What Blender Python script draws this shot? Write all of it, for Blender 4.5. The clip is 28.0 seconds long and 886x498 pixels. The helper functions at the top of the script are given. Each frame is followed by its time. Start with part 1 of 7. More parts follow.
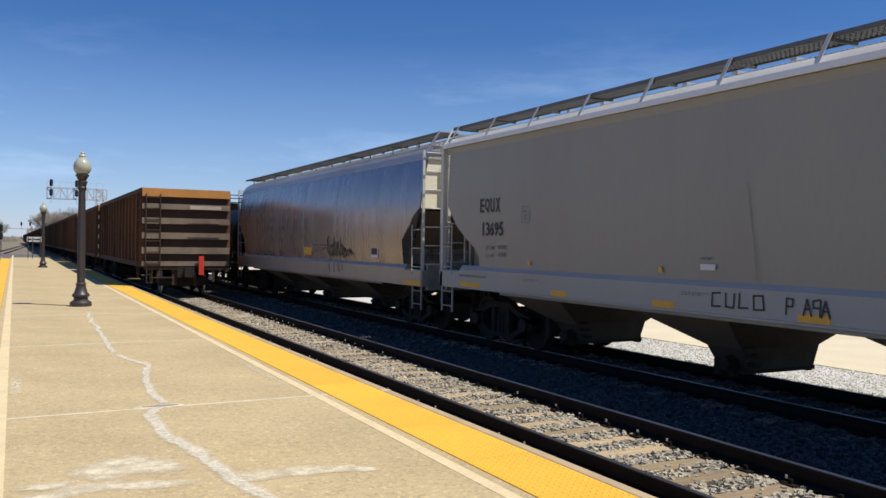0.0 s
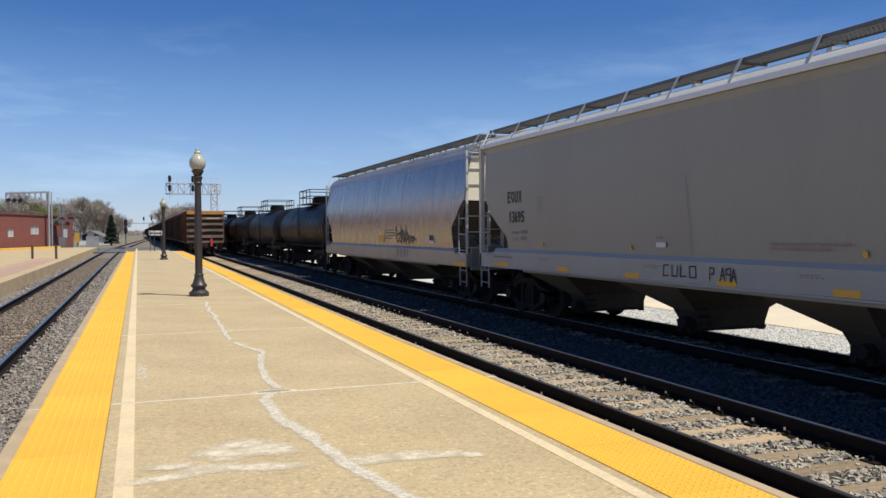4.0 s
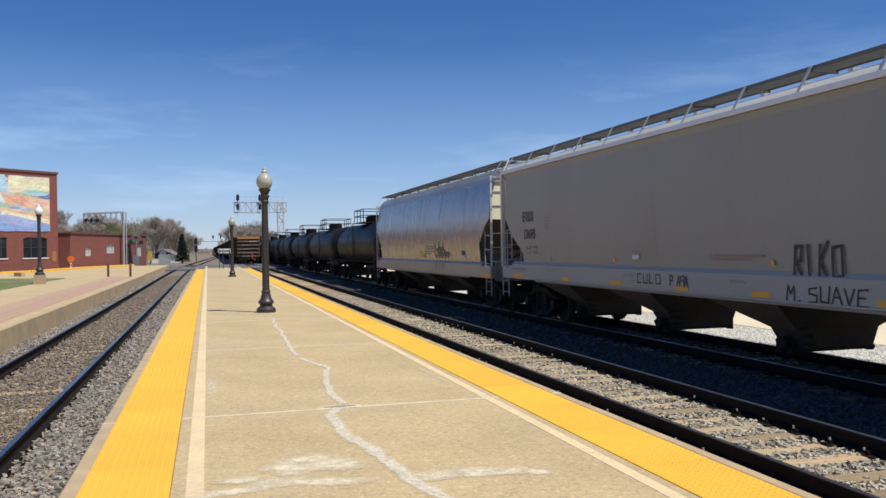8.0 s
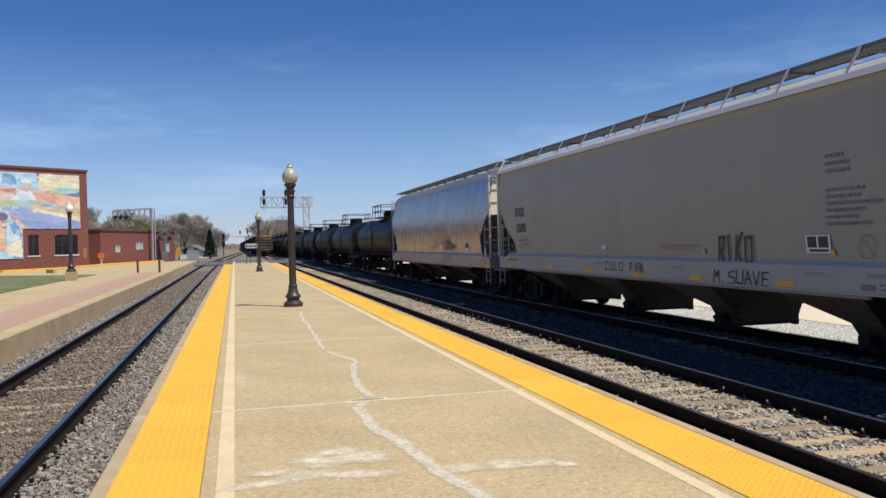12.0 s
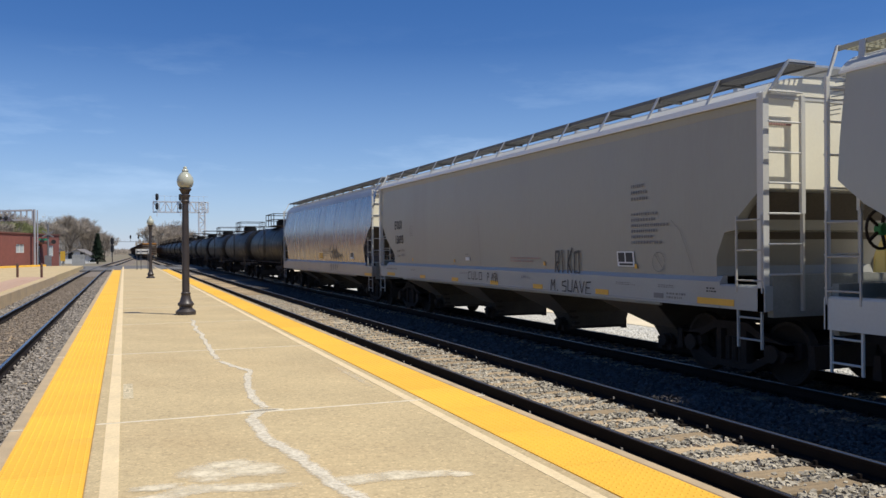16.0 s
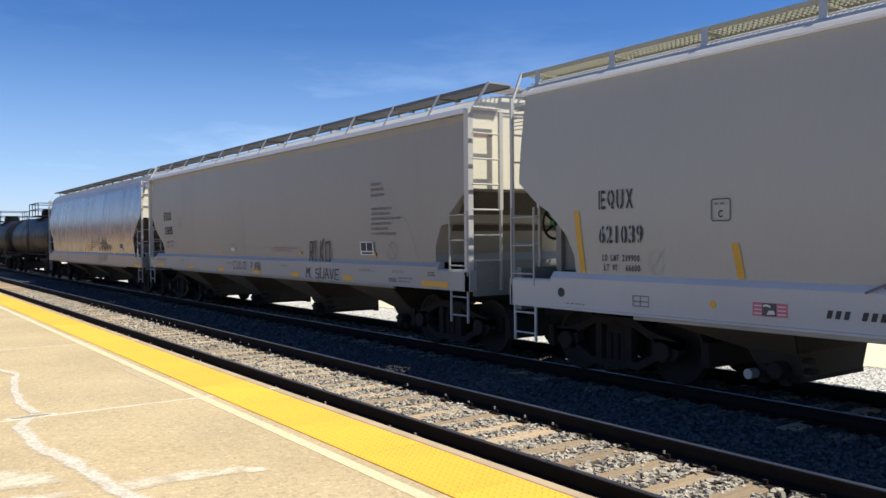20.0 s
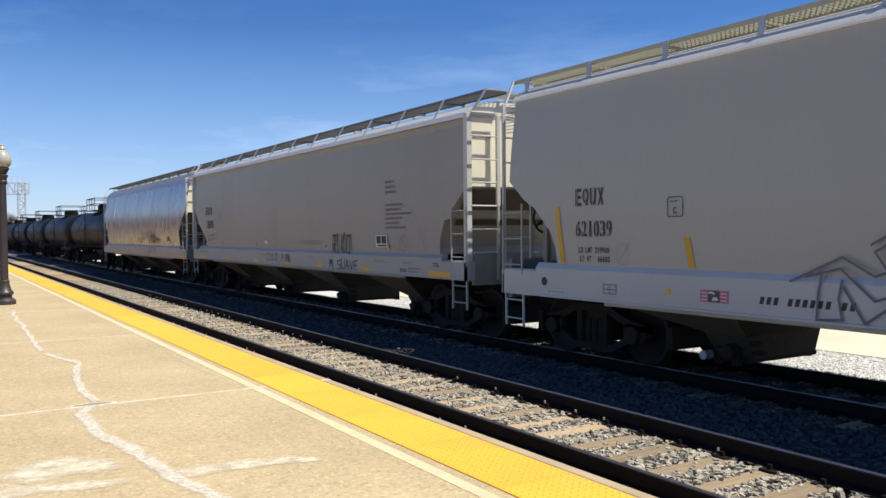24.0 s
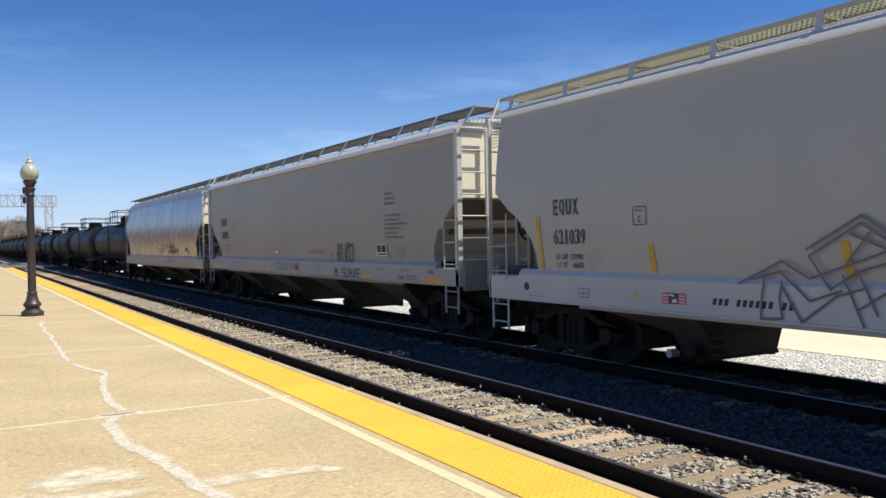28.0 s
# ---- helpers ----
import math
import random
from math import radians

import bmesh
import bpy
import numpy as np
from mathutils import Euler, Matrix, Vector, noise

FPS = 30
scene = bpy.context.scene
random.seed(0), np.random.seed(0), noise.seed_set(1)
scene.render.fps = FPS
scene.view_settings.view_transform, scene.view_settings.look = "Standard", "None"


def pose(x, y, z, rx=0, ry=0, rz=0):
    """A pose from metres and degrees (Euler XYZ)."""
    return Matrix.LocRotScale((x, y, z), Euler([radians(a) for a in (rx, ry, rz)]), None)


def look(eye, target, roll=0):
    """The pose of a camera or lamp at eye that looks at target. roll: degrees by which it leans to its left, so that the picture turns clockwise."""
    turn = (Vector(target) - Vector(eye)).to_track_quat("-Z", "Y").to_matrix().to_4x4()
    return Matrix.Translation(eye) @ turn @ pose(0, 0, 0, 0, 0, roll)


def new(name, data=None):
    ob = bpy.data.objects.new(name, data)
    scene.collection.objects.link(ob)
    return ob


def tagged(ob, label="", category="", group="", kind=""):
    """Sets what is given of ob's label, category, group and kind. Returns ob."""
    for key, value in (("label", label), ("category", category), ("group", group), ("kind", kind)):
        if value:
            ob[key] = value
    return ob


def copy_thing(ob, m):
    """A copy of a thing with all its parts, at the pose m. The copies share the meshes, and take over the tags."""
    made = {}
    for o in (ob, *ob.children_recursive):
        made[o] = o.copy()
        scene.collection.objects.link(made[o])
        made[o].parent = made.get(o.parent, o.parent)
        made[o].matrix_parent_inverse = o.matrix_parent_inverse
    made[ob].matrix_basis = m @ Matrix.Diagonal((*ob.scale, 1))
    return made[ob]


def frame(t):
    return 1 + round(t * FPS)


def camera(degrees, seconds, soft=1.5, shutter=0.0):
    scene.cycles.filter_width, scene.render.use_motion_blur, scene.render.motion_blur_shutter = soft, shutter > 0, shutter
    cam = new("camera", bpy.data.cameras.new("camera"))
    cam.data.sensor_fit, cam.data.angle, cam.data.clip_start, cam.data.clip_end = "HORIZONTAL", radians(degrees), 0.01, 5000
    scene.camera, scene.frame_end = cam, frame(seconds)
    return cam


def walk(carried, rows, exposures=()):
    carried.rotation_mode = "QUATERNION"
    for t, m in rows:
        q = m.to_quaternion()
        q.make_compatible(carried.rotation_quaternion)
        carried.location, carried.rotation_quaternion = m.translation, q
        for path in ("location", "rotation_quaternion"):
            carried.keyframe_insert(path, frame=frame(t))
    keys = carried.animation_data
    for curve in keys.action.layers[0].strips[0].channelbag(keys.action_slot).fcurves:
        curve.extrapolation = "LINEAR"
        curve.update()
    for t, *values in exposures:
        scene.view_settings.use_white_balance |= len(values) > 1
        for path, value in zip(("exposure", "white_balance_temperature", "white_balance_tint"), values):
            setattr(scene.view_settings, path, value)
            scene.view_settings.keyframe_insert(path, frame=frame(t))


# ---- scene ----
cam = camera(56.77, 28.0)
PATH = [
    (0, 0.0, 0.0, 1.665, 89.706, -0.824, -27.608),
    (0.5, 0.0, 0.0, 1.665, 89.994, -0.535, -25.937),
    (1, 0.0, 0.0, 1.665, 89.347, -0.052, -23.306),
    (1.5, 0.0, 0.0, 1.665, 89.386, -0.377, -21.811),
    (2, 0.0, 0.0, 1.665, 88.088, 0.063, -20.670),
    (2.5, 0.0, 0.0, 1.665, 88.280, 0.197, -20.787),
    (4.5, 0.0, 0.0, 1.665, 89.000, 0.231, -20.171),
    (5, 0.0, 0.0, 1.665, 89.251, 0.316, -19.624),
    (5.5, 0.0, 0.0, 1.665, 89.269, 0.806, -18.459),
    (6, 0.0, 0.0, 1.665, 90.240, 0.386, -17.900),
    (6.5, 0.0, 0.0, 1.665, 90.041, 0.521, -17.476),
    (7, 0.0, 0.0, 1.665, 90.206, 0.725, -16.776),
    (7.5, 0.0, 0.0, 1.665, 89.895, 0.915, -16.412),
    (8, 0.0, 0.0, 1.665, 89.882, 0.836, -16.041),
    (8.5, 0.0, 0.0, 1.665, 89.860, 0.991, -15.806),
    (9, 0.0, 0.0, 1.665, 89.795, 1.169, -15.576),
    (9.5, 0.0, 0.0, 1.665, 89.613, 1.152, -15.450),
    (10, 0.0, 0.0, 1.665, 89.407, 1.044, -15.056),
    (10.5, 0.0, 0.0, 1.665, 89.269, 1.146, -14.972),
    (11, 0.0, 0.0, 1.665, 89.367, 1.287, -14.658),
    (11.5, 0.0, 0.0, 1.665, 89.352, 1.395, -14.385),
    (12, 0.0, 0.0, 1.665, 89.417, 1.459, -14.269),
    (12.5, 0.0, 0.0, 1.665, 89.533, 1.462, -14.087),
    (14.5, 0.0, 0.0, 1.665, 88.892, 0.879, -15.946),
    (15, 0.0, 0.0, 1.665, 88.983, 0.569, -16.722),
    (15.5, 0.0, 0.0, 1.665, 89.935, 0.287, -18.472),
    (16, 0.0, 0.0, 1.665, 90.021, 0.325, -21.245),
    (16.5, 0.0, 0.0, 1.665, 89.526, 0.041, -27.055),
    (17, 0.0, 0.0, 1.665, 88.908, 0.071, -32.204),
    (17.5, 0.0, 0.0, 1.665, 89.017, 0.107, -35.726),
    (18, 0.0, 0.0, 1.665, 88.899, 0.144, -36.494),
    (18.5, 0.0, 0.0, 1.665, 88.752, 0.771, -36.797),
    (19, 0.0, 0.0, 1.665, 88.224, 0.671, -36.597),
    (19.5, 0.0, 0.0, 1.665, 89.055, 0.343, -35.642),
    (20, 0.0, 0.0, 1.665, 89.246, 0.489, -35.527),
    (20.5, 0.0, 0.0, 1.665, 88.921, 0.376, -35.642),
    (21, 0.0, 0.0, 1.665, 88.645, 0.351, -35.289),
    (21.5, 0.0, 0.0, 1.665, 89.154, 0.281, -34.384),
    (23.5, 0.0, 0.0, 1.665, 89.498, 0.205, -33.242),
    (24, 0.0, 0.0, 1.665, 88.811, 0.449, -32.016),
    (24.5, 0.0, 0.0, 1.665, 89.028, 0.562, -30.725),
    (25, 0.0, 0.0, 1.665, 89.026, 0.132, -30.000),
    (25.5, 0.0, 0.0, 1.665, 88.801, 0.317, -28.662),
    (26, 0.0, 0.0, 1.665, 88.936, 0.378, -29.080),
    (26.5, 0.0, 0.0, 1.665, 89.380, 0.495, -29.970),
    (27, 0.0, 0.0, 1.665, 89.321, 0.619, -30.644),
    (27.5, 0.0, 0.0, 1.665, 89.296, 0.703, -30.885),
    (28, 0.0, 0.0, 1.665, 89.421, 0.954, -30.490),
]
walk(cam, [(r[0], pose(*r[1:])) for r in PATH], [(0, 0.11), (1.0, 0.2), (1.9, 0.08), (5, 0.1), (9.2, 0.06), (10.0, -0.03), (10.8, 0.0), (12, 0.03), (15.2, 0.08), (16.2, 0.12), (17.0, 0.36), (17.7, 0.48), (18.3, 0.50), (19.0, 0.48), (20.0, 0.43), (21.0, 0.40), (24.0, 0.38), (28, 0.36)])

# ---- light ----
SUN_WAY = Vector((0.375, -0.39, 1.0)).normalized()
SUN_EL = math.asin(SUN_WAY.z)
SUN_AZ = math.atan2(SUN_WAY.x, SUN_WAY.y)
world = bpy.data.worlds.new("sky")
scene.world = world
world.use_nodes = True
wn, wl = world.node_tree.nodes, world.node_tree.links
wn.clear()
sky = wn.new("ShaderNodeTexSky")
sky.sky_type, sky.sun_disc = "NISHITA", False
sky.sun_elevation, sky.sun_rotation = SUN_EL, SUN_AZ
sky.altitude, sky.air_density, sky.dust_density, sky.ozone_density = 200, 1.0, 0.05, 2.6
back = wn.new("ShaderNodeBackground")
back.inputs["Strength"].default_value = 0.075
wout = wn.new("ShaderNodeOutputWorld")
vivid = wn.new("ShaderNodeHueSaturation")
vivid.inputs["Saturation"].default_value, vivid.inputs["Hue"].default_value = 1.32, 0.5
cool = wn.new("ShaderNodeMix")
cool.data_type, cool.blend_type = "RGBA", "MULTIPLY"
cool.inputs["Factor"].default_value = 1.0
cool.inputs["B"].default_value = (0.94, 0.92, 1.18, 1)
# thin high cloud, drawn out sideways
where = wn.new("ShaderNodeTexCoord")
pull = wn.new("ShaderNodeMapping")
pull.inputs["Scale"].default_value = (2.2, 2.2, 11.0)
wisp = wn.new("ShaderNodeTexNoise")
wisp.inputs["Scale"].default_value, wisp.inputs["Detail"].default_value, wisp.inputs["Roughness"].default_value = 1.6, 7, 0.6
thin = wn.new("ShaderNodeMapRange")
thin.inputs["From Min"].default_value, thin.inputs["From Max"].default_value, thin.inputs["To Max"].default_value = 0.53, 0.79, 0.42
cloud = wn.new("ShaderNodeMix")
cloud.data_type = "RGBA"
cloud.inputs["B"].default_value = (5.5, 8.8, 13.7, 1)
wl.new(where.outputs["Generated"], pull.inputs["Vector"])
wl.new(pull.outputs[0], wisp.inputs["Vector"])
wl.new(wisp.outputs[0], thin.inputs["Value"])
wl.new(sky.outputs[0], vivid.inputs["Color"])
wl.new(vivid.outputs[0], cool.inputs["A"])
wl.new(cool.outputs["Result"], cloud.inputs["A"])
level = wn.new("ShaderNodeSeparateXYZ")
low = wn.new("ShaderNodeMapRange")
low.inputs["From Min"].default_value, low.inputs["From Max"].default_value = 0.27, 0.10
both = wn.new("ShaderNodeMath")
both.operation = "MULTIPLY"
wl.new(where.outputs["Generated"], level.inputs[0])
wl.new(level.outputs["Z"], low.inputs["Value"])
wl.new(low.outputs[0], both.inputs[0])
wl.new(thin.outputs[0], both.inputs[1])
haze = wn.new("ShaderNodeMapRange")
haze.inputs["From Min"].default_value, haze.inputs["From Max"].default_value, haze.inputs["To Max"].default_value = 0.24, 0.0, 0.42
most = wn.new("ShaderNodeMath")
most.operation, most.use_clamp = "ADD", True
wl.new(level.outputs["Z"], haze.inputs["Value"])
wl.new(haze.outputs[0], most.inputs[0])
most.inputs[1].default_value = 0.0
wl.new(most.outputs[0], cloud.inputs["Factor"])
veil = wn.new("ShaderNodeMix")
veil.data_type = "RGBA"
veil.inputs["B"].default_value = (8.6, 11.2, 14.6, 1)
wl.new(both.outputs[0], veil.inputs["Factor"])
wl.new(cloud.outputs["Result"], veil.inputs["A"])
wl.new(veil.outputs["Result"], back.inputs["Color"])
wl.new(back.outputs[0], wout.inputs["Surface"])
sun_data = bpy.data.lights.new("sun", "SUN")
sun_data.energy, sun_data.angle, sun_data.color = 4.6, radians(0.53), (1.0, 0.96, 0.86)
sun = new("sun", sun_data)
sun.matrix_world = look(SUN_WAY * 60, (0, 0, 0))

# ---- materials ----
def shade(name, color, rough=0.7, metal=0.0, vary=0.15, scale=6.0, fine=60.0, bump=0.1, dirt=None, dirt_amount=0.0, stretch=(1, 1, 1), island=False, gloss=0.5, jitter=0.0):
    """A surface with grain at two scales, relief, and stains of a second colour."""
    m = bpy.data.materials.new(name)
    m.use_nodes = True
    n, l = m.node_tree.nodes, m.node_tree.links
    b = n["Principled BSDF"]
    co = n.new("ShaderNodeTexCoord")
    mp = n.new("ShaderNodeMapping")
    mp.inputs["Scale"].default_value = stretch
    l.new(co.outputs["Object"], mp.inputs["Vector"])
    big, small = n.new("ShaderNodeTexNoise"), n.new("ShaderNodeTexNoise")
    big.inputs["Scale"].default_value, small.inputs["Scale"].default_value = scale, fine
    big.inputs["Detail"].default_value, small.inputs["Detail"].default_value = 6, 3
    l.new(mp.outputs[0], big.inputs["Vector"])
    l.new(mp.outputs[0], small.inputs["Vector"])
    mix = n.new("ShaderNodeMix")
    mix.data_type = "RGBA"
    dark = [c * (1 - vary) for c in color]
    light = [min(1.0, c * (1 + vary)) for c in color]
    mix.inputs["A"].default_value, mix.inputs["B"].default_value = (*dark, 1), (*light, 1)
    add = n.new("ShaderNodeMath")
    add.operation = "MULTIPLY_ADD"
    add.inputs[1].default_value, add.inputs[2].default_value = 0.5, 0.0
    l.new(small.outputs[0], add.inputs[0])
    add2 = n.new("ShaderNodeMath")
    add2.operation = "MULTIPLY_ADD"
    add2.inputs[1].default_value = 0.5
    l.new(big.outputs[0], add2.inputs[0])
    l.new(add.outputs[0], add2.inputs[2])
    ramp = n.new("ShaderNodeMapRange")
    ramp.inputs["From Min"].default_value, ramp.inputs["From Max"].default_value = 0.3, 0.7
    l.new(add2.outputs[0], ramp.inputs["Value"])
    l.new(ramp.outputs[0], mix.inputs["Factor"])
    out = mix.outputs["Result"]
    if jitter:
        rnd = n.new("ShaderNodeNewGeometry" if island else "ShaderNodeObjectInfo")
        hsv = n.new("ShaderNodeHueSaturation")
        rr = n.new("ShaderNodeMapRange")
        rr.inputs["To Min"].default_value, rr.inputs["To Max"].default_value = 1 - jitter, 1 + jitter
        l.new(rnd.outputs["Random Per Island" if island else "Random"], rr.inputs["Value"])
        l.new(rr.outputs[0], hsv.inputs["Value"])
        l.new(out, hsv.inputs["Color"])
        out = hsv.outputs[0]
    if dirt:
        blot = n.new("ShaderNodeTexNoise")
        blot.inputs["Scale"].default_value, blot.inputs["Detail"].default_value = scale * 0.35, 8
        blot.inputs["Roughness"].default_value = 0.65
        l.new(mp.outputs[0], blot.inputs["Vector"])
        br = n.new("ShaderNodeMapRange")
        br.inputs["From Min"].default_value, br.inputs["From Max"].default_value = 0.48, 0.68
        br.inputs["To Max"].default_value = dirt_amount
        l.new(blot.outputs[0], br.inputs["Value"])
        mix2 = n.new("ShaderNodeMix")
        mix2.data_type = "RGBA"
        mix2.inputs["B"].default_value = (*dirt, 1)
        l.new(br.outputs[0], mix2.inputs["Factor"])
        l.new(out, mix2.inputs["A"])
        out = mix2.outputs["Result"]
    l.new(out, b.inputs["Base Color"])
    rg = n.new("ShaderNodeMapRange")
    rg.inputs["To Min"].default_value, rg.inputs["To Max"].default_value = max(0.03, rough - 0.1), min(1, rough + 0.1)
    l.new(big.outputs[0], rg.inputs["Value"])
    l.new(rg.outputs[0], b.inputs["Roughness"])
    b.inputs["Metallic"].default_value = metal
    b.inputs["Specular IOR Level"].default_value = gloss
    if bump:
        bp = n.new("ShaderNodeBump")
        bp.inputs["Strength"].default_value, bp.inputs["Distance"].default_value = bump, 0.01
        l.new(add2.outputs[0], bp.inputs["Height"])
        l.new(bp.outputs[0], b.inputs["Normal"])
    return m


def speckle(m, amount=1.0):
    """Exposed aggregate: pale and dark chips and sandy grain over a base colour."""
    n, lk = m.node_tree.nodes, m.node_tree.links
    p = n["Principled BSDF"]
    base = p.inputs["Base Color"].links[0].from_socket
    co, chips, grain = n.new("ShaderNodeTexCoord"), n.new("ShaderNodeTexVoronoi"), n.new("ShaderNodeTexNoise")
    chips.inputs["Scale"].default_value = 42
    grain.inputs["Scale"].default_value, grain.inputs["Detail"].default_value, grain.inputs["Roughness"].default_value = 15, 6, 0.75
    lk.new(co.outputs["Object"], chips.inputs["Vector"])
    lk.new(co.outputs["Object"], grain.inputs["Vector"])
    sep = n.new("ShaderNodeSeparateColor")
    lk.new(chips.outputs["Color"], sep.inputs[0])
    tone = n.new("ShaderNodeValToRGB")
    tone.color_ramp.interpolation = "CONSTANT"
    while len(tone.color_ramp.elements) < 5:
        tone.color_ramp.elements.new(0.5)
    for e, (at, v) in zip(tone.color_ramp.elements, ((0.0, 0.62), (0.09, 0.86), (0.34, 1.0), (0.80, 1.10), (0.93, 1.38))):
        e.position = at
        v = 0.5 * (1 + (v - 1) * amount)
        e.color = (v, v, v, 1)
    lk.new(sep.outputs[0], tone.inputs[0])
    g = n.new("ShaderNodeMapRange")
    g.inputs["From Min"].default_value, g.inputs["From Max"].default_value = 0.3, 0.7
    g.inputs["To Min"].default_value, g.inputs["To Max"].default_value = 2 - 0.44 * amount, 2 + 0.40 * amount
    lk.new(grain.outputs[0], g.inputs["Value"])
    both, out = n.new("ShaderNodeVectorMath"), n.new("ShaderNodeVectorMath")
    both.operation, out.operation = "MULTIPLY", "MULTIPLY"
    lk.new(tone.outputs[0], both.inputs[0])
    lk.new(g.outputs[0], both.inputs[1])
    lk.new(base, out.inputs[0])
    lk.new(both.outputs[0], out.inputs[1])
    lk.new(out.outputs[0], p.inputs["Base Color"])
    return m


def coat(m, scale, most, full=1.75):
    """A thin coat over another surface: full in its middle, broken up by noise towards its edges."""
    n, lk = m.node_tree.nodes, m.node_tree.links
    co, t, at = n.new("ShaderNodeTexCoord"), n.new("ShaderNodeTexNoise"), n.new("ShaderNodeAttribute")
    at.attribute_name = "cover"
    t.inputs["Scale"].default_value, t.inputs["Detail"].default_value, t.inputs["Roughness"].default_value = scale, 8, 0.68
    lk.new(co.outputs["Object"], t.inputs["Vector"])
    add, r = n.new("ShaderNodeMath"), n.new("ShaderNodeMapRange")
    add.operation = "MULTIPLY_ADD"
    add.inputs[1].default_value = 1.9
    lk.new(t.outputs[0], add.inputs[0])
    lk.new(at.outputs["Fac"], add.inputs[2])
    r.inputs["From Min"].default_value, r.inputs["From Max"].default_value, r.inputs["To Max"].default_value = 1.0, full, most
    lk.new(add.outputs[0], r.inputs["Value"])
    lk.new(r.outputs[0], n["Principled BSDF"].inputs["Alpha"])
    return m


CONCRETE = speckle(shade("concrete", (0.51, 0.392, 0.215), 0.9, vary=0.18, scale=0.9, fine=60, bump=0.35, dirt=(0.42, 0.295, 0.15), dirt_amount=0.5), 0.5)
CONCRETE_EDGE = shade("edge_concrete", (0.46, 0.34, 0.20), 0.9, vary=0.18, scale=3, fine=80, bump=0.3, dirt=(0.27, 0.22, 0.16), dirt_amount=0.5)
JOINT = shade("pale_sealant", (0.70, 0.62, 0.46), 0.9, vary=0.2, scale=6, fine=60, bump=0.3)
YELLOW = shade("tactile_yellow", (0.83, 0.455, 0.042), 0.7, vary=0.12, scale=1.5, fine=40, bump=0.1, dirt=(0.62, 0.40, 0.09), dirt_amount=0.5, jitter=0.05)
WHITE_LINE = speckle(shade("cream_line_paint", (0.73, 0.57, 0.335), 0.8, vary=0.1, scale=3, fine=60, bump=0.15, dirt=(0.58, 0.46, 0.28), dirt_amount=0.5), 0.2)
PATCH = coat(shade("pale_patch", (0.71, 0.635, 0.49), 0.95, vary=0.25, scale=8, fine=50, bump=0.0), 24, 0.95, 1.95)
SMEAR = coat(shade("smeared_repair", (0.69, 0.595, 0.42), 0.95, vary=0.18, scale=5, fine=40, bump=0.0), 10, 0.95, 2.1)
BALLAST = shade("ballast_bed", (0.19, 0.155, 0.12), 0.95, vary=0.45, scale=9, fine=38, bump=1.0)
STONE = shade("ballast_stone", (0.265, 0.232, 0.195), 0.9, vary=0.25, scale=8, fine=40, bump=0.3, island=True, jitter=0.48)
STONE_BROWN = shade("brown_ballast_stone", (0.205, 0.163, 0.122), 0.95, vary=0.2, scale=8, fine=40, bump=0.3, island=True, jitter=0.4)
STONE_PALE = shade("pale_ballast_stone", (0.37, 0.325, 0.25), 0.9, vary=0.2, scale=8, fine=40, bump=0.3, island=True, jitter=0.38)
STONE_WHITE = shade("white_stone", (0.60, 0.575, 0.52), 0.9, vary=0.15, scale=8, fine=40, bump=0.3, island=True, jitter=0.14)
# Ballast beside and under the cars: their shade is put into these dark colours.
STONE_SHADED = shade("grimy_ballast_stone", (0.092, 0.080, 0.072), 0.95, vary=0.2, scale=8, fine=40, bump=0.3, island=True, jitter=0.45)
BALLAST_SHADED = shade("grimy_ballast_bed", (0.046, 0.041, 0.038), 0.95, vary=0.4, scale=9, fine=38, bump=1.0)
TIE = shade("weathered_tie", (0.345, 0.252, 0.150), 0.9, vary=0.4, scale=4, fine=60, bump=0.8, stretch=(0.4, 4, 4), jitter=0.38)
RAIL = shade("rusty_rail", (0.017, 0.013, 0.011), 0.75, metal=0.0, vary=0.3, scale=6, fine=60, bump=0.15, gloss=0.08)
RAILTOP = shade("polished_railhead", (0.36, 0.345, 0.34), 0.32, metal=1.0, vary=0.15, scale=4, fine=60, bump=0.02, stretch=(1, 0.1, 1))
# Car sides stand in shade, and these two side colours are darkened for it.
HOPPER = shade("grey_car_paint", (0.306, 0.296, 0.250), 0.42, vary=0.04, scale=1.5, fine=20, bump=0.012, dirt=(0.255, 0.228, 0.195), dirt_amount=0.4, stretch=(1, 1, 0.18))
HOPPER_PALE = shade("pale_grey_car_paint", (0.400, 0.402, 0.355), 0.34, vary=0.03, scale=1.2, fine=20, bump=0.01, dirt=(0.36, 0.345, 0.315), dirt_amount=0.3, stretch=(1, 1, 0.25))
SILL_PALE = shade("white_sill_paint", (0.50, 0.515, 0.485), 0.45, vary=0.05, scale=1.5, fine=25, bump=0.03, dirt=(0.40, 0.38, 0.35), dirt_amount=0.3)
HOPPER_SILL = shade("sill_paint", (0.356, 0.362, 0.338), 0.45, vary=0.06, scale=1.5, fine=25, bump=0.03, dirt=(0.31, 0.28, 0.25), dirt_amount=0.35)
# Sun on roofs, posts and end walls is put into these paler colours.
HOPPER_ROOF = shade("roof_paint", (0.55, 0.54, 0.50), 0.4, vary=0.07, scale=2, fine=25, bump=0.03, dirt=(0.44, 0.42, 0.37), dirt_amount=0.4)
END_LIT = shade("end_paint", (0.84, 0.79, 0.63), 0.5, vary=0.04, scale=2, fine=25, bump=0.03, dirt=(0.66, 0.60, 0.46), dirt_amount=0.3)
SILVER = shade("polished_steel_side", (0.325, 0.305, 0.32), 0.27, metal=0.74, vary=0.14, scale=1.0, fine=8, bump=0.0, stretch=(1, 2.0, 0.25), dirt=(0.30, 0.27, 0.25), dirt_amount=0.5)


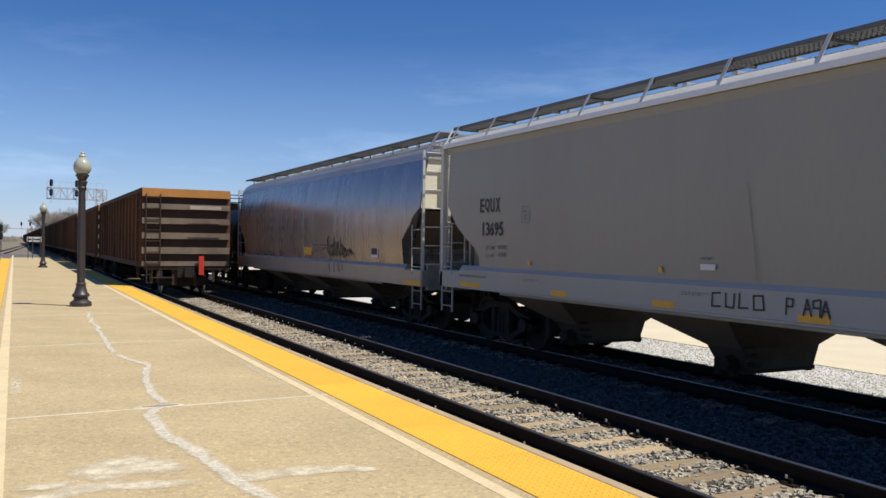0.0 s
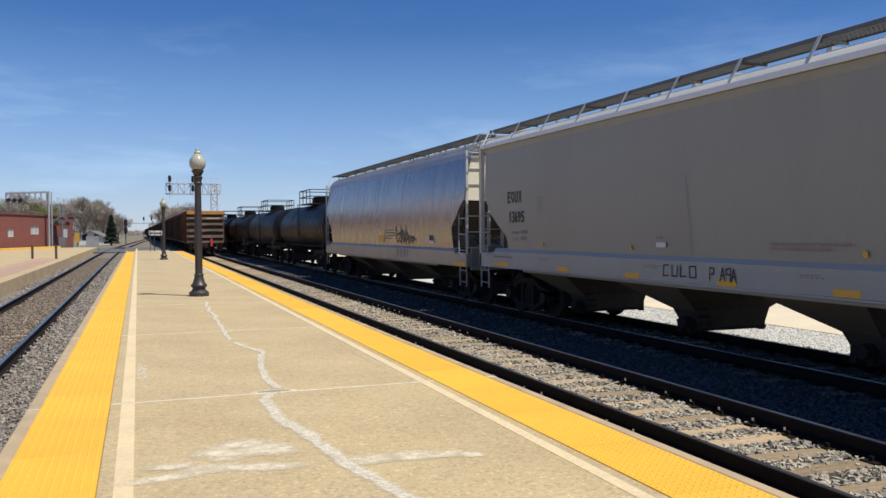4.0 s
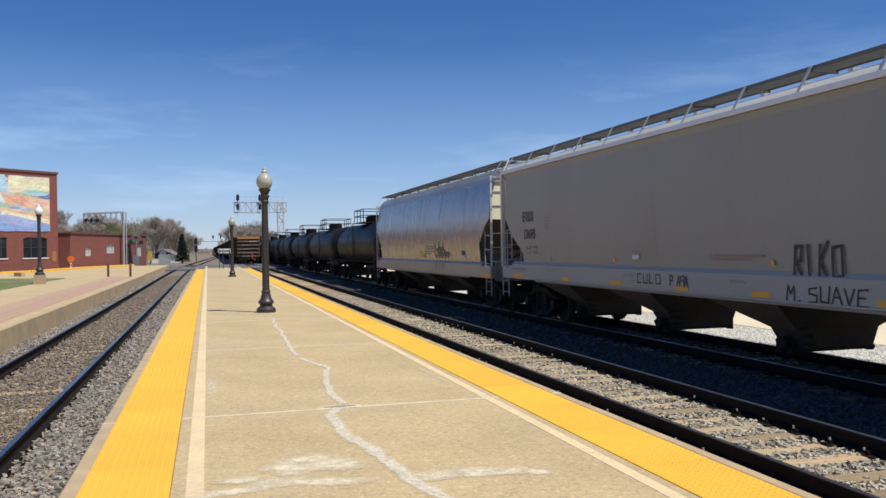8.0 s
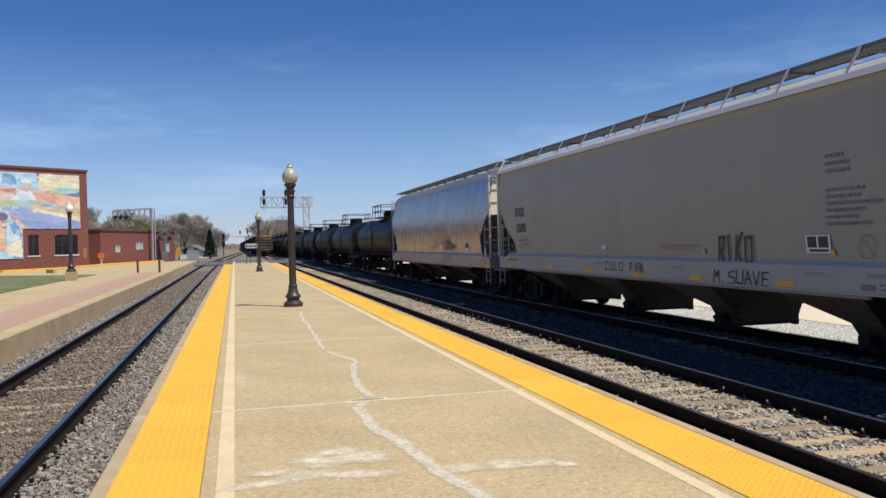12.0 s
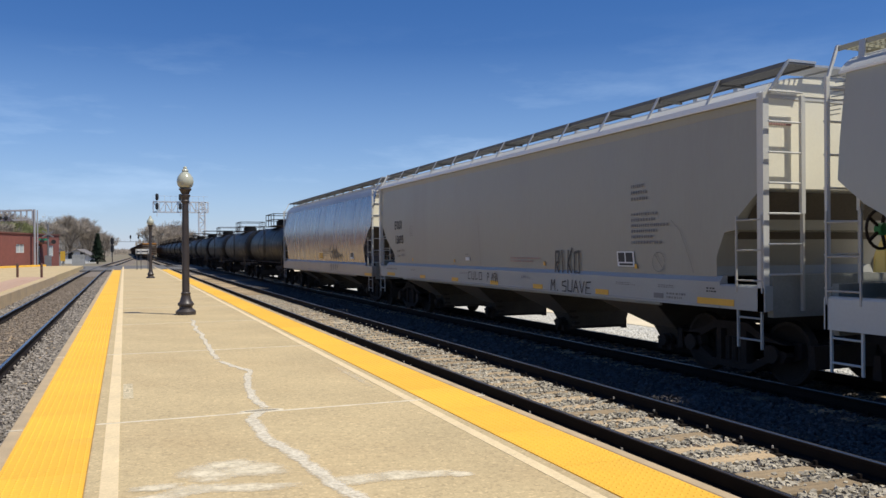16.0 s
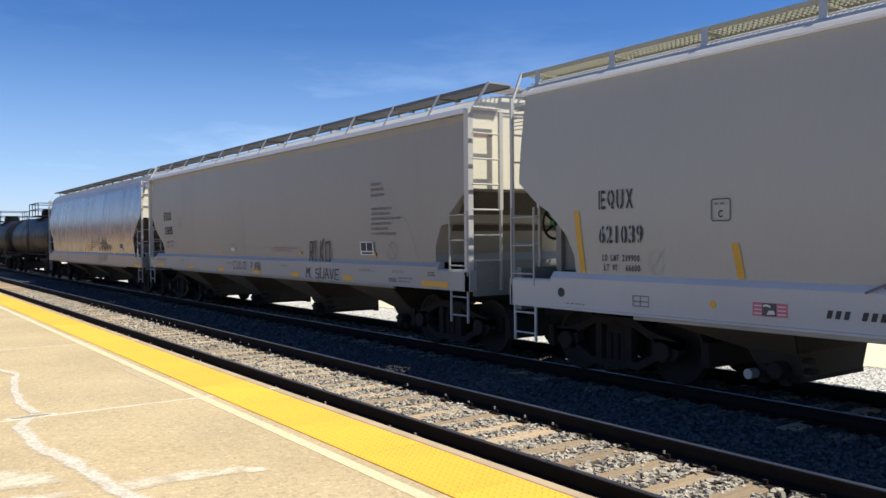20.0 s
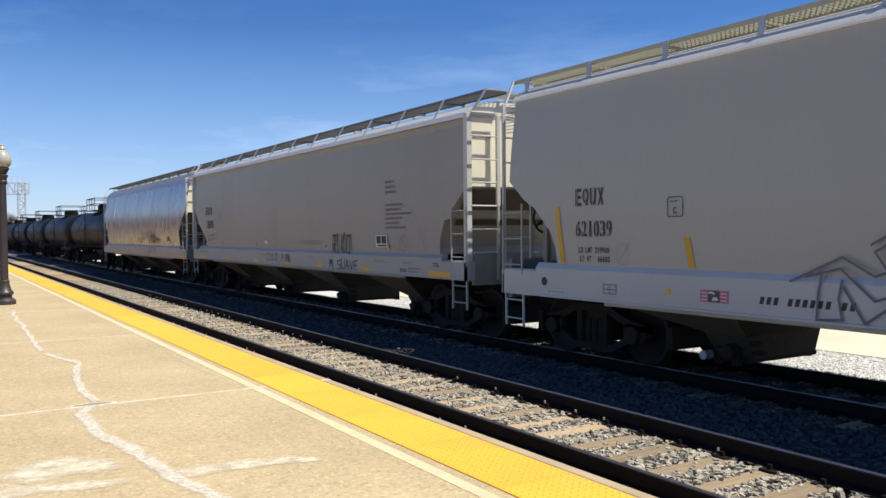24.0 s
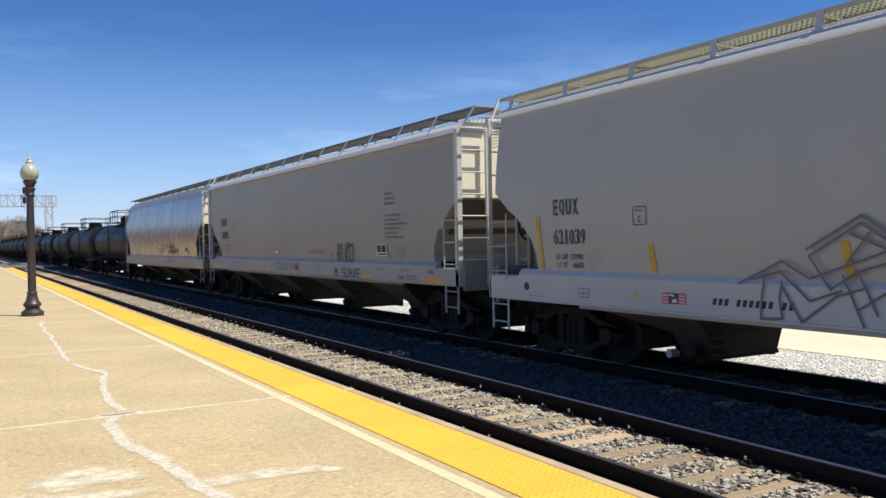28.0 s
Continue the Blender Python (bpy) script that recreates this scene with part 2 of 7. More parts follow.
def ripple(m, strength):
    """Upright dents and seams that bend a polished sheet's reflections."""
    n, lk = m.node_tree.nodes, m.node_tree.links
    co, mp, a, w = n.new("ShaderNodeTexCoord"), n.new("ShaderNodeMapping"), n.new("ShaderNodeTexNoise"), n.new("ShaderNodeTexWave")
    mp.inputs["Scale"].default_value = (0.3, 1.0, 0.07)
    lk.new(co.outputs["Object"], mp.inputs["Vector"])
    a.inputs["Scale"].default_value, a.inputs["Detail"].default_value = 1.3, 1
    lk.new(mp.outputs[0], a.inputs["Vector"])
    w.bands_direction, w.wave_profile = "Y", "SAW"
    w.inputs["Scale"].default_value, w.inputs["Distortion"].default_value, w.inputs["Detail"].default_value = 0.285, 0.4, 1
    lk.new(co.outputs["Object"], w.inputs["Vector"])
    add, bp = n.new("ShaderNodeMath"), n.new("ShaderNodeBump")
    add.operation = "MULTIPLY_ADD"
    add.inputs[1].default_value = 0.05
    lk.new(w.outputs["Fac"], add.inputs[0])
    lk.new(a.outputs[0], add.inputs[2])
    bp.inputs["Strength"].default_value, bp.inputs["Distance"].default_value = strength, 0.12
    lk.new(add.outputs[0], bp.inputs["Height"])
    lk.new(bp.outputs[0], n["Principled BSDF"].inputs["Normal"])
    return m


ripple(SILVER, 0.27)
SILVER_DULL = shade("dull_steel", (0.36, 0.335, 0.30), 0.42, metal=0.4, vary=0.1, scale=2, fine=20, bump=0.05, dirt=(0.24, 0.21, 0.19), dirt_amount=0.5)
# Dusty roof steel, paled further so the roof shoulder looks sunlit.
SILVER_ROOF = shade("dusty_steel_roof", (0.52, 0.50, 0.47), 0.38, metal=0.3, vary=0.1, scale=2, fine=20, bump=0.04, dirt=(0.40, 0.35, 0.30), dirt_amount=0.5, stretch=(1, 0.2, 1))
# Walkway steel darkened in colour for its shaded underside.
BOARD_DARK = shade("dirty_grating", (0.13, 0.13, 0.13), 0.6, metal=0.3, vary=0.15, scale=4, fine=40, bump=0.05)
# The same grating, paled and yellowed for light thrown up from the roof.
BOARD_PALE = shade("pale_grating", (0.40, 0.39, 0.30), 0.6, metal=0.2, vary=0.1, scale=4, fine=40, bump=0.05)
GALV = shade("galvanised_steel", (0.50, 0.50, 0.49), 0.5, metal=0.6, vary=0.1, scale=4, fine=40, bump=0.05)
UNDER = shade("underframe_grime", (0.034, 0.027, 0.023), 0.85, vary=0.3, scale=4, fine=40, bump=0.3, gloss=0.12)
# Shade on the bays' downward faces is put into this near-black.
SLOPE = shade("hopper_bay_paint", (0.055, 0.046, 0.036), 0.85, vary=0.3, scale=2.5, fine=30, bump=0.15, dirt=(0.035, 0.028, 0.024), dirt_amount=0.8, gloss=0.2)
# The bay's lit side gets a paler colour than its shaded chute.
BAY_SIDE_LIT = shade("dusty_bay_side", (0.115, 0.098, 0.078), 0.8, vary=0.2, scale=2.5, fine=30, bump=0.1, dirt=(0.11, 0.09, 0.07), dirt_amount=0.6, stretch=(1, 1, 0.4))
# The bright sunlit line of the eave is put into this white.
LIP_LIT = shade("white_eave_paint", (0.78, 0.77, 0.73), 0.4, vary=0.05, scale=3, fine=30, bump=0.02)
# The shade under the car ends is put into this dark brown.
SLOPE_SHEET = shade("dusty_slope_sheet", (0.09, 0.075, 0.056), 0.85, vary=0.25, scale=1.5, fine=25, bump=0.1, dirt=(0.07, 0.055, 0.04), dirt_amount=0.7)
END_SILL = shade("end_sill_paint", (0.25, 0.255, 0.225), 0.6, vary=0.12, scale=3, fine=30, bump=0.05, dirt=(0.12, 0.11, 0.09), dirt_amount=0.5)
CROSS_STEEL = shade("grey_signal_steel", (0.42, 0.42, 0.43), 0.5, metal=0.3, vary=0.1, scale=4, fine=40, bump=0.02)
RAIL_SKY = shade("smooth_dark_railhead", (0.20, 0.20, 0.225), 0.22, metal=1.0, vary=0.15, scale=4, fine=60, bump=0.01, stretch=(1, 0.1, 1))
RAIL_BRIGHT = shade("mirror_worn_railhead", (0.17, 0.165, 0.165), 0.34, metal=1.0, vary=0.2, scale=3, fine=60, bump=0.01, stretch=(1, 0.1, 1))
WHEEL = shade("wheel_steel", (0.03, 0.024, 0.02), 0.7, metal=0.2, vary=0.3, scale=6, fine=50, bump=0.2, gloss=0.2)
TREAD = shade("bright_wheel_rim", (0.55, 0.54, 0.53), 0.3, metal=1.0, vary=0.1, scale=5, fine=50, bump=0.02)
# The tread's reflected brightness is put into this pale, barely metallic colour.
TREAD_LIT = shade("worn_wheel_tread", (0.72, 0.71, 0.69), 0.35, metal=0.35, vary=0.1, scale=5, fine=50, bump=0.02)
REFLECT = shade("reflector_yellow", (0.75, 0.40, 0.04), 0.45, vary=0.08, scale=8, fine=60, bump=0.02)
STRIPE = shade("ochre_stripe", (0.62, 0.36, 0.04), 0.55, vary=0.1, scale=6, fine=60, bump=0.02)
INK = shade("stencil_black", (0.035, 0.033, 0.033), 0.6, vary=0.15, scale=8, fine=60, bump=0.0)
FADED = shade("faded_ink", (0.20, 0.19, 0.18), 0.6, vary=0.15, scale=8, fine=60, bump=0.0)
INK_WORN = shade("worn_stencil_black", (0.085, 0.08, 0.078), 0.6, vary=0.3, scale=8, fine=60, bump=0.0)
SPRAY = shade("black_spray", (0.022, 0.02, 0.022), 0.5, vary=0.2, scale=8, fine=60, bump=0.0)
SPRAY_GREY = shade("grey_spray", (0.145, 0.135, 0.14), 0.55, vary=0.25, scale=8, fine=60, bump=0.0)
REDINK = shade("faded_red_ink", (0.40, 0.24, 0.205), 0.6, vary=0.15, scale=8, fine=60, bump=0.0)
PINK_LABEL = shade("pink_label", (0.55, 0.16, 0.20), 0.5, vary=0.08, scale=8, fine=60, bump=0.0)
LABEL_WHITE = shade("label_white", (0.7, 0.7, 0.68), 0.5, vary=0.05, scale=8, fine=60, bump=0.0)
TANK = shade("black_tank", (0.007, 0.0065, 0.0065), 0.42, vary=0.3, scale=1.2, fine=18, bump=0.05, dirt=(0.018, 0.015, 0.013), dirt_amount=0.6, stretch=(1, 1, 0.4), gloss=0.09)
ripple(TANK, 0.35)
TANK_GREY = shade("grey_tank", (0.012, 0.0124, 0.013), 0.45, vary=0.25, scale=1.2, fine=18, bump=0.06, dirt=(0.05, 0.045, 0.04), dirt_amount=0.7, stretch=(1, 1, 0.4), gloss=0.12)
RUST = shade("rust_brown", (0.135, 0.070, 0.037), 0.8, vary=0.35, scale=1.5, fine=25, bump=0.2, dirt=(0.05, 0.032, 0.022), dirt_amount=0.8, stretch=(1, 1, 0.3), gloss=0.2)
RUST_DARK = shade("dark_rust", (0.065, 0.042, 0.03), 0.85, vary=0.3, scale=2, fine=25, bump=0.2, gloss=0.2)
RIB = shade("weathered_rib", (0.20, 0.15, 0.105), 0.75, vary=0.3, scale=2, fine=30, bump=0.15, dirt=(0.09, 0.06, 0.04), dirt_amount=0.7)
ORANGE_RIB = shade("orange_rust_rib", (0.50, 0.22, 0.05), 0.7, vary=0.25, scale=2, fine=30, bump=0.15)
FLAG = shade("red_marker", (0.6, 0.05, 0.03), 0.5, vary=0.08, scale=8, fine=60, bump=0.0)
POST = shade("dark_cast_iron", (0.055, 0.045, 0.042), 0.45, metal=0.2, vary=0.2, scale=5, fine=50, bump=0.1)
GLOBE = shade("acorn_globe", (0.42, 0.42, 0.33), 0.22, vary=0.1, scale=4, fine=30, bump=0.0)
GLOBE_WHITE = shade("white_globe", (0.85, 0.84, 0.80), 0.25, vary=0.03, scale=4, fine=30, bump=0.0)
BRICKWALL = shade("red_brick_far", (0.215, 0.072, 0.055), 0.9, vary=0.25, scale=2, fine=25, bump=0.3, dirt=(0.18, 0.065, 0.045), dirt_amount=0.6)
GLASS_DARK = shade("dark_window_glass", (0.02, 0.022, 0.025), 0.1, vary=0.1, scale=2, fine=20, bump=0.0)
GLASS_PALE = shade("pale_window", (0.42, 0.45, 0.45), 0.3, vary=0.1, scale=2, fine=20, bump=0.0)
SILLSTONE = shade("pale_stone", (0.6, 0.58, 0.52), 0.8, vary=0.1, scale=4, fine=40, bump=0.1)
GRASS = shade("lawn", (0.12, 0.15, 0.045), 0.95, vary=0.4, scale=1.2, fine=30, bump=0.8, dirt=(0.30, 0.24, 0.13), dirt_amount=0.8)
EARTH = shade("gravel_ground", (0.21, 0.178, 0.125), 0.95, vary=0.2, scale=0.6, fine=14, bump=0.6, dirt=(0.13, 0.13, 0.07), dirt_amount=0.5)
SAND = shade("sandy_lane", (0.66, 0.56, 0.39), 0.95, vary=0.12, scale=0.8, fine=20, bump=0.4)
WHITE_GRAVEL = shade("pale_gravel", (0.55, 0.53, 0.48), 0.95, vary=0.2, scale=6, fine=25, bump=0.9)
ASPHALT = shade("asphalt", (0.13, 0.125, 0.12), 0.9, vary=0.2, scale=1, fine=40, bump=0.3)
ASPHALT_PALE = shade("worn_pale_asphalt", (0.30, 0.28, 0.25), 0.95, vary=0.15, scale=0.6, fine=20, bump=0.2)
BRICKPAVE = shade("pink_brick_paving", (0.46, 0.30, 0.21), 0.9, vary=0.15, scale=3, fine=30, bump=0.3)
BARK = shade("bark", (0.11, 0.085, 0.065), 0.9, vary=0.3, scale=5, fine=40, bump=0.6)
TWIG = shade("bare_twigs", (0.34, 0.29, 0.235), 0.9, vary=0.3, scale=3, fine=20, bump=0.2, island=True, jitter=0.35)
BUD = shade("spring_buds", (0.24, 0.25, 0.10), 0.9, vary=0.3, scale=3, fine=20, bump=0.2, island=True, jitter=0.4)
NEEDLE = shade("evergreen_needles", (0.022, 0.045, 0.022), 0.9, vary=0.4, scale=3, fine=20, bump=0.4, island=True, jitter=0.4)
WHITE_WALL = shade("white_siding", (0.72, 0.72, 0.70), 0.7, vary=0.04, scale=3, fine=30, bump=0.05)
ROOF_GREY = shade("grey_shingles", (0.17, 0.155, 0.15), 0.9, vary=0.2, scale=3, fine=20, bump=0.3)
BROWN_POST = shade("brown_bollard_paint", (0.10, 0.045, 0.03), 0.6, vary=0.15, scale=6, fine=50, bump=0.1)
SIGNAL_BLACK = shade("signal_black", (0.015, 0.015, 0.016), 0.6, vary=0.2, scale=6, fine=50, bump=0.0)
TRUSS = shade("aluminium_truss", (0.62, 0.63, 0.64), 0.45, metal=0.5, vary=0.08, scale=4, fine=40, bump=0.02)
TRUSS_DULL = shade("weathered_truss", (0.22, 0.22, 0.23), 0.5, metal=0.4, vary=0.12, scale=4, fine=40, bump=0.02)
YELLOW_WALL = shade("yellow_steel_siding", (0.72, 0.52, 0.14), 0.6, vary=0.08, scale=2, fine=30, bump=0.05)
GREEN_SIGN = shade("green_sign", (0.02, 0.22, 0.12), 0.5, vary=0.05, scale=8, fine=60, bump=0.0)
SIGN_BACK = shade("pale_sign_board", (0.62, 0.62, 0.60), 0.5, vary=0.06, scale=5, fine=50, bump=0.0)
SIGN_DARK = shade("dark_lettering", (0.04, 0.04, 0.05), 0.6, vary=0.06, scale=5, fine=50, bump=0.0)
GREEN_WHEEL = shade("green_brake_wheel", (0.03, 0.24, 0.07), 0.5, vary=0.1, scale=6, fine=50, bump=0.0)


# ---- mesh building ----
def box(bm, x0, x1, y0, y1, z0, z1):
    v = [bm.verts.new(p) for p in ((x0, y0, z0), (x1, y0, z0), (x1, y1, z0), (x0, y1, z0), (x0, y0, z1), (x1, y0, z1), (x1, y1, z1), (x0, y1, z1))]
    for f in ((0, 3, 2, 1), (4, 5, 6, 7), (0, 1, 5, 4), (1, 2, 6, 5), (2, 3, 7, 6), (3, 0, 4, 7)):
        bm.faces.new([v[i] for i in f])
    return v


def prism(bm, outline, lo, hi, axis="y"):
    """An outline extruded between lo and hi; axis y: outline is (x, z); axis x: outline is (y, z); axis z: (x, y)."""
    def put(p, h):
        return {"y": (p[0], h, p[1]), "x": (h, p[0], p[1]), "z": (p[0], p[1], h)}[axis]
    a = [bm.verts.new(put(p, lo)) for p in outline]
    b = [bm.verts.new(put(p, hi)) for p in outline]
    k = len(outline)
    for i in range(k):
        bm.faces.new((a[i], a[(i + 1) % k], b[(i + 1) % k], b[i]))
    bm.faces.new(a[::-1])
    bm.faces.new(b)
    return a + b


def tube(bm, p, q, r, n=8, r2=None):
    p, q = Vector(p), Vector(q)
    d = (q - p).normalized()
    u = d.orthogonal().normalized()
    w = d.cross(u)
    r2 = r if r2 is None else r2
    a = [bm.verts.new(p + (u * math.cos(i * math.tau / n) + w * math.sin(i * math.tau / n)) * r) for i in range(n)]
    b = [bm.verts.new(q + (u * math.cos(i * math.tau / n) + w * math.sin(i * math.tau / n)) * r2) for i in range(n)]
    for i in range(n):
        bm.faces.new((a[i], a[(i + 1) % n], b[(i + 1) % n], b[i]))
    bm.faces.new(a[::-1])
    bm.faces.new(b)


def bar(bm, p, q, w, h=None):
    """A square bar from p to q."""
    tube(bm, p, q, w * 0.707, 4) if h is None else tube(bm, p, q, w * 0.6, 4)


def spin(bm, prof, n=20, centre=(0, 0, 0), axis="z"):
    """A turned shape: prof is (radius, height) rows."""
    rings = []
    cx, cy, cz = centre
    for r, h in prof:
        ring = []
        for i in range(n):
            c, s = math.cos(i * math.tau / n) * r, math.sin(i * math.tau / n) * r
            ring.append(bm.verts.new({"z": (cx + c, cy + s, cz + h), "x": (cx + h, cy + c, cz + s), "y": (cx + s, cy + h, cz + c)}[axis]))
        rings.append(ring)
    for a, b in zip(rings, rings[1:]):
        for i in range(n):
            bm.faces.new((a[i], a[(i + 1) % n], b[(i + 1) % n], b[i]))
    bm.faces.new(rings[0][::-1])
    bm.faces.new(rings[-1])


def loft(bm, rings, closed=True, caps=True):
    rows = [[bm.verts.new(p) for p in ring] for ring in rings]
    k = len(rows[0])
    for a, b in zip(rows, rows[1:]):
        for i in range(k if closed else k - 1):
            bm.faces.new((a[i], a[(i + 1) % k], b[(i + 1) % k], b[i]))
    if caps:
        bm.faces.new(rows[0][::-1])
        bm.faces.new(rows[-1])


def mesh_of(name, bm, material, smooth=False):
    bmesh.ops.recalc_face_normals(bm, faces=bm.faces)
    me = bpy.data.meshes.new(name)
    bm.to_mesh(me)
    bm.free()
    me.materials.append(material)
    if smooth:
        me.polygons.foreach_set("use_smooth", [True] * len(me.polygons))
        me.set_sharp_from_angle(angle=radians(35))
    return me


def part(name, bm, material, parent=None, label="", smooth=False, at=None):
    ob = new(name, mesh_of(name, bm, material, smooth))
    if parent is not None:
        ob.parent = parent
    if at is not None:
        ob.matrix_basis = at
    if label:
        ob["label"] = label
    return ob


def thing(name, label, category, group="", kind="", at=None):
    ob = new(name)
    ob.empty_display_size = 0.2
    tagged(ob, label, category, group, kind)
    if at is not None:
        ob.matrix_basis = at
    return ob


def B():
    return bmesh.new()


def glyphs(name, text, size, material, parent, m, label="", squeeze=1.0, thick=0.002):
    cu = bpy.data.curves.new(name, "FONT")
    cu.body, cu.size, cu.extrude, cu.fill_mode, cu.offset = text, size, thick, "BOTH", size * 0.018
    tmp = bpy.data.objects.new(name, cu)
    me = bpy.data.meshes.new_from_object(tmp)
    bpy.data.objects.remove(tmp)
    me.transform(Matrix.Diagonal((squeeze, 1, 1, 1)))
    me.materials.clear()
    me.materials.append(material)
    ob = new(name, me)
    ob.parent = parent
    ob.matrix_basis = m
    if label:
        ob["label"] = label
    return ob

# ---- plan ----
RAIL_Z, BED_Z = -0.31, -0.515
TRACK_L, TRACK_R, TRACK_H = -2.745, 5.69, 9.665
PLAT_L, PLAT_R, PLAT_NEAR, PLAT_FAR = -1.01, 3.83, -14.0, 78.0


def strip(name, x0, x1, y0, y1, z0, z1, material, label, category="ground"):
    b = B()
    box(b, x0, x1, y0, y1, z0, z1)
    ob = part(name, b, material)
    tagged(ob, label, category, kind="structure")
    return ob


# one sheet of ground out to the horizon
b = B()
g = [bm_v for bm_v in (b.verts.new((-2500, -1500, -0.62)), b.verts.new((2500, -1500, -0.62)), b.verts.new((2500, 4500, -0.62)), b.verts.new((-2500, 4500, -0.62)))]
b.faces.new(g)
ground = tagged(part("ground", b, EARTH), "dry gravel and thin grass on flat ground", "ground", kind="structure")
strip("pale_gravel_verge", 11.3, 13.5, -40, 260, -0.7, -0.52, WHITE_GRAVEL, "pale crushed gravel verge beside the track")
strip("sandy_lane", 13.5, 30.0, -40, 260, -0.7, -0.5, SAND, "dry sandy service lane beside the railway", "road")


# island platform: body, cast slabs between sealed joints, kerb border, painted lines
platform = tagged(new("platform"), "worn tan concrete station platform with yellow tactile edges", "platform", kind="structure")
SLAB = 5.66
b = B()
box(b, PLAT_L + 0.015, PLAT_R - 0.015, PLAT_NEAR, PLAT_FAR, -0.75, -0.075)
part("platform_wall", b, CONCRETE_EDGE, platform)
joint_y = [8.55 + SLAB * k for k in range(-4, 13)]


def slab_mesh(name, x0, x1, length, material, gap=0.012, round_off=0.008, top=0.0):
    b = B()
    y0, y1 = gap, length - gap
    loft(b, [[(x0, y0, -0.075), (x1, y0, -0.075), (x1, y1, -0.075), (x0, y1, -0.075)],
             [(x0, y0, top - round_off), (x1, y0, top - round_off), (x1, y1, top - round_off), (x0, y1, top - round_off)],
             [(x0 + round_off, y0 + round_off, top), (x1 - round_off, y0 + round_off, top), (x1 - round_off, y1 - round_off, top), (x0 + round_off, y1 - round_off, top)]])
    return mesh_of(name, b, material)


slab_me = slab_mesh("slab", -0.273, 3.088, SLAB, CONCRETE)
kerb_l = slab_mesh("kerb_stone", PLAT_L, -0.885, SLAB, CONCRETE_EDGE, round_off=0.015)
kerb_r = slab_mesh("kerb_stone", 3.712, PLAT_R, SLAB, CONCRETE_EDGE, round_off=0.015)
for y in joint_y:
    for me in (slab_me, kerb_l, kerb_r):
        o = new(me.name.split(".")[0], me)
        o.parent, o.matrix_basis = platform, pose(0, y, 0)
    b = B()
    for k in range(40):
        x0 = -0.26 + 3.33 * k / 40
        wide = 0.018 + 0.012 * noise.noise((k * 0.7, y, 3.1))
        box(b, x0, x0 + 3.33 / 40, y - wide, y + wide, -0.03, 0.0025)
    box(b, PLAT_L + 0.01, -0.89, y - 0.014, y + 0.014, -0.03, 0.0025)
    box(b, 3.715, PLAT_R - 0.01, y - 0.02, y + 0.02, -0.03, 0.0025)
    part("joint_seal", b, JOINT, platform)
for x0, x1 in ((-0.17, -0.047), (2.892, 2.995)):
    b = B()
    for k in range(-3, 16):
        box(b, x0, x1, 8.55 + SLAB * (k - 1) + 0.03, 8.55 + SLAB * k - 0.03, -0.01, 0.003)
    part("edge_line", b, WHITE_LINE, platform, "cream painted warning line")

# tactile panels with rows of small domes
PANEL = 1.2195


def panel_mesh(domes):
    b = B()
    box(b, 0.0, 0.607, 0.002, PANEL - 0.002, -0.075, 0.004)
    verts, faces = [], []
    if domes:
        for i in range(10):
            for j in range(20):
                x, y = 0.0303 + 0.0606 * i, 0.0305 + 0.06097 * j
                k = len(verts)
                for r, z in ((0.0135, 0.004), (0.008, 0.0095)):
                    verts += [(x + r * math.cos(a), y + r * math.sin(a), z) for a in (0.4, 1.66, 2.91, 4.17, 5.43)]
                faces += [(k + q, k + (q + 1) % 5, k + 5 + (q + 1) % 5, k + 5 + q) for q in range(5)] + [tuple(k + 5 + q for q in range(5))]
    me = mesh_of("tactile_panel", b, YELLOW)
    if domes:
        base_v = [tuple(v.co) for v in me.vertices]
        base_f = [tuple(p.vertices) for p in me.polygons]
        out = bpy.data.meshes.new("tactile_panel")
        out.from_pydata(base_v + verts, [], base_f + [tuple(8 + q for q in f) for f in faces])
        out.materials.append(YELLOW)
        me = out
    return me


dome_me, plain_me = panel_mesh(True), panel_mesh(False)
for x0 in (-0.8815, 3.0905):
    for k in range(int((PLAT_FAR - PLAT_NEAR) / PANEL)):
        y = PLAT_NEAR + PANEL * k
        o = new("tactile_panel", dome_me if 1.0 < y < 34 else plain_me)
        o.parent, o.matrix_basis = platform, pose(x0, y, 0)


def cover(ob, values):
    at = ob.data.attributes.new("cover", "FLOAT", "POINT")
    at.data.foreach_set("value", values)


def ribbon(name, ends, wide, z, material, label, rough=0.35, seed=1.0, steps=26, wander=0.05):
    """A pale seam that wanders between a few anchor points and thins out at its edges."""
    b = B()
    rows, values = [], []
    total = len(ends) - 1
    for k in range(total * steps + 1):
        i = min(k // steps, total - 1)
        u = k / steps - i
        p, q = Vector(ends[i]), Vector(ends[i + 1])
        c = p.lerp(q, u)
        d = (q - p).normalized()
        s = Vector((-d.y, d.x))
        c = c + s * wander * noise.noise((c.y * 1.6, c.x * 1.6, seed))
        c = c + s * min(wander, 0.06) * 0.22 * noise.noise((c.y * 7.0, c.x * 7.0, seed + 4))
        w = wide * 1.7 * (1 + rough * 1.4 * noise.noise((c.y * 6.0, c.x * 6.0, seed + 9)))
        rows.append([b.verts.new((*(c + s * w * f), z)) for f in (-1, -0.5, 0.5, 1)])
        end = min(1.0, 0.3 * min(k, total * steps - k))
        values += [0.0, 0.8 * end, 0.8 * end, 0.0]
    for r0, r1 in zip(rows, rows[1:]):
        for j in range(3):
            b.faces.new((r0[j], r1[j], r1[j + 1], r0[j + 1]))
    ob = part(name, b, material, platform, label)
    cover(ob, values)
    return ob


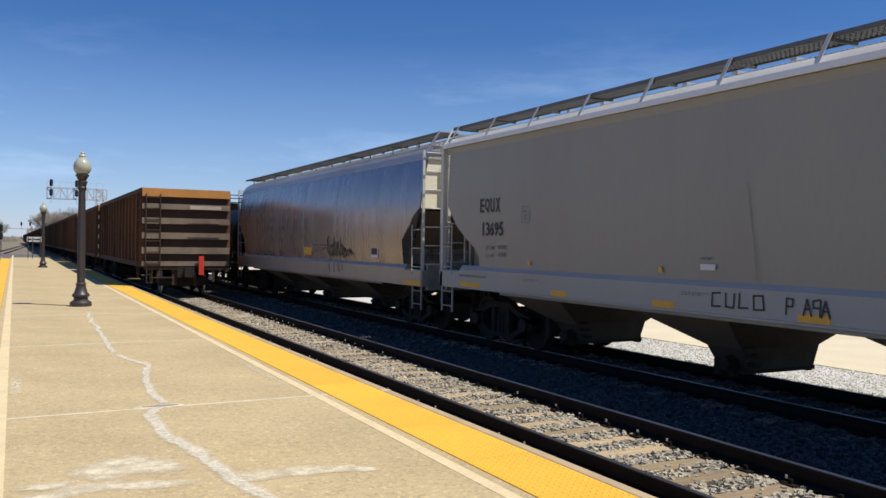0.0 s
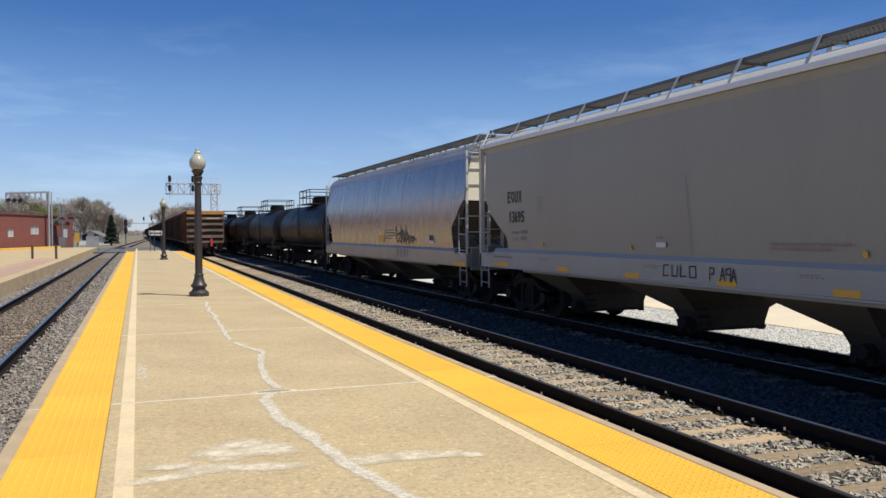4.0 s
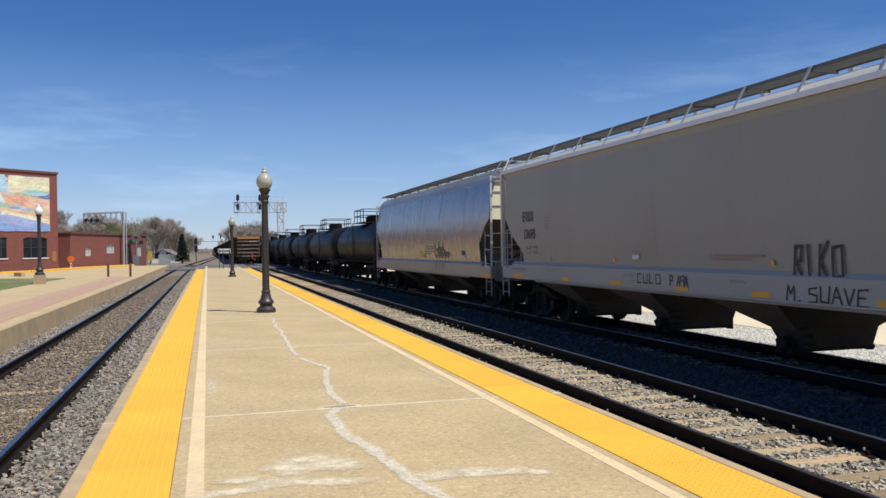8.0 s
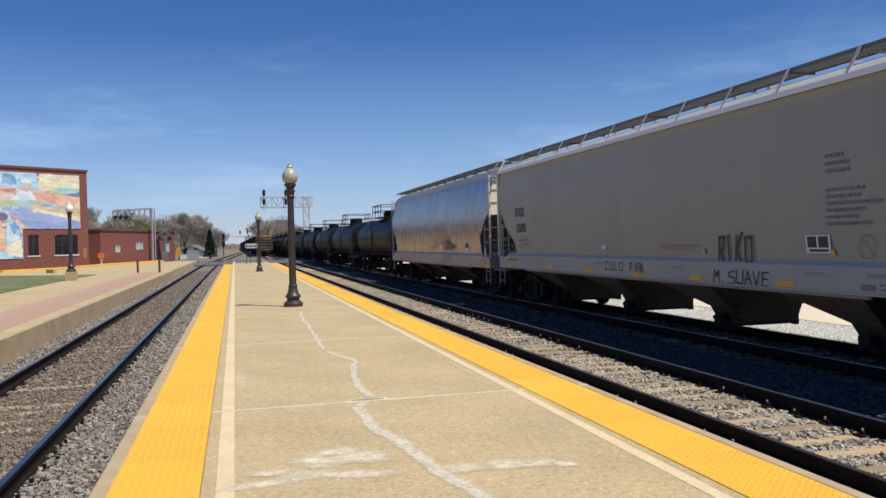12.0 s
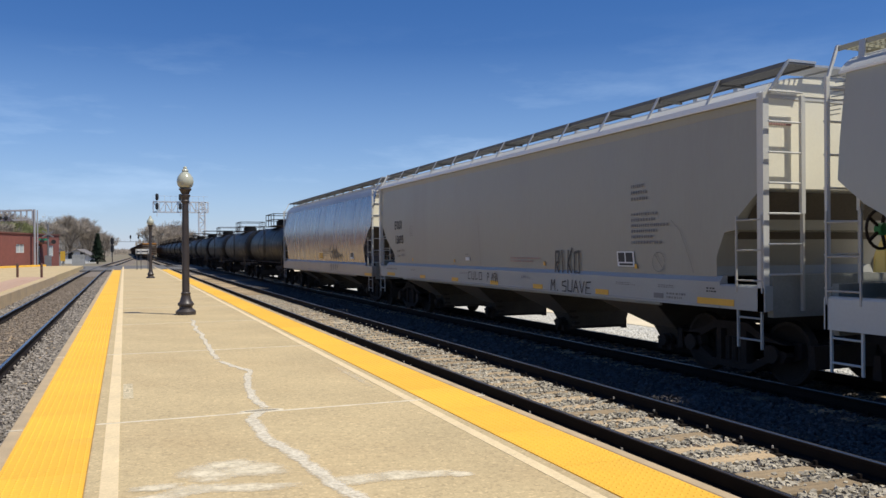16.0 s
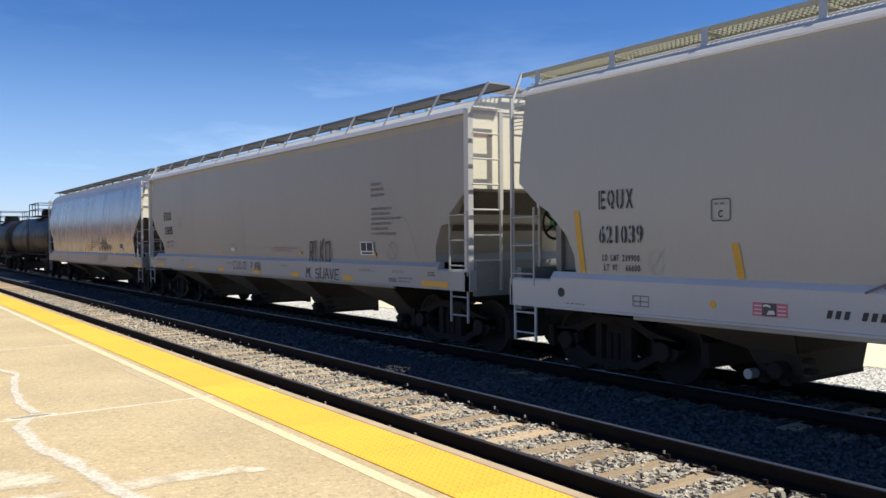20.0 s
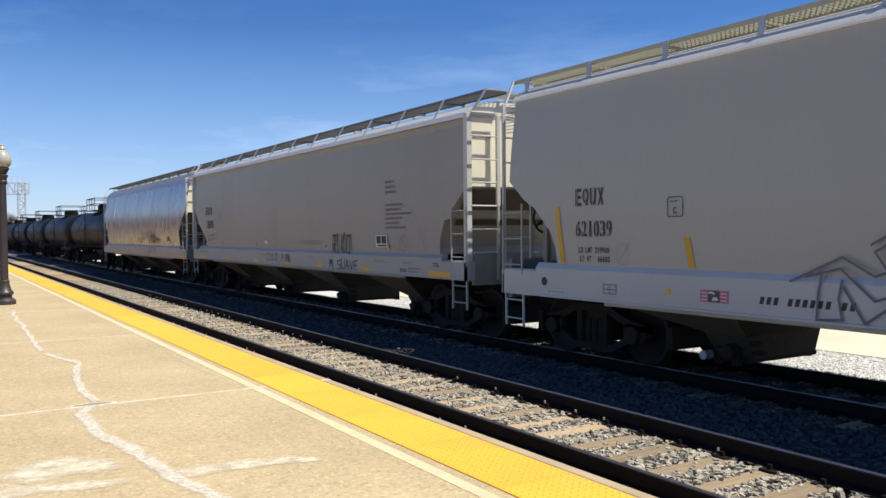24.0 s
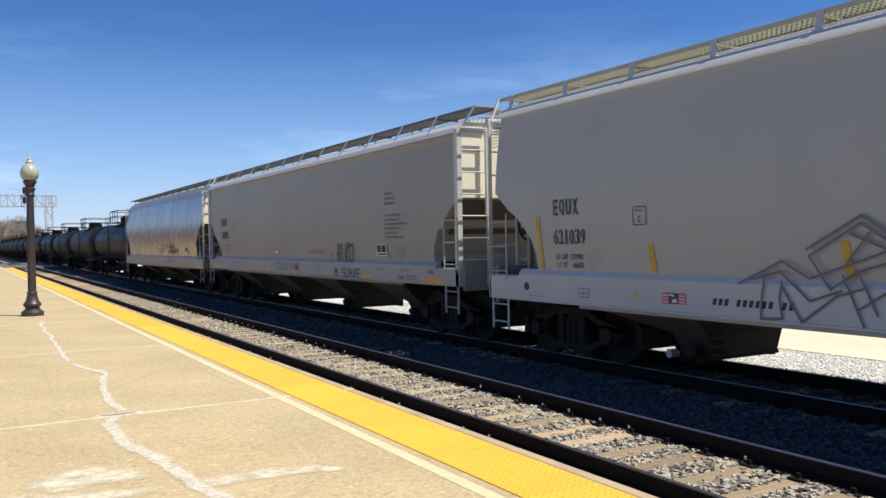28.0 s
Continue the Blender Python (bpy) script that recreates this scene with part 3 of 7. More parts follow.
def blotch(x, y, rx, ry, turn, z, seed, strength=0.75):
    """A smeared patch of pale repair with an uneven outline."""
    b = B()
    n = 40
    rings, values = [], []
    for q, v in ((0.0, strength), (0.4, strength), (0.75, strength * 0.6), (1.0, 0.0)):
        ring = []
        for k in range(n if q else 1):
            a = k * math.tau / n
            r = q * (1 + 0.35 * noise.noise((math.cos(a) * 1.6, math.sin(a) * 1.6, seed)))
            u, w = math.cos(a) * r * rx, math.sin(a) * r * ry
            c, s = math.cos(turn), math.sin(turn)
            ring.append(b.verts.new((x + u * c - w * s, y + u * s + w * c, z)))
            values.append(v)
        rings.append(ring)
    for k in range(n):
        b.faces.new((rings[0][0], rings[1][k], rings[1][(k + 1) % n]))
    for r0, r1 in zip(rings[1:], rings[2:]):
        for k in range(n):
            b.faces.new((r0[k], r1[k], r1[(k + 1) % n], r0[(k + 1) % n]))
    ob = part("repair_streak", b, SMEAR, platform, "pale smeared repair")
    cover(ob, values)
    return ob


ribbon("crack_filler", [(1.5, 21.0), (1.36, 14.7), (1.32, 12.8)], 0.032, 0.004, PATCH, "pale filler in a wandering crack", seed=2.0, wander=0.09)
ribbon("crack_filler", [(1.32, 12.8), (1.58, 11.5), (1.42, 10.4), (1.33, 9.2), (1.40, 8.72)], 0.037, 0.0045, PATCH, "pale filler in a wandering crack", seed=5.0, wander=0.055)
ribbon("crack_filler", [(1.40, 8.72), (1.15, 8.2), (1.16, 7.4), (1.29, 6.66), (1.39, 5.64), (1.62, 4.5), (1.8, 2.6)], 0.047, 0.005, PATCH, "pale filler in a wandering crack", seed=8.0, wander=0.03)
for x, y, rx, ry, turn, seed in ((0.18, 5.84, 0.30, 0.07, 0.2, 1), (0.45, 5.95, 0.20, 0.09, 0.1, 2), (0.75, 5.88, 0.38, 0.07, -0.25, 3), (0.62, 6.36, 0.24, 0.20, 0.35, 4), (0.90, 6.34, 0.26, 0.14, -0.7, 5), (0.76, 6.55, 0.18, 0.09, 0.0, 6),
                              (1.62, 5.76, 0.26, 0.09, 0.05, 8), (1.95, 5.72, 0.28, 0.09, -0.2, 9), (2.31, 5.61, 0.10, 0.05, -0.3, 10), (2.80, 10.5, 0.05, 0.70, 0.0, 11), (0.20, 6.10, 0.16, 0.06, 0.0, 12)):
    blotch(x, y, rx * 1.3, ry * 1.6, turn, 0.0030 + 0.00015 * seed, seed, 0.5 if seed == 11 else 1.05)
DULL_REPAIR = shade("dull_repair", (0.30, 0.255, 0.185), 0.9, vary=0.2, scale=8, fine=60, bump=0.3)
for half_x, half_y, top, paint, label in ((0.23, 0.075, 0.0034, JOINT, "pale rim of a repair"), (0.18, 0.045, 0.0056, DULL_REPAIR, "dull grey repair at the joint")):
    b = B()
    prism(b, [(1.32 + half_x * math.cos(k * math.tau / 22) * (1 + 0.12 * math.sin(3 * k)), 8.615 + half_y * math.sin(k * math.tau / 22)) for k in range(22)], -0.01, top, "z")
    part("repair_patch", b, paint, platform, label)
b = B()
PALE_REPAIR = speckle(shade("pale_repair", (0.55, 0.455, 0.29), 0.9, vary=0.15, scale=3, fine=60, bump=0.2))
box(b, -0.02, 0.09, 9.9, 11.0, -0.01, 0.003)
part("repair_patch", b, PALE_REPAIR, platform, "pale square of repaired concrete")

# ---- tracks ----
RAIL_SHAPE = [(-0.075, -0.17), (0.075, -0.17), (0.075, -0.155), (0.012, -0.135), (0.012, -0.045), (0.036, -0.035), (0.036, -0.008), (-0.036, -0.008), (-0.036, -0.035), (-0.012, -0.045), (-0.012, -0.135), (-0.075, -0.155)]


def stones(name, x0, x1, y0, y1, z, count, size, label, material, keep=None, seed=0):
    """Loose broken stones, joined: nobody could count them."""
    r = np.random.RandomState(seed)
    c = np.stack([r.uniform(x0, x1, count), r.uniform(y0, y1, count), np.full(count, z)], 1)
    if keep is not None:
        c = c[[keep(p[0], p[1]) for p in c]]
    count = len(c)
    cube = np.array([(-1, -1, -1), (1, -1, -1), (1, 1, -1), (-1, 1, -1), (-1, -1, 1), (1, -1, 1), (1, 1, 1), (-1, 1, 1)], float)
    v = cube[None] * r.uniform(0.45, 1.15, (count, 8, 3)) * (size * r.uniform(0.5, 1.25, (count, 1, 3)))
    a, e = r.uniform(0, math.tau, count), r.uniform(-0.7, 0.7, count)
    ca, sa, ce, se = np.cos(a)[:, None], np.sin(a)[:, None], np.cos(e)[:, None], np.sin(e)[:, None]
    y2, z2 = v[..., 1] * ce - v[..., 2] * se, v[..., 1] * se + v[..., 2] * ce
    x3, y3 = v[..., 0] * ca - y2 * sa, v[..., 0] * sa + y2 * ca
    v = np.stack([x3, y3, z2 * 0.8], -1) + c[:, None] + np.stack([0 * a, 0 * a, r.uniform(-0.3, 0.5, count) * size], 1)[:, None]
    f = np.array([(0, 3, 2, 1), (4, 5, 6, 7), (0, 1, 5, 4), (1, 2, 6, 5), (2, 3, 7, 6), (3, 0, 4, 7)])
    f = (f[None] + 8 * np.arange(count)[:, None, None]).reshape(-1, 4)
    me = bpy.data.meshes.new(name)
    me.from_pydata(v.reshape(-1, 3).tolist(), [], f.tolist())
    me.materials.append(material)
    ob = new(name, me)
    return tagged(ob, label, "ballast", kind="stuff")


def swerve(y):
    """How far the left line has swung towards the main line past the crossing."""
    return 0.0 if y < 75 else 0.0003 * (y - 75) ** 2 if y < 130 else 0.9075 + 0.033 * (y - 130)


def laid(b, outline, y0, y1, bend):
    """An outline of (x, z) swept along a track."""
    stops = [y0, y1] if bend is None else [y0] + [y for y in range(75, 131, 5) if y0 < y < y1] + [y1]
    loft(b, [[(p[0] + (bend(y) if bend else 0.0), y, p[1]) for p in outline] for y in stops])


def ballast(xc, y0, y1, z, material, bend=None):
    b = B()
    laid(b, [(xc - 2.9, -0.70), (xc - 1.95, z), (xc + 1.95, z), (xc + 2.9, -0.70)], y0, y1, bend)
    return tagged(part("ballast_bed", b, material), "grey crushed stone ballast under the rails", "ballast", kind="structure")


def tie_mesh(seed):
    r = random.Random(seed)
    b = B()
    n = 7
    rings = []
    for i in range(n):
        x = -1.3 + 2.6 * i / (n - 1)
        j = [r.uniform(-0.006, 0.006) for _ in range(6)]
        rings.append([(x, -0.115 + j[0], -0.17), (x, 0.115 + j[1], -0.17), (x, 0.115 + j[2], -0.012), (x, 0.10, j[4] * 0.7), (x, -0.10, j[5] * 0.7), (x, -0.115 + j[3], -0.012)])
    loft(b, rings)
    return mesh_of("tie", b, TIE)


TIES = [tie_mesh(k) for k in range(5)]
# Sun glints on the dusty spike heads are put into this pale colour.
SPIKE = shade("dusty_spike_steel", (0.46, 0.43, 0.38), 0.5, metal=0.3, vary=0.3, scale=9, fine=60, bump=0.1)


def track(xc, y0, y1, label, tie_from, tie_to, z, bed, pitch=0.52, head=None, bend=None, worn=(-0.014, 0.022)):
    ballast(xc, y0, y1, z, bed, bend)
    root = tagged(new("railway_track"), label, "railway track", kind="structure")
    r = random.Random(int(xc * 10))
    for side in (-1, 1):
        x = xc + side * 0.755
        b = B()
        laid(b, [(x + p[0], RAIL_Z + p[1]) for p in RAIL_SHAPE], y0, y1, bend)
        part("rail", b, RAIL, root)
        b = B()
        laid(b, [(x + worn[0], RAIL_Z - 0.012), (x + worn[1], RAIL_Z - 0.012), (x + worn[1] - 0.004, RAIL_Z), (x + worn[0] + 0.004, RAIL_Z)], y0, y1, bend)
        part("railhead", b, head or RAILTOP, root, "worn bright railhead")
    y = tie_from
    plates, spikes = B(), B()
    while y < tie_to:
        o = new("tie", TIES[r.randrange(5)])
        o.parent = root
        o.matrix_basis = pose(xc + r.uniform(-0.04, 0.04), y + r.uniform(-0.045, 0.045), RAIL_Z - 0.182 + r.uniform(-0.012, 0.004), 0, r.uniform(-0.4, 0.4), r.uniform(-2.2, 2.2))
        if y < 30:
            for side in (-1, 1):
                x = xc + side * 0.755
                box(plates, x - 0.17, x + 0.17, y - 0.09, y + 0.09, RAIL_Z - 0.19, RAIL_Z - 0.168)
                for q in (-0.115, 0.115):
                    box(plates, x + q - 0.014, x + q + 0.014, y - 0.02, y + 0.02, RAIL_Z - 0.17, RAIL_Z - 0.125)
                    if xc == TRACK_R and r.random() < 0.35:
                        u, v, h = x + q + r.uniform(-0.02, 0.02), y + r.uniform(-0.05, 0.05), r.uniform(0.0, 0.02)
                        box(spikes, u - 0.008, u + 0.008, v - 0.009, v + 0.009, RAIL_Z - 0.124, RAIL_Z - 0.110 + h)
        y += pitch
    o = part("tie_plates", plates, RAIL, root, "rusty tie plates with spikes")
    o["kind"] = "stuff"
    if spikes.verts:
        o = part("spike_heads", spikes, SPIKE, root, "dusty spike heads, coloured pale as glints of sun")
        o["kind"] = "stuff"
    return root


track(TRACK_L, -30, 340, "railway track with rusty sides and worn bright railheads", -12, 70, -0.505, BALLAST, head=RAIL_SKY, bend=swerve, worn=(-0.033, 0.033))
track(TRACK_R, -30, 400, "railway track on weathered timber ties beside the platform", -12, 75, -0.545, BALLAST)
track(TRACK_H, -60, 400, "railway track in the shade of the freight cars", -12, 50, -0.52, BALLAST_SHADED, head=RAIL_BRIGHT, worn=(-0.022, 0.004))
def off_rail(xc, gap):
    return lambda x, y: min(abs(x - xc - 0.755), abs(x - xc + 0.755)) > gap


TOSS = random.Random(12)


def between_ties(x, y):
    return off_rail(TRACK_R, 0.09)(x, y) and (abs(x - TRACK_R) > 1.28 or abs(((y - 1) % 0.52) - 0.26) < 0.175 or noise.noise((x * 2.2, y * 2.2, 4.0)) > 0.12 + 0.06 * max(0.0, 11 - y) or TOSS.random() < (0.05 if y < 9 else 0.16))


stones("ballast_stones", -4.28, -1.03, 4, 14, -0.487, 14000, 0.025, "grey broken ballast stones", STONE, lambda x, y: off_rail(TRACK_L, 0.06)(x, y) and abs(x - TRACK_L) > 0.7, 1)
stones("ballast_stones", -3.42, -2.07, 4, 14, -0.495, 6500, 0.019, "brown dusty ballast stones between the rails", STONE_BROWN, None, 11)
stones("ballast_stones", -4.28, -1.03, 14, 34, -0.487, 15000, 0.029, "grey broken ballast stones", STONE, lambda x, y: off_rail(TRACK_L, 0.06)(x, y) and abs(x - TRACK_L) > 0.7, 2)
stones("ballast_stones", -3.42, -2.07, 14, 75, -0.495, 16000, 0.030, "brown dusty ballast stones between the rails", STONE_BROWN, None, 12)
stones("ballast_stones", -4.28, -1.03, 34, 75, -0.487, 9000, 0.045, "grey broken ballast stones", STONE, lambda x, y: off_rail(TRACK_L, 0.08)(x, y) and abs(x - TRACK_L) > 0.7, 3)
stones("ballast_stones", 3.86, 6.36, 2, 14, -0.508, 14000, 0.027, "grey broken ballast stones", STONE_PALE, between_ties, 4)
stones("ballast_stones", 3.86, 6.36, 14, 40, -0.508, 14000, 0.027, "grey broken ballast stones", STONE_PALE, between_ties, 5)
# stones around the far track carry the train's shade in their colour
stones("ballast_stones", 6.5, 11.2, 0, 14, -0.505, 20000, 0.024, "ballast stones coloured dark for the shade of the cars", STONE_SHADED, off_rail(TRACK_H, 0.08), 6)
stones("ballast_stones", 6.5, 11.2, 14, 50, -0.505, 14000, 0.036, "ballast stones coloured dark for the shade of the cars", STONE_SHADED, off_rail(TRACK_H, 0.08), 7)
for x0, x1, paint, xc, seed in ((-4.28, -1.03, STONE, TRACK_L, 21), (3.86, 6.36, STONE_PALE, TRACK_R, 22), (6.5, 11.2, STONE_SHADED, TRACK_H, 23)):
    stones("ballast_stones", x0, x1, -14, 4 if seed == 21 else 2 if seed == 22 else 0, -0.50, 7000, 0.032, "broken ballast stones", paint, off_rail(xc, 0.08), seed)
# dark strip laid where the cars' shadow falls between the tracks
strip("grimy_bed", 6.48, 7.3, -30, 200, -0.7, -0.535, BALLAST_SHADED, "ballast between the tracks, coloured dark for the shade of the cars", "ballast")
stones("verge_stones", 11.2, 13.6, 2, 26, -0.525, 26000, 0.019, "pale broken stones on the verge", STONE_WHITE, None, 8)

# ---- the near side of the town ----
left_platform = tagged(new("far_platform"), "low concrete side platform with a band of pink brick", "platform", kind="structure")
b = B()
box(b, -60, -4.45, -20, 104, -0.75, -0.006)
part("platform_body", b, CONCRETE, left_platform)
b = B()
box(b, -4.45, -4.31, -20, 62, -0.75, 0.0)
part("platform_kerb", b, CONCRETE_EDGE, left_platform)
paver = B()
box(paver, 0, 0.096, 0, 0.196, -0.05, 0.004)
b = B()
box(b, -6.35, -4.80, -20, 60, -0.02, -0.001)
part("brick_bedding", b, BRICKPAVE, left_platform, "band of faded pink brick")
paver_me = mesh_of("brick", paver, BRICKPAVE)
for j in range(90):
    for i in range(3):
        o = new("brick", paver_me)
        o.parent, o.matrix_basis = left_platform, pose(-4.88 - 0.29 * (i + 1), 18 + 0.4 * j, 0)
        o.scale = (2.9, 1.95, 1)
b = B()
prism(b, [(-40, 30), (-9.1, 30), (-9.1, 50), (-8.9, 58.0), (-12.5, 59.8), (-17, 64), (-40, 66)], -0.02, 0.02, "z")
tagged(part("lawn", b, GRASS), "thin spring grass with bare patches", "grass", kind="structure")

SLOW_PATH = [(0, -0.00), (1, 0.94), (2.5, 2.25), (4.5, 3.88), (6, 5.05), (7.5, 6.14), (9, 7.19), (10.5, 8.18), (12.5, 9.41), (14.5, 10.48), (16, 11.15), (17.5, 11.81), (19, 12.51), (20.5, 13.17), (21.5, 13.58), (23.5, 14.30), (25, 14.76), (26.5, 15.16), (28, 15.51)]
FINE_PATH = [(i * 0.5, float(np.interp(i * 0.5, [r[0] for r in SLOW_PATH], [r[1] for r in SLOW_PATH]))) for i in range(57)]
FAST_PATH = [(i * 4.0, 11.2 * i * 4.0) for i in range(8)]

# ---- trains ----
FACE = Matrix(((0, 0, -1, 0), (-1, 0, 0, 0), (0, 1, 0, 0), (0, 0, 0, 1)))


def on_side(y, z, x=-1.612):
    """The pose of flat work on the platform side of a car."""
    return Matrix.Translation((x, y, z)) @ FACE


def truck(car, y, spinners=None):
    """A two-axle freight truck with its wheelsets."""
    t = new("truck")
    t.parent = car
    t.matrix_basis = pose(0, y, 0)
    for side in (-1, 1):
        b = B()
        x = side * 1.0
        lo, hi = x - 0.07, x + 0.07
        prism(b, [(-1.12, 0.60), (-0.62, 0.72), (-0.36, 0.86), (0.36, 0.86), (0.62, 0.72), (1.12, 0.60), (1.12, 0.50), (0.70, 0.58), (0.34, 0.74), (-0.34, 0.74), (-0.70, 0.58), (-1.12, 0.50)], lo, hi, "x")
        prism(b, [(-0.44, 0.16), (0.44, 0.16), (0.44, 0.26), (-0.44, 0.26)], lo, hi, "x")
        for q in (-1, 1):
            prism(b, [(q * 0.44, 0.16), (q * 0.98, 0.42), (q * 0.90, 0.50), (q * 0.44, 0.27)], lo, hi, "x")
            prism(b, [(q * 0.22, 0.26), (q * 0.33, 0.26), (q * 0.33, 0.75), (q * 0.22, 0.75)], lo, hi, "x")
            prism(b, [(q * 0.76, 0.34), (q * 1.04, 0.34), (q * 1.12, 0.44), (q * 1.12, 0.60), (q * 0.72, 0.62), (q * 0.68, 0.46)], lo, hi, "x")
        part("side_frame", b, UNDER, t)
        b = B()
        for k in (-0.14, 0, 0.14):
            tube(b, (x - side * 0.02, k, 0.26), (x - side * 0.02, k, 0.62), 0.058, 8)
        part("spring_nest", b, WHEEL, t)
        for a in (-0.89, 0.89):
            b = B()
            spin(b, [(0.13, 0), (0.14, 0.03), (0.10, 0.06), (0.05, 0.07)], 12, (x + (0.07 if side > 0 else -0.14), a, 0.457), "x")
            part("bearing_cap", b, WHEEL, t)
    b = B()
    box(b, -0.98, 0.98, -0.2, 0.2, 0.42, 0.74)
    part("bolster", b, UNDER, t)
    for q in (-0.34, 0.34):
        b = B()
        box(b, -0.68, 0.68, q - 0.07, q + 0.07, 0.20, 0.66)
        part("brake_hanger", b, UNDER, t)
    for q in (-1.42, 1.42):
        b = B()
        prism(b, [(q - 0.07, 0.30), (q + 0.07, 0.30), (q + 0.05, 0.62), (q - 0.05, 0.62)], -0.92, 0.92, "x")
        part("brake_beam", b, UNDER, t)
    for a in (-0.89, 0.89):
        b = B()
        tube(b, (-0.9, 0, 0), (0.9, 0, 0), 0.08, 10)
        for side in (-1, 1):
            spin(b, [(0.46, -0.07), (0.475, -0.055), (0.465, -0.03), (0.455, 0.06), (0.40, 0.065), (0.36, 0.03), (0.15, 0.0), (0.12, 0.06), (0.08, 0.07)] if side > 0 else
                 [(0.08, -0.07), (0.12, -0.06), (0.15, 0.0), (0.36, -0.03), (0.40, -0.065), (0.455, -0.06), (0.465, 0.03), (0.475, 0.055), (0.46, 0.07)], 24, (side * 0.755, 0, 0), "x")
        ws = part("wheelset", b, WHEEL, t, "pair of steel wheels on an axle", smooth=True, at=pose(0, a, 0.457))
        if spinners is not None:
            spinners.append((ws, a))
    return t


def coupler(car, y, way):
    b = B()
    box(b, -0.09, 0.09, min(y, y + way * 0.55), max(y, y + way * 0.55), 0.72, 0.92)
    box(b, -0.17, 0.17, min(y + way * 0.5, y + way * 0.78), max(y + way * 0.5, y + way * 0.78), 0.66, 0.99)
    box(b, -0.32, 0.32, min(y, y + way * 0.12), max(y, y + way * 0.12), 0.62, 1.12)
    part("coupler", b, UNDER, car)


def ladder(name, car, x, y, z0, z1, along, width=0.42, step=0.42, material=None, r=0.018, rail=0.03):
    """Two uprights and rungs; along: 'x' or 'y', the way in which the rungs run."""
    d = Vector((1, 0, 0)) if along == "x" else Vector((0, 1, 0))
    b = B()
    c = Vector((x, y, 0))
    for s in (-0.5, 0.5):
        p = c + d * s * width
        bar(b, (p.x, p.y, z0), (p.x, p.y, z1), rail)
    z = z0 + step * 0.4
    while z < z1:
        p, q = c - d * width / 2, c + d * width / 2
        tube(b, (p.x, p.y, z), (q.x, q.y, z), r, 6)
        z += step
    return part(name, b, material or HOPPER_ROOF, car)


EAVE = 4.10


def side_x(z, bulge, tuck=0.03):
    """How far the side sheet stands from the middle at the height z."""
    k = max(0.0, min(1.0, (z - 1.5) / (EAVE - 1.5)))
    return 1.545 + bulge * math.sin(math.pi * k) - tuck * k * k


LADDER_GREY = shade("grey_ladder_paint", (0.39, 0.375, 0.335), 0.5, vary=0.1, scale=4, fine=40, bump=0.03)


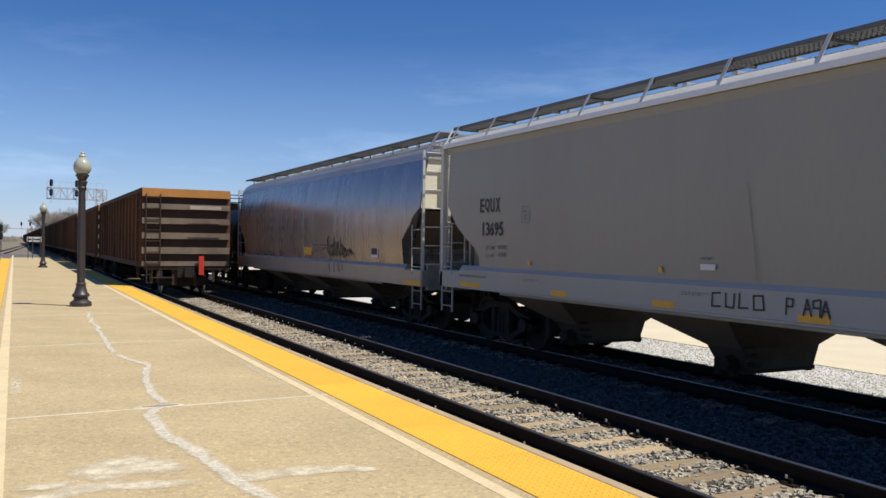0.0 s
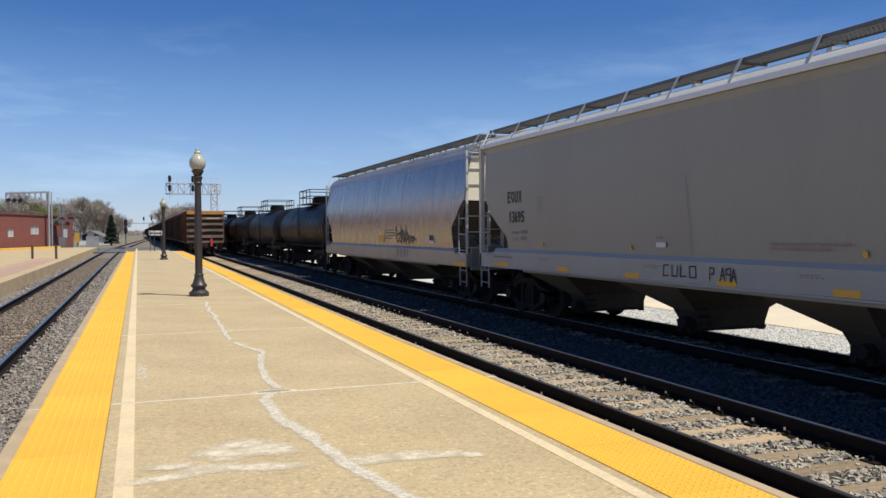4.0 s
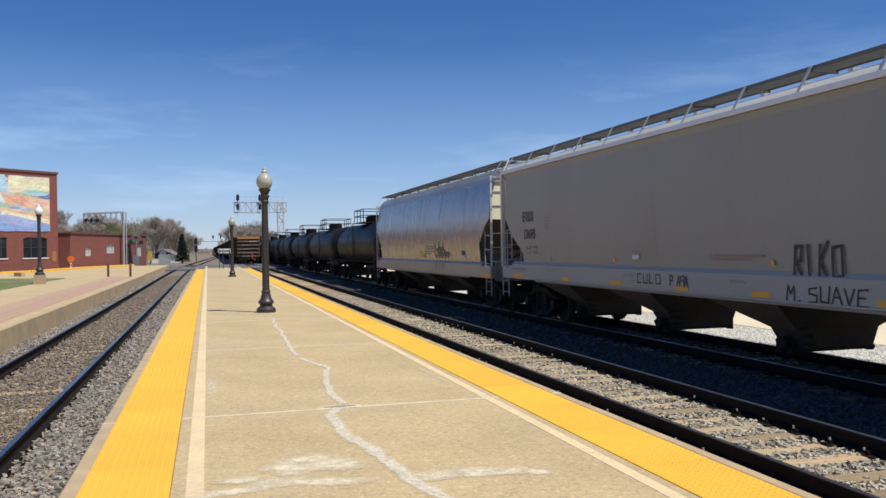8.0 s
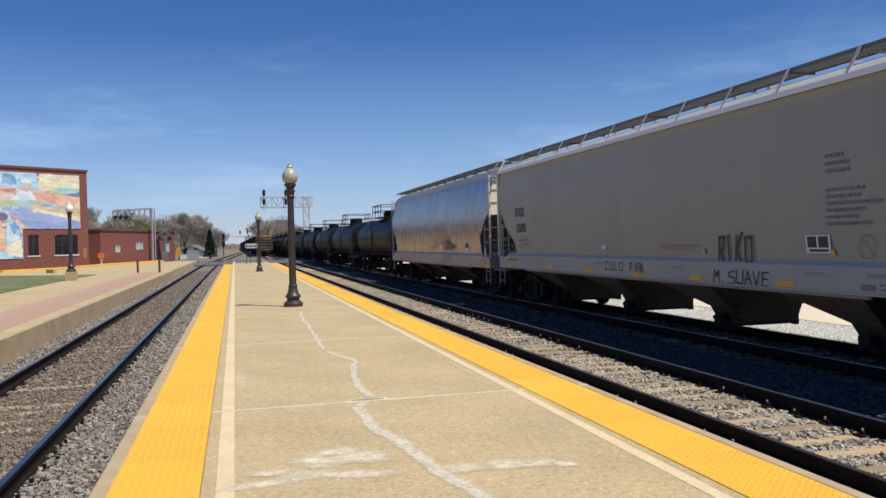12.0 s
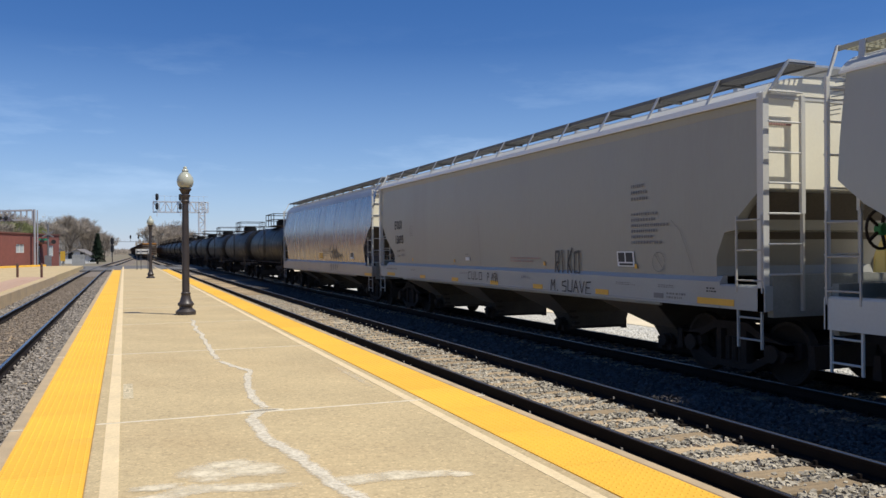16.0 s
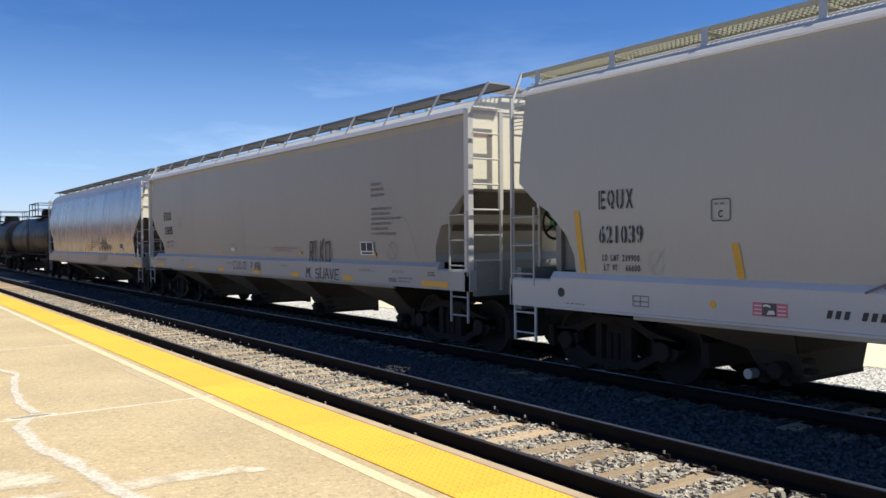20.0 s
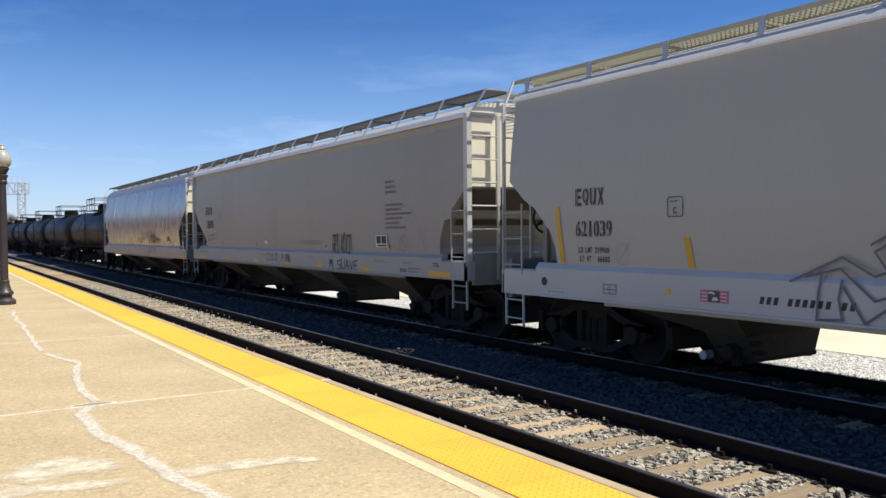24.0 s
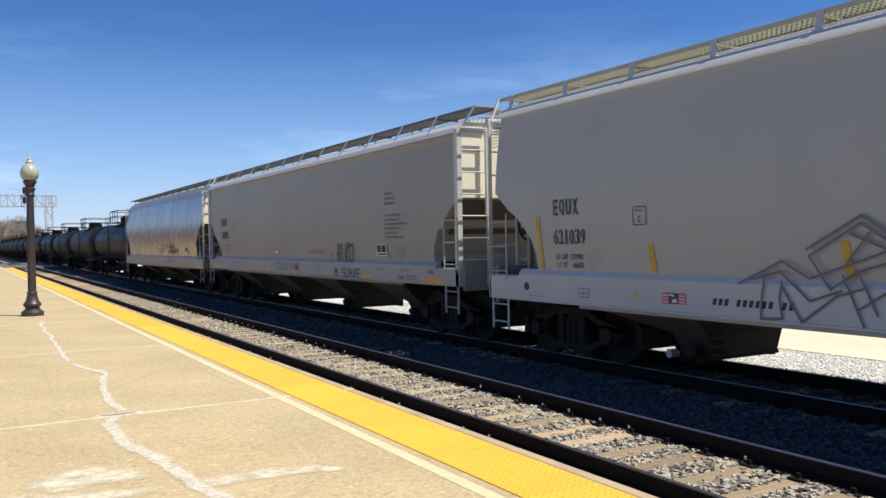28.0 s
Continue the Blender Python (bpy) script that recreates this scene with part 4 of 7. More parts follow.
def hopper(label, half, sill_top, sill_bot, side_paint, sill_paint, bays, trucks, bulge, cut_near, cut_far, spinners, bay_top=1.5, bay_low=0.78, lip=0.10, strut0=0.0, board=None, crown=0.85, tuck=0.03, end_paint=None, bay_z=0.30, cap_paint=None, foot=(1.505, 0.015), roof_paint=None, shell=None, strut=0.03):
    """A covered hopper car; its platform side is at -x, its near end at -y."""
    board, end_paint = board or BOARD_DARK, end_paint or END_LIT
    roof_paint = roof_paint or HOPPER_ROOF
    car = thing("covered_hopper_car", label, "rail car", "hopper cars of the slow train")

    def section(y, low):
        pts = []
        steps = 10
        for i in range(steps + 1):
            z = low + ((shell[0][1] - 0.02 if shell else EAVE) - low) * i / steps
            pts.append((-side_x(z, bulge, tuck), y, z))
        if shell:
            half_top = [(-x, y, z) for x, z in shell]
            return pts + half_top + [(0.0, y, shell[-1][1] + 0.005)] + [(-p[0], y, p[2]) for p in reversed(pts + half_top)]
        top = []
        for i in range(1, 8):
            u = math.pi * i / 8
            top.append((-1.49 * math.cos(u), y, EAVE + 0.18 * math.sin(u)))
        return pts + top + [(-p[0], y, p[2]) for p in reversed(pts)]

    near = [(-half + u, z) for u, z in cut_near] + [(-half + cut_near[-1][0] + 0.01, sill_top)]
    far = [(half - u, z) for u, z in cut_far] + [(half - cut_far[-1][0] - 0.01, sill_top)]
    rings = [section(y, z) for y, z in near]
    y0, y1 = near[-1][0], far[-1][0]
    rings += [section(y0 + (y1 - y0) * i / 12, sill_top) for i in range(1, 12)]
    rings += [section(y, z) for y, z in reversed(far)]
    b = B()
    loft(b, rings)
    part("body", b, side_paint, car, smooth=True)
    # lip along the eave, whitened to look sun-lit, then the curved roof
    if shell is None:
        prof = [(-1.50, EAVE - lip * 0.9), (-1.585, EAVE - lip), (-1.59, EAVE - lip + 0.02), (-1.50, EAVE + 0.02)]
        for i in range(1, 12):
            u = math.pi * i / 12
            prof.append((-1.48 * math.cos(u), EAVE + 0.02 + 0.27 * math.sin(u) ** crown))
        prof += [(-p[0], p[1]) for p in reversed(prof[:4])]
        b = B()
        prism(b, prof, -half + 0.1, half - 0.1)
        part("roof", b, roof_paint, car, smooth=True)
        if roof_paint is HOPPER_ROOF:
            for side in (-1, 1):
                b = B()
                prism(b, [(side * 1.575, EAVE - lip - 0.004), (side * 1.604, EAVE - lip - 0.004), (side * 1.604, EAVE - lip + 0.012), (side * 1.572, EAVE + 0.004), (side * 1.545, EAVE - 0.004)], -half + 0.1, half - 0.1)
                part("eave_lip", b, LIP_LIT, car, "thin lip along the eave, coloured white as a sunlit edge")
                b = B()
                low = EAVE - lip - 0.13
                prism(b, [(side * 1.50, low - 0.01), (side * (side_x(low, bulge, tuck) + 0.002), low), (side * (side_x(low, bulge, tuck) + 0.013), EAVE - lip - 0.006), (side * 1.50, EAVE - lip - 0.006)], -half + 0.12, half - 0.12)
                part("eave_flare", b, side_paint, car)
    elif roof_paint is not side_paint:
        # a thin bead where the rounded roof meets the side, whitened as a sunlit edge
        xe, ze = shell[0]
        for side in (-1, 1) if roof_paint is HOPPER_ROOF else ():
            b = B()
            prism(b, [(side * (xe - 0.03), ze - 0.02), (side * (xe + 0.022), ze - 0.02), (side * (xe + 0.022), ze + 0.014), (side * (xe - 0.03), ze + 0.03)], -half + 0.1, half - 0.1)
            part("eave_lip", b, LIP_LIT, car, "thin lip along the eave, coloured white as a sunlit edge")
        b = B()
        cap = [(x + 0.004, z + 0.008) for x, z in shell]
        ring = [(-x, z) for x, z in cap] + [(0.0, cap[-1][1] + 0.005)] + [(x, z) for x, z in reversed(cap)]
        prism(b, ring, -half + 0.1, half - 0.1)
        part("roof", b, roof_paint, car, smooth=True)
    b = B()
    box(b, -0.30, 0.30, -half + 0.8, half - 0.8, EAVE + 0.2, EAVE + 0.34)
    part("hatch_coaming", b, HOPPER_ROOF, car)
    span = (2 * half - 1.8) / 4
    for i in range(4):
        ya = -half + 0.9 + span * i
        b = B()
        prism(b, [(-0.36, EAVE + 0.34), (-0.36, EAVE + 0.38), (-0.2, EAVE + 0.43), (0.2, EAVE + 0.43), (0.36, EAVE + 0.38), (0.36, EAVE + 0.34)], ya + 0.04, ya + span - 0.04)
        part("hatch_cover", b, HOPPER_ROOF, car)
        for q in (0.25, 0.5, 0.75):
            b = B()
            box(b, -0.42, 0.42, ya + span * q - 0.05, ya + span * q + 0.05, EAVE + 0.30, EAVE + 0.46)
            part("hatch_clamp", b, GALV, car)
    # running boards of open grating on leaning struts
    z = EAVE + 0.41
    for side in (-1, 1):
        lo, hi = sorted((side * 0.80, side * 1.26))
        b = B()
        for x in (lo, hi - 0.025):
            box(b, x, x + 0.025, -half - 0.1, half + 0.1, z - 0.06, z)
        k = int((2 * half + 0.2) / 0.07)
        for i in range(k):
            y = -half - 0.1 + (2 * half + 0.2) * i / k
            box(b, lo + 0.025, hi - 0.025, y, y + 0.013, z - 0.045, z - 0.006)
        for i in range(1, 5):
            x = lo + (hi - lo) * i / 5
            box(b, x - 0.008, x + 0.008, -half - 0.1, half + 0.1, z - 0.03, z - 0.003)
        part("running_board", b, board, car, "open steel grating walkway")["kind"] = "stuff"
        y = strut0
        while y - 1.5 > -half + 0.2:
            y -= 1.5
        while y < half - 0.1:
            b = B()
            fx, fz = foot
            loft(b, [[(side * (fx + 0.015), y - strut, EAVE + fz - 0.015), (side * (fx + 0.015), y + strut, EAVE + fz - 0.015), (side * (fx - 0.015), y + strut, EAVE + fz + 0.015), (side * (fx - 0.015), y - strut, EAVE + fz + 0.015)],
                     [(side * 1.275, y - strut, z + 0.0), (side * 1.275, y + strut, z + 0.0), (side * 1.262, y + strut, z), (side * 1.262, y - strut, z)]])
            part("board_strut", b, GALV if strut > 0.01 else board, car)
            b = B()
            box(b, min(side * 0.8, side * 1.25), max(side * 0.8, side * 1.25), y - 0.02, y + 0.02, z - 0.095, z - 0.061)
            part("board_bracket", b, BOARD_DARK if strut < 0.04 else board, car)
            y += 1.5
    for e in (-1, 1):
        b = B()
        ya, yb = sorted((e * (half + 0.02), e * (half - 0.5)))
        for i in range(8):
            y = ya + (yb - ya) * i / 7
            box(b, -0.8, 0.8, y - 0.018, y + 0.018, z - 0.04, z - 0.006)
        for x in (-0.8, -0.4, 0.0, 0.4, 0.77):
            box(b, x, x + 0.03, ya, yb, z - 0.055, z)
        part("end_board", b, GALV, car, "open steel grating over the car end")["kind"] = "stuff"
        for x in (-1.26, 1.26):
            b = B()
            bar(b, (x * 1.2, e * (half + 0.0), EAVE - 0.02), (x, e * (half + 0.09), z + 0.0), 0.034)
            bar(b, (x, e * (half + 0.09), z + 0.0), (x * 0.62, e * (half + 0.09), z + 0.0), 0.034)
            part("grab_rail", b, GALV, car)
    # sills: an upright plate with a sloping ledge over it
    for side in (-1, 1):
        b = B()
        ledge = sill_top - 0.07
        prism(b, [(side * 1.46, sill_bot + 0.02), (side * 1.56, sill_bot), (side * 1.615, sill_bot), (side * 1.615, sill_bot + 0.03), (side * 1.60, sill_bot + 0.035), (side * 1.60, ledge), (side * 1.535, sill_top + 0.015), (side * 1.46, sill_top + 0.015)], -half + 0.9, half - 0.9)
        for e in (-1, 1):
            ya, yb = sorted((e * half, e * (half - 0.9)))
            prism(b, [(side * 1.46, sill_bot + 0.02), (side * 1.60, sill_bot + 0.0), (side * 1.60, ledge - 0.06), (side * 1.58, ledge - 0.03), (side * 1.46, ledge - 0.03)], ya, yb)
        part("side_sill", b, sill_paint, car)
        b = B()
        tube(b, (side * 1.53, -half + 2.4, sill_bot - 0.03), (side * 1.53, half - 2.4, sill_bot - 0.03), 0.028, 8)
        part("sill_pipe", b, sill_paint, car)
    # end platforms, posts, ladders and end gear
    for e, cut in ((-1, cut_near), (1, cut_far)):
        inner = cut[-1][0]
        ya, yb = sorted((e * (half - 0.103), e * (half - inner - 0.9)))
        # end platform in the same dark colour, as if in shade
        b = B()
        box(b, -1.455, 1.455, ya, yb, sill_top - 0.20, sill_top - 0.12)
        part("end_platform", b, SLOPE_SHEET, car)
        b = B()
        ya, yb = sorted((e * half, e * (half - 0.10)))
        box(b, -1.46, 1.46, ya, yb, sill_bot - 0.08, sill_top + 0.05)
        part("end_sill", b, END_SILL, car)
        for side in (-1, 1):
            b = B()
            ya, yb = sorted((e * (half - 0.02), e * (half - (0.06 if shell else 0.14))))
            inn = 1.545 if shell else 1.50
            prism(b, [(side * 1.60, ya), (side * 1.60, yb), (side * 1.575, yb), (side * 1.575, (ya + yb) / 2), (side * inn, (ya + yb) / 2), (side * inn, ya)], sill_bot, EAVE - 0.02, "z")
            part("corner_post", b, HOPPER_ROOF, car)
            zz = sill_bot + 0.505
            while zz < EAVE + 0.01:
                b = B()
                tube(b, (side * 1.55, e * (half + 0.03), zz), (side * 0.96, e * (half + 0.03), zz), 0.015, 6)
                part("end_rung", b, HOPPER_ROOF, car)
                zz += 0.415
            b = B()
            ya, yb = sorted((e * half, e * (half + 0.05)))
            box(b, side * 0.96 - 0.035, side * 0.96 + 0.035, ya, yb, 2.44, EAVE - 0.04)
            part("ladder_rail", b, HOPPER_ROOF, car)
            b = B()
            box(b, side * 0.96 - 0.018, side * 0.96 + 0.018, ya, yb, sill_bot, 2.44)
            part("ladder_stile", b, LADDER_GREY, car)
            ladder("side_ladder", car, side * 1.60, e * (half - 0.30), sill_top - 0.2, 2.42, "y", 0.50, 0.42, LADDER_GREY, r=0.013, rail=0.024)
            ladder("step_ladder", car, side * 1.57, e * (half - 0.32), sill_bot - 0.52, sill_bot + 0.02, "y", 0.46, 0.30, sill_paint, r=0.015)
        # end wall in the paler tone that stands for sunlight
        b = B()
        ya, yb = sorted((e * (half - cut[0][0] + 0.012), e * (half - cut[0][0] - 0.01)))
        edge = [(side_x(z, bulge, tuck) - 0.03, z) for z in (2.79, 3.05, 3.3, 3.6, 3.85, EAVE - 0.02)]
        prism(b, [(-x, z) for x, z in edge] + [(x, z) for x, z in reversed(edge)], ya, yb)
        if shell is None:
            ya, yb = sorted((e * (half - 0.097), e * (half - 0.092)))
            prism(b, [(1.46 * math.cos(math.pi * i / 10), EAVE - 0.02 + 0.29 * math.sin(math.pi * i / 10) ** crown) for i in range(11)], ya, yb)
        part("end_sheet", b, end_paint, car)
        # slope sheet below the end wall, its shade put into the dark colour
        b = B()
        t0 = cut[0][0]
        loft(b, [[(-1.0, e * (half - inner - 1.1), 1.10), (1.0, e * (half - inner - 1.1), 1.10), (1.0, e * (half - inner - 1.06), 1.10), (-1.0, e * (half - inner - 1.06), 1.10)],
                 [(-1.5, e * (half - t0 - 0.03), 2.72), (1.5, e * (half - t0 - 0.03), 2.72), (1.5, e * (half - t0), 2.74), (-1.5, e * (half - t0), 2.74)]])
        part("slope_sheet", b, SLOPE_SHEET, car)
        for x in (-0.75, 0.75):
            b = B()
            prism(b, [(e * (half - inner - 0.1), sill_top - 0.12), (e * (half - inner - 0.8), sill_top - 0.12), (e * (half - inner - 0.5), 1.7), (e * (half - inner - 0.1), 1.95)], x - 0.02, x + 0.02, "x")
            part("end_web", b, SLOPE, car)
        b = B()
        for q in range(9 if e > 0 else 0):
            bar(b, (-1.56, e * (half - 0.02 - 0.02 * q), EAVE - 0.5 + 0.055 * q), (-1.35, e * (half - 0.02 - 0.02 * q), EAVE - 0.46 + 0.055 * q), 0.014)
        if e > 0:
            part("corner_grating", b, GALV, car)
        coupler(car, e * half, e)
        b = B()
        ya, yb = sorted((e * (half - 0.12), e * (half - 0.42)))
        prism(b, [(ya, 0.62), (yb, 0.62), (yb, 0.30), (ya, 0.40)], -0.85, 0.85, "x")
        part("brake_rigging", b, UNDER, car)
        b = B()
        for k in range(13):
            u0, u1 = k / 12, (k + 1) / 12
            if k < 12:
                tube(b, (0.25 + 0.1 * u0, e * (half + 0.1 + 0.45 * u0), 0.75 - 0.35 * math.sin(u0 * 3.14)), (0.25 + 0.1 * u1, e * (half + 0.1 + 0.45 * u1), 0.75 - 0.35 * math.sin(u1 * 3.14)), 0.025, 6)
        part("air_hose", b, UNDER, car)
    b = B()
    tube(b, (-0.95, half - 0.85, 1.95), (-0.15, half - 0.85, 1.95), 0.21, 14)
    part("air_tank", b, END_SILL, car, smooth=True)
    b = B()
    box(b, -1.2, -0.95, half - 1.1, half - 0.6, 1.5, 2.15)
    part("brake_valve", b, END_SILL, car)
    b = B()
    for k in range(18):
        u0, u1 = k * math.tau / 18, (k + 1) * math.tau / 18
        tube(b, (-0.75 + 0.25 * math.cos(u0), half - 0.10, 2.2 + 0.25 * math.sin(u0)), (-0.75 + 0.25 * math.cos(u1), half - 0.10, 2.2 + 0.25 * math.sin(u1)), 0.02, 6)
    for k in range(5):
        bar(b, (-0.75, half - 0.10, 2.2), (-0.75 + 0.25 * math.cos(k * 1.2566), half - 0.10, 2.2 + 0.25 * math.sin(k * 1.2566)), 0.03)
    part("brake_wheel", b, UNDER, car, "dark iron brake wheel")
    b = B()
    tube(b, (-0.75, half - 0.16, 2.2), (-0.75, half - 0.06, 2.2), 0.08, 12)
    part("brake_hub", b, GREEN_WHEEL, car, "green hub")
    for x, y, z in ((-1.25, half - 0.75, 2.3), (-0.4, half - 0.35, 2.5), (0.5, half - 0.35, 2.5), (1.25, half - 0.75, 2.3)):
        b = B()
        box(b, x - 0.03, x + 0.03, y - 0.04, y + 0.04, sill_top - 0.12, z)
        part("end_hanger", b, END_SILL, car)
    b = B()
    tube(b, (-1.1, half - 0.95, 1.75), (0.9, half - 0.95, 1.75), 0.03, 8)
    part("brake_rod", b, LADDER_GREY, car)
    b = B()
    bar(b, (-1.0, half - 0.5, 1.45), (-0.6, half - 0.9, 2.1), 0.03)
    bar(b, (-0.6, half - 0.9, 2.1), (-0.2, half - 0.5, 1.5), 0.03)
    part("brake_pipe", b, GALV, car)
    # discharge bays under the sill: steep cross chutes over a gate as wide as the car
    for k, y in enumerate(bays):
        knee = bay_z + 0.30
        b = B()
        back = y - bay_low - 0.06
        lean = back - 0.36
        loft(b, [[(-1.47, lean - 0.04, sill_bot + 0.15), (1.47, lean - 0.04, sill_bot + 0.15), (1.47, y + bay_top, sill_bot + 0.15), (-1.47, y + bay_top, sill_bot + 0.15)],
                 [(-1.44, lean, sill_bot - 0.04), (1.44, lean, sill_bot - 0.04), (1.44, y + bay_top - 0.06, sill_bot - 0.04), (-1.44, y + bay_top - 0.06, sill_bot - 0.04)],
                 [(-0.78, back, knee), (0.78, back, knee), (0.78, y + bay_low + 0.12, knee), (-0.78, y + bay_low + 0.12, knee)],
                 [(-0.66, back, bay_z), (0.66, back, bay_z), (0.66, y + bay_low, bay_z), (-0.66, y + bay_low, bay_z)]])
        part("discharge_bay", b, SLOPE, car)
        # side sheets in the lit tone, over the chute in the shaded tone
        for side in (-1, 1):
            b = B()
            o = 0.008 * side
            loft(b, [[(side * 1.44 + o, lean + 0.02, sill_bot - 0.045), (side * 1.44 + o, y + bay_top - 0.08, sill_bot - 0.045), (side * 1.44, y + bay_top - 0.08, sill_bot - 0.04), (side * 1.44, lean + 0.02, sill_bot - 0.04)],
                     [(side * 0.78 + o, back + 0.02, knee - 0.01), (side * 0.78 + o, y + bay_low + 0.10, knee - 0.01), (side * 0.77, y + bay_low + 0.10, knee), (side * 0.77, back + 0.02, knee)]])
            part("bay_side", b, BAY_SIDE_LIT, car, "dusty side sheet of the bay, coloured paler as the lit face")
        b = B()
        box(b, -0.72, 0.72, y - bay_low - 0.04, y + bay_low + 0.04, bay_z - 0.06, bay_z - 0.002)
        for x in (-0.80, 0.70):
            box(b, x, x + 0.10, y - bay_low * 0.7, y - bay_low * 0.7 + 0.10, bay_z - 0.10, bay_z + 0.12)
            box(b, x, x + 0.10, y + bay_low * 0.4, y + bay_low * 0.4 + 0.10, bay_z - 0.10, bay_z + 0.12)
        part("outlet_gate", b, UNDER, car)
        for x, w, up, out in ((-0.74, 0.16, 0.30, 0.04), (-0.70, 0.14, 0.17, 0.08), (-0.68, 0.12, 0.05, 0.13)):
            b = B()
            box(b, x, x + w, back - out, back + 0.002, bay_z + up, bay_z + up + 0.055)
            part("gate_rack", b, UNDER, car)
        b = B()
        spin(b, [(0.05, 0.0), (0.10, 0.01), (0.105, 0.06), (0.07, 0.07), (0.07, 0.13), (0.11, 0.14), (0.11, 0.17), (0.04, 0.18)], 12, (-0.92, y - bay_low * 0.3, bay_z + 0.08), "x")
        part("gate_capstan", b, UNDER, car, smooth=True)
        b = B()
        tube(b, (-0.90, y + bay_low * 0.2, bay_z + 0.10), (-0.66, y + bay_low * 0.2, bay_z + 0.10), 0.035, 8)
        part("gate_shaft", b, UNDER, car)
        b = B()
        tube(b, (0.66, y + bay_low * 0.2, bay_z + 0.16), (0.95, y + bay_low * 0.2, bay_z + 0.16), 0.03, 8)
        part("gate_shaft", b, UNDER, car)
        if cap_paint and k == 0:
            b = B()
            tube(b, (-1.02, y + bay_low - 0.05, bay_z + 0.02), (-0.88, y + bay_low - 0.06, bay_z + 0.02), 0.062, 16)
            part("outlet_cap", b, cap_paint, car, "round white outlet cap", smooth=True)
    for e, y in ((1, max(trucks)), (-1, min(trucks))):
        b = B()
        ya, yb = sorted((e * half, y - e * 1.2))
        box(b, -0.16, 0.16, ya, yb, 0.76, 1.15)
        part("stub_sill", b, UNDER, car)
        truck(car, y, spinners)
    return car


def plate(name, car, y0, y1, z0, z1, material, label="", x=-1.606, lean=0.0):
    """A flat plate or painted patch on the platform side; lean shifts its foot along the car."""
    b = B()
    v = [(x, y0, z1), (x, y1, z1), (x, y1 + lean, z0), (x, y0 + lean, z0)]
    loft(b, [v, [(x + 0.006, p[1], p[2]) for p in v]])
    return part(name, b, material, car, label)


def strokes(name, car, lines, wide, material, label, x=-1.607, at=(0, 0), size=(1, 1)):
    """Sprayed or chalked lines on a car's side, each a chain of (along, up) points; along runs to the right as one reads it."""
    b = B()
    for k, chain in enumerate(lines):
        for i, ((u0, v0), (u1, v1)) in enumerate(zip(chain, chain[1:])):
            p = Vector((at[0] - u0 * size[0], at[1] + v0 * size[1]))
            q = Vector((at[0] - u1 * size[0], at[1] + v1 * size[1]))
            d = (q - p).normalized()
            n = Vector((-d.y, d.x)) * wide * 0.5
            p, q = p - d * wide * 0.3, q + d * wide * 0.3
            xx = x - 0.0005 * ((3 * k + i) % 9)
            b.faces.new([b.verts.new((xx, *c)) for c in (p + n, q + n, q - n, p - n)])
    ob = part(name, b, material, car, label)
    ob["kind"] = "stuff"
    return ob


def rows_of_print(name, car, y0, y1, z0, z1, lines, material, label, x=-1.607, seed=0):
    """Small print too fine to read: broken dark bars in rows."""
    r = random.Random(seed)
    b = B()
    step = (z1 - z0) / lines
    for i in range(lines):
        top = z1 - step * i
        y = y0
        end = y0 - (y0 - y1) * r.uniform(0.55, 1.0)
        while y > end + 0.03:
            w = min(r.uniform(0.02, 0.06), y - end)
            v = [(x, y, top - step * 0.5), (x, y - w, top - step * 0.5), (x, y - w, top), (x, y, top)]
            b.faces.new([b.verts.new(p) for p in v])
            y -= w + r.uniform(0.015, 0.035)
    ob = part(name, b, material, car, label)
    ob["kind"] = "stuff"
    return ob


def lettering(car, text, y, z, height, squeeze=0.8, material=None, x=-1.607, thick=0.001, label=""):
    return glyphs("lettering", text, height / 0.73, material or INK, car, on_side(y, z, x), label, squeeze, thick)


def stencil(car, text, y, z, pitch, wide, high, x, material=None, gap=None):
    """Bold stencilled characters, one part each, with the bridges that a stencil leaves."""
    for i, ch in enumerate(text):
        if ch == " ":
            continue
        o = glyphs("letter", ch, 1.0, material or INK, car, on_side(y - i * pitch, z, x), "", 1.0, 0.001 / max(wide, high))
        v = np.empty(len(o.data.vertices) * 3)
        o.data.vertices.foreach_get("co", v)
        v = v.reshape(-1, 3)
        lo, hi = v.min(0), v.max(0)
        w = wide * (0.34 if ch in "1I" else 1.0)
        v[:, 0] = (v[:, 0] - lo[0]) / (hi[0] - lo[0]) * w + (wide - w) / 2
        v[:, 1] = (v[:, 1] - lo[1]) / (hi[1] - lo[1]) * high
        v[:, 2] = (v[:, 2] - lo[2]) / (hi[2] - lo[2]) * 0.002
        o.data.vertices.foreach_set("co", v.ravel())
        o.data.update()
        if gap is not None and ch not in "X1":
            mid = y - i * pitch - wide * (0.31 if ch == "E" else 0.5)
            b = B()
            box(b, x - 0.0045, x - 0.0025, mid - 0.0055, mid + 0.0055, z - 0.005, z + high + 0.005)
            part("stencil_bridge", b, gap, car)


CHALK = shade("faint_chalk", (0.355, 0.36, 0.335), 0.6, vary=0.1, scale=5, fine=40, bump=0.0)
DRIP = shade("grey_drip", (0.19, 0.175, 0.16), 0.6, vary=0.2, scale=5, fine=40, bump=0.0)


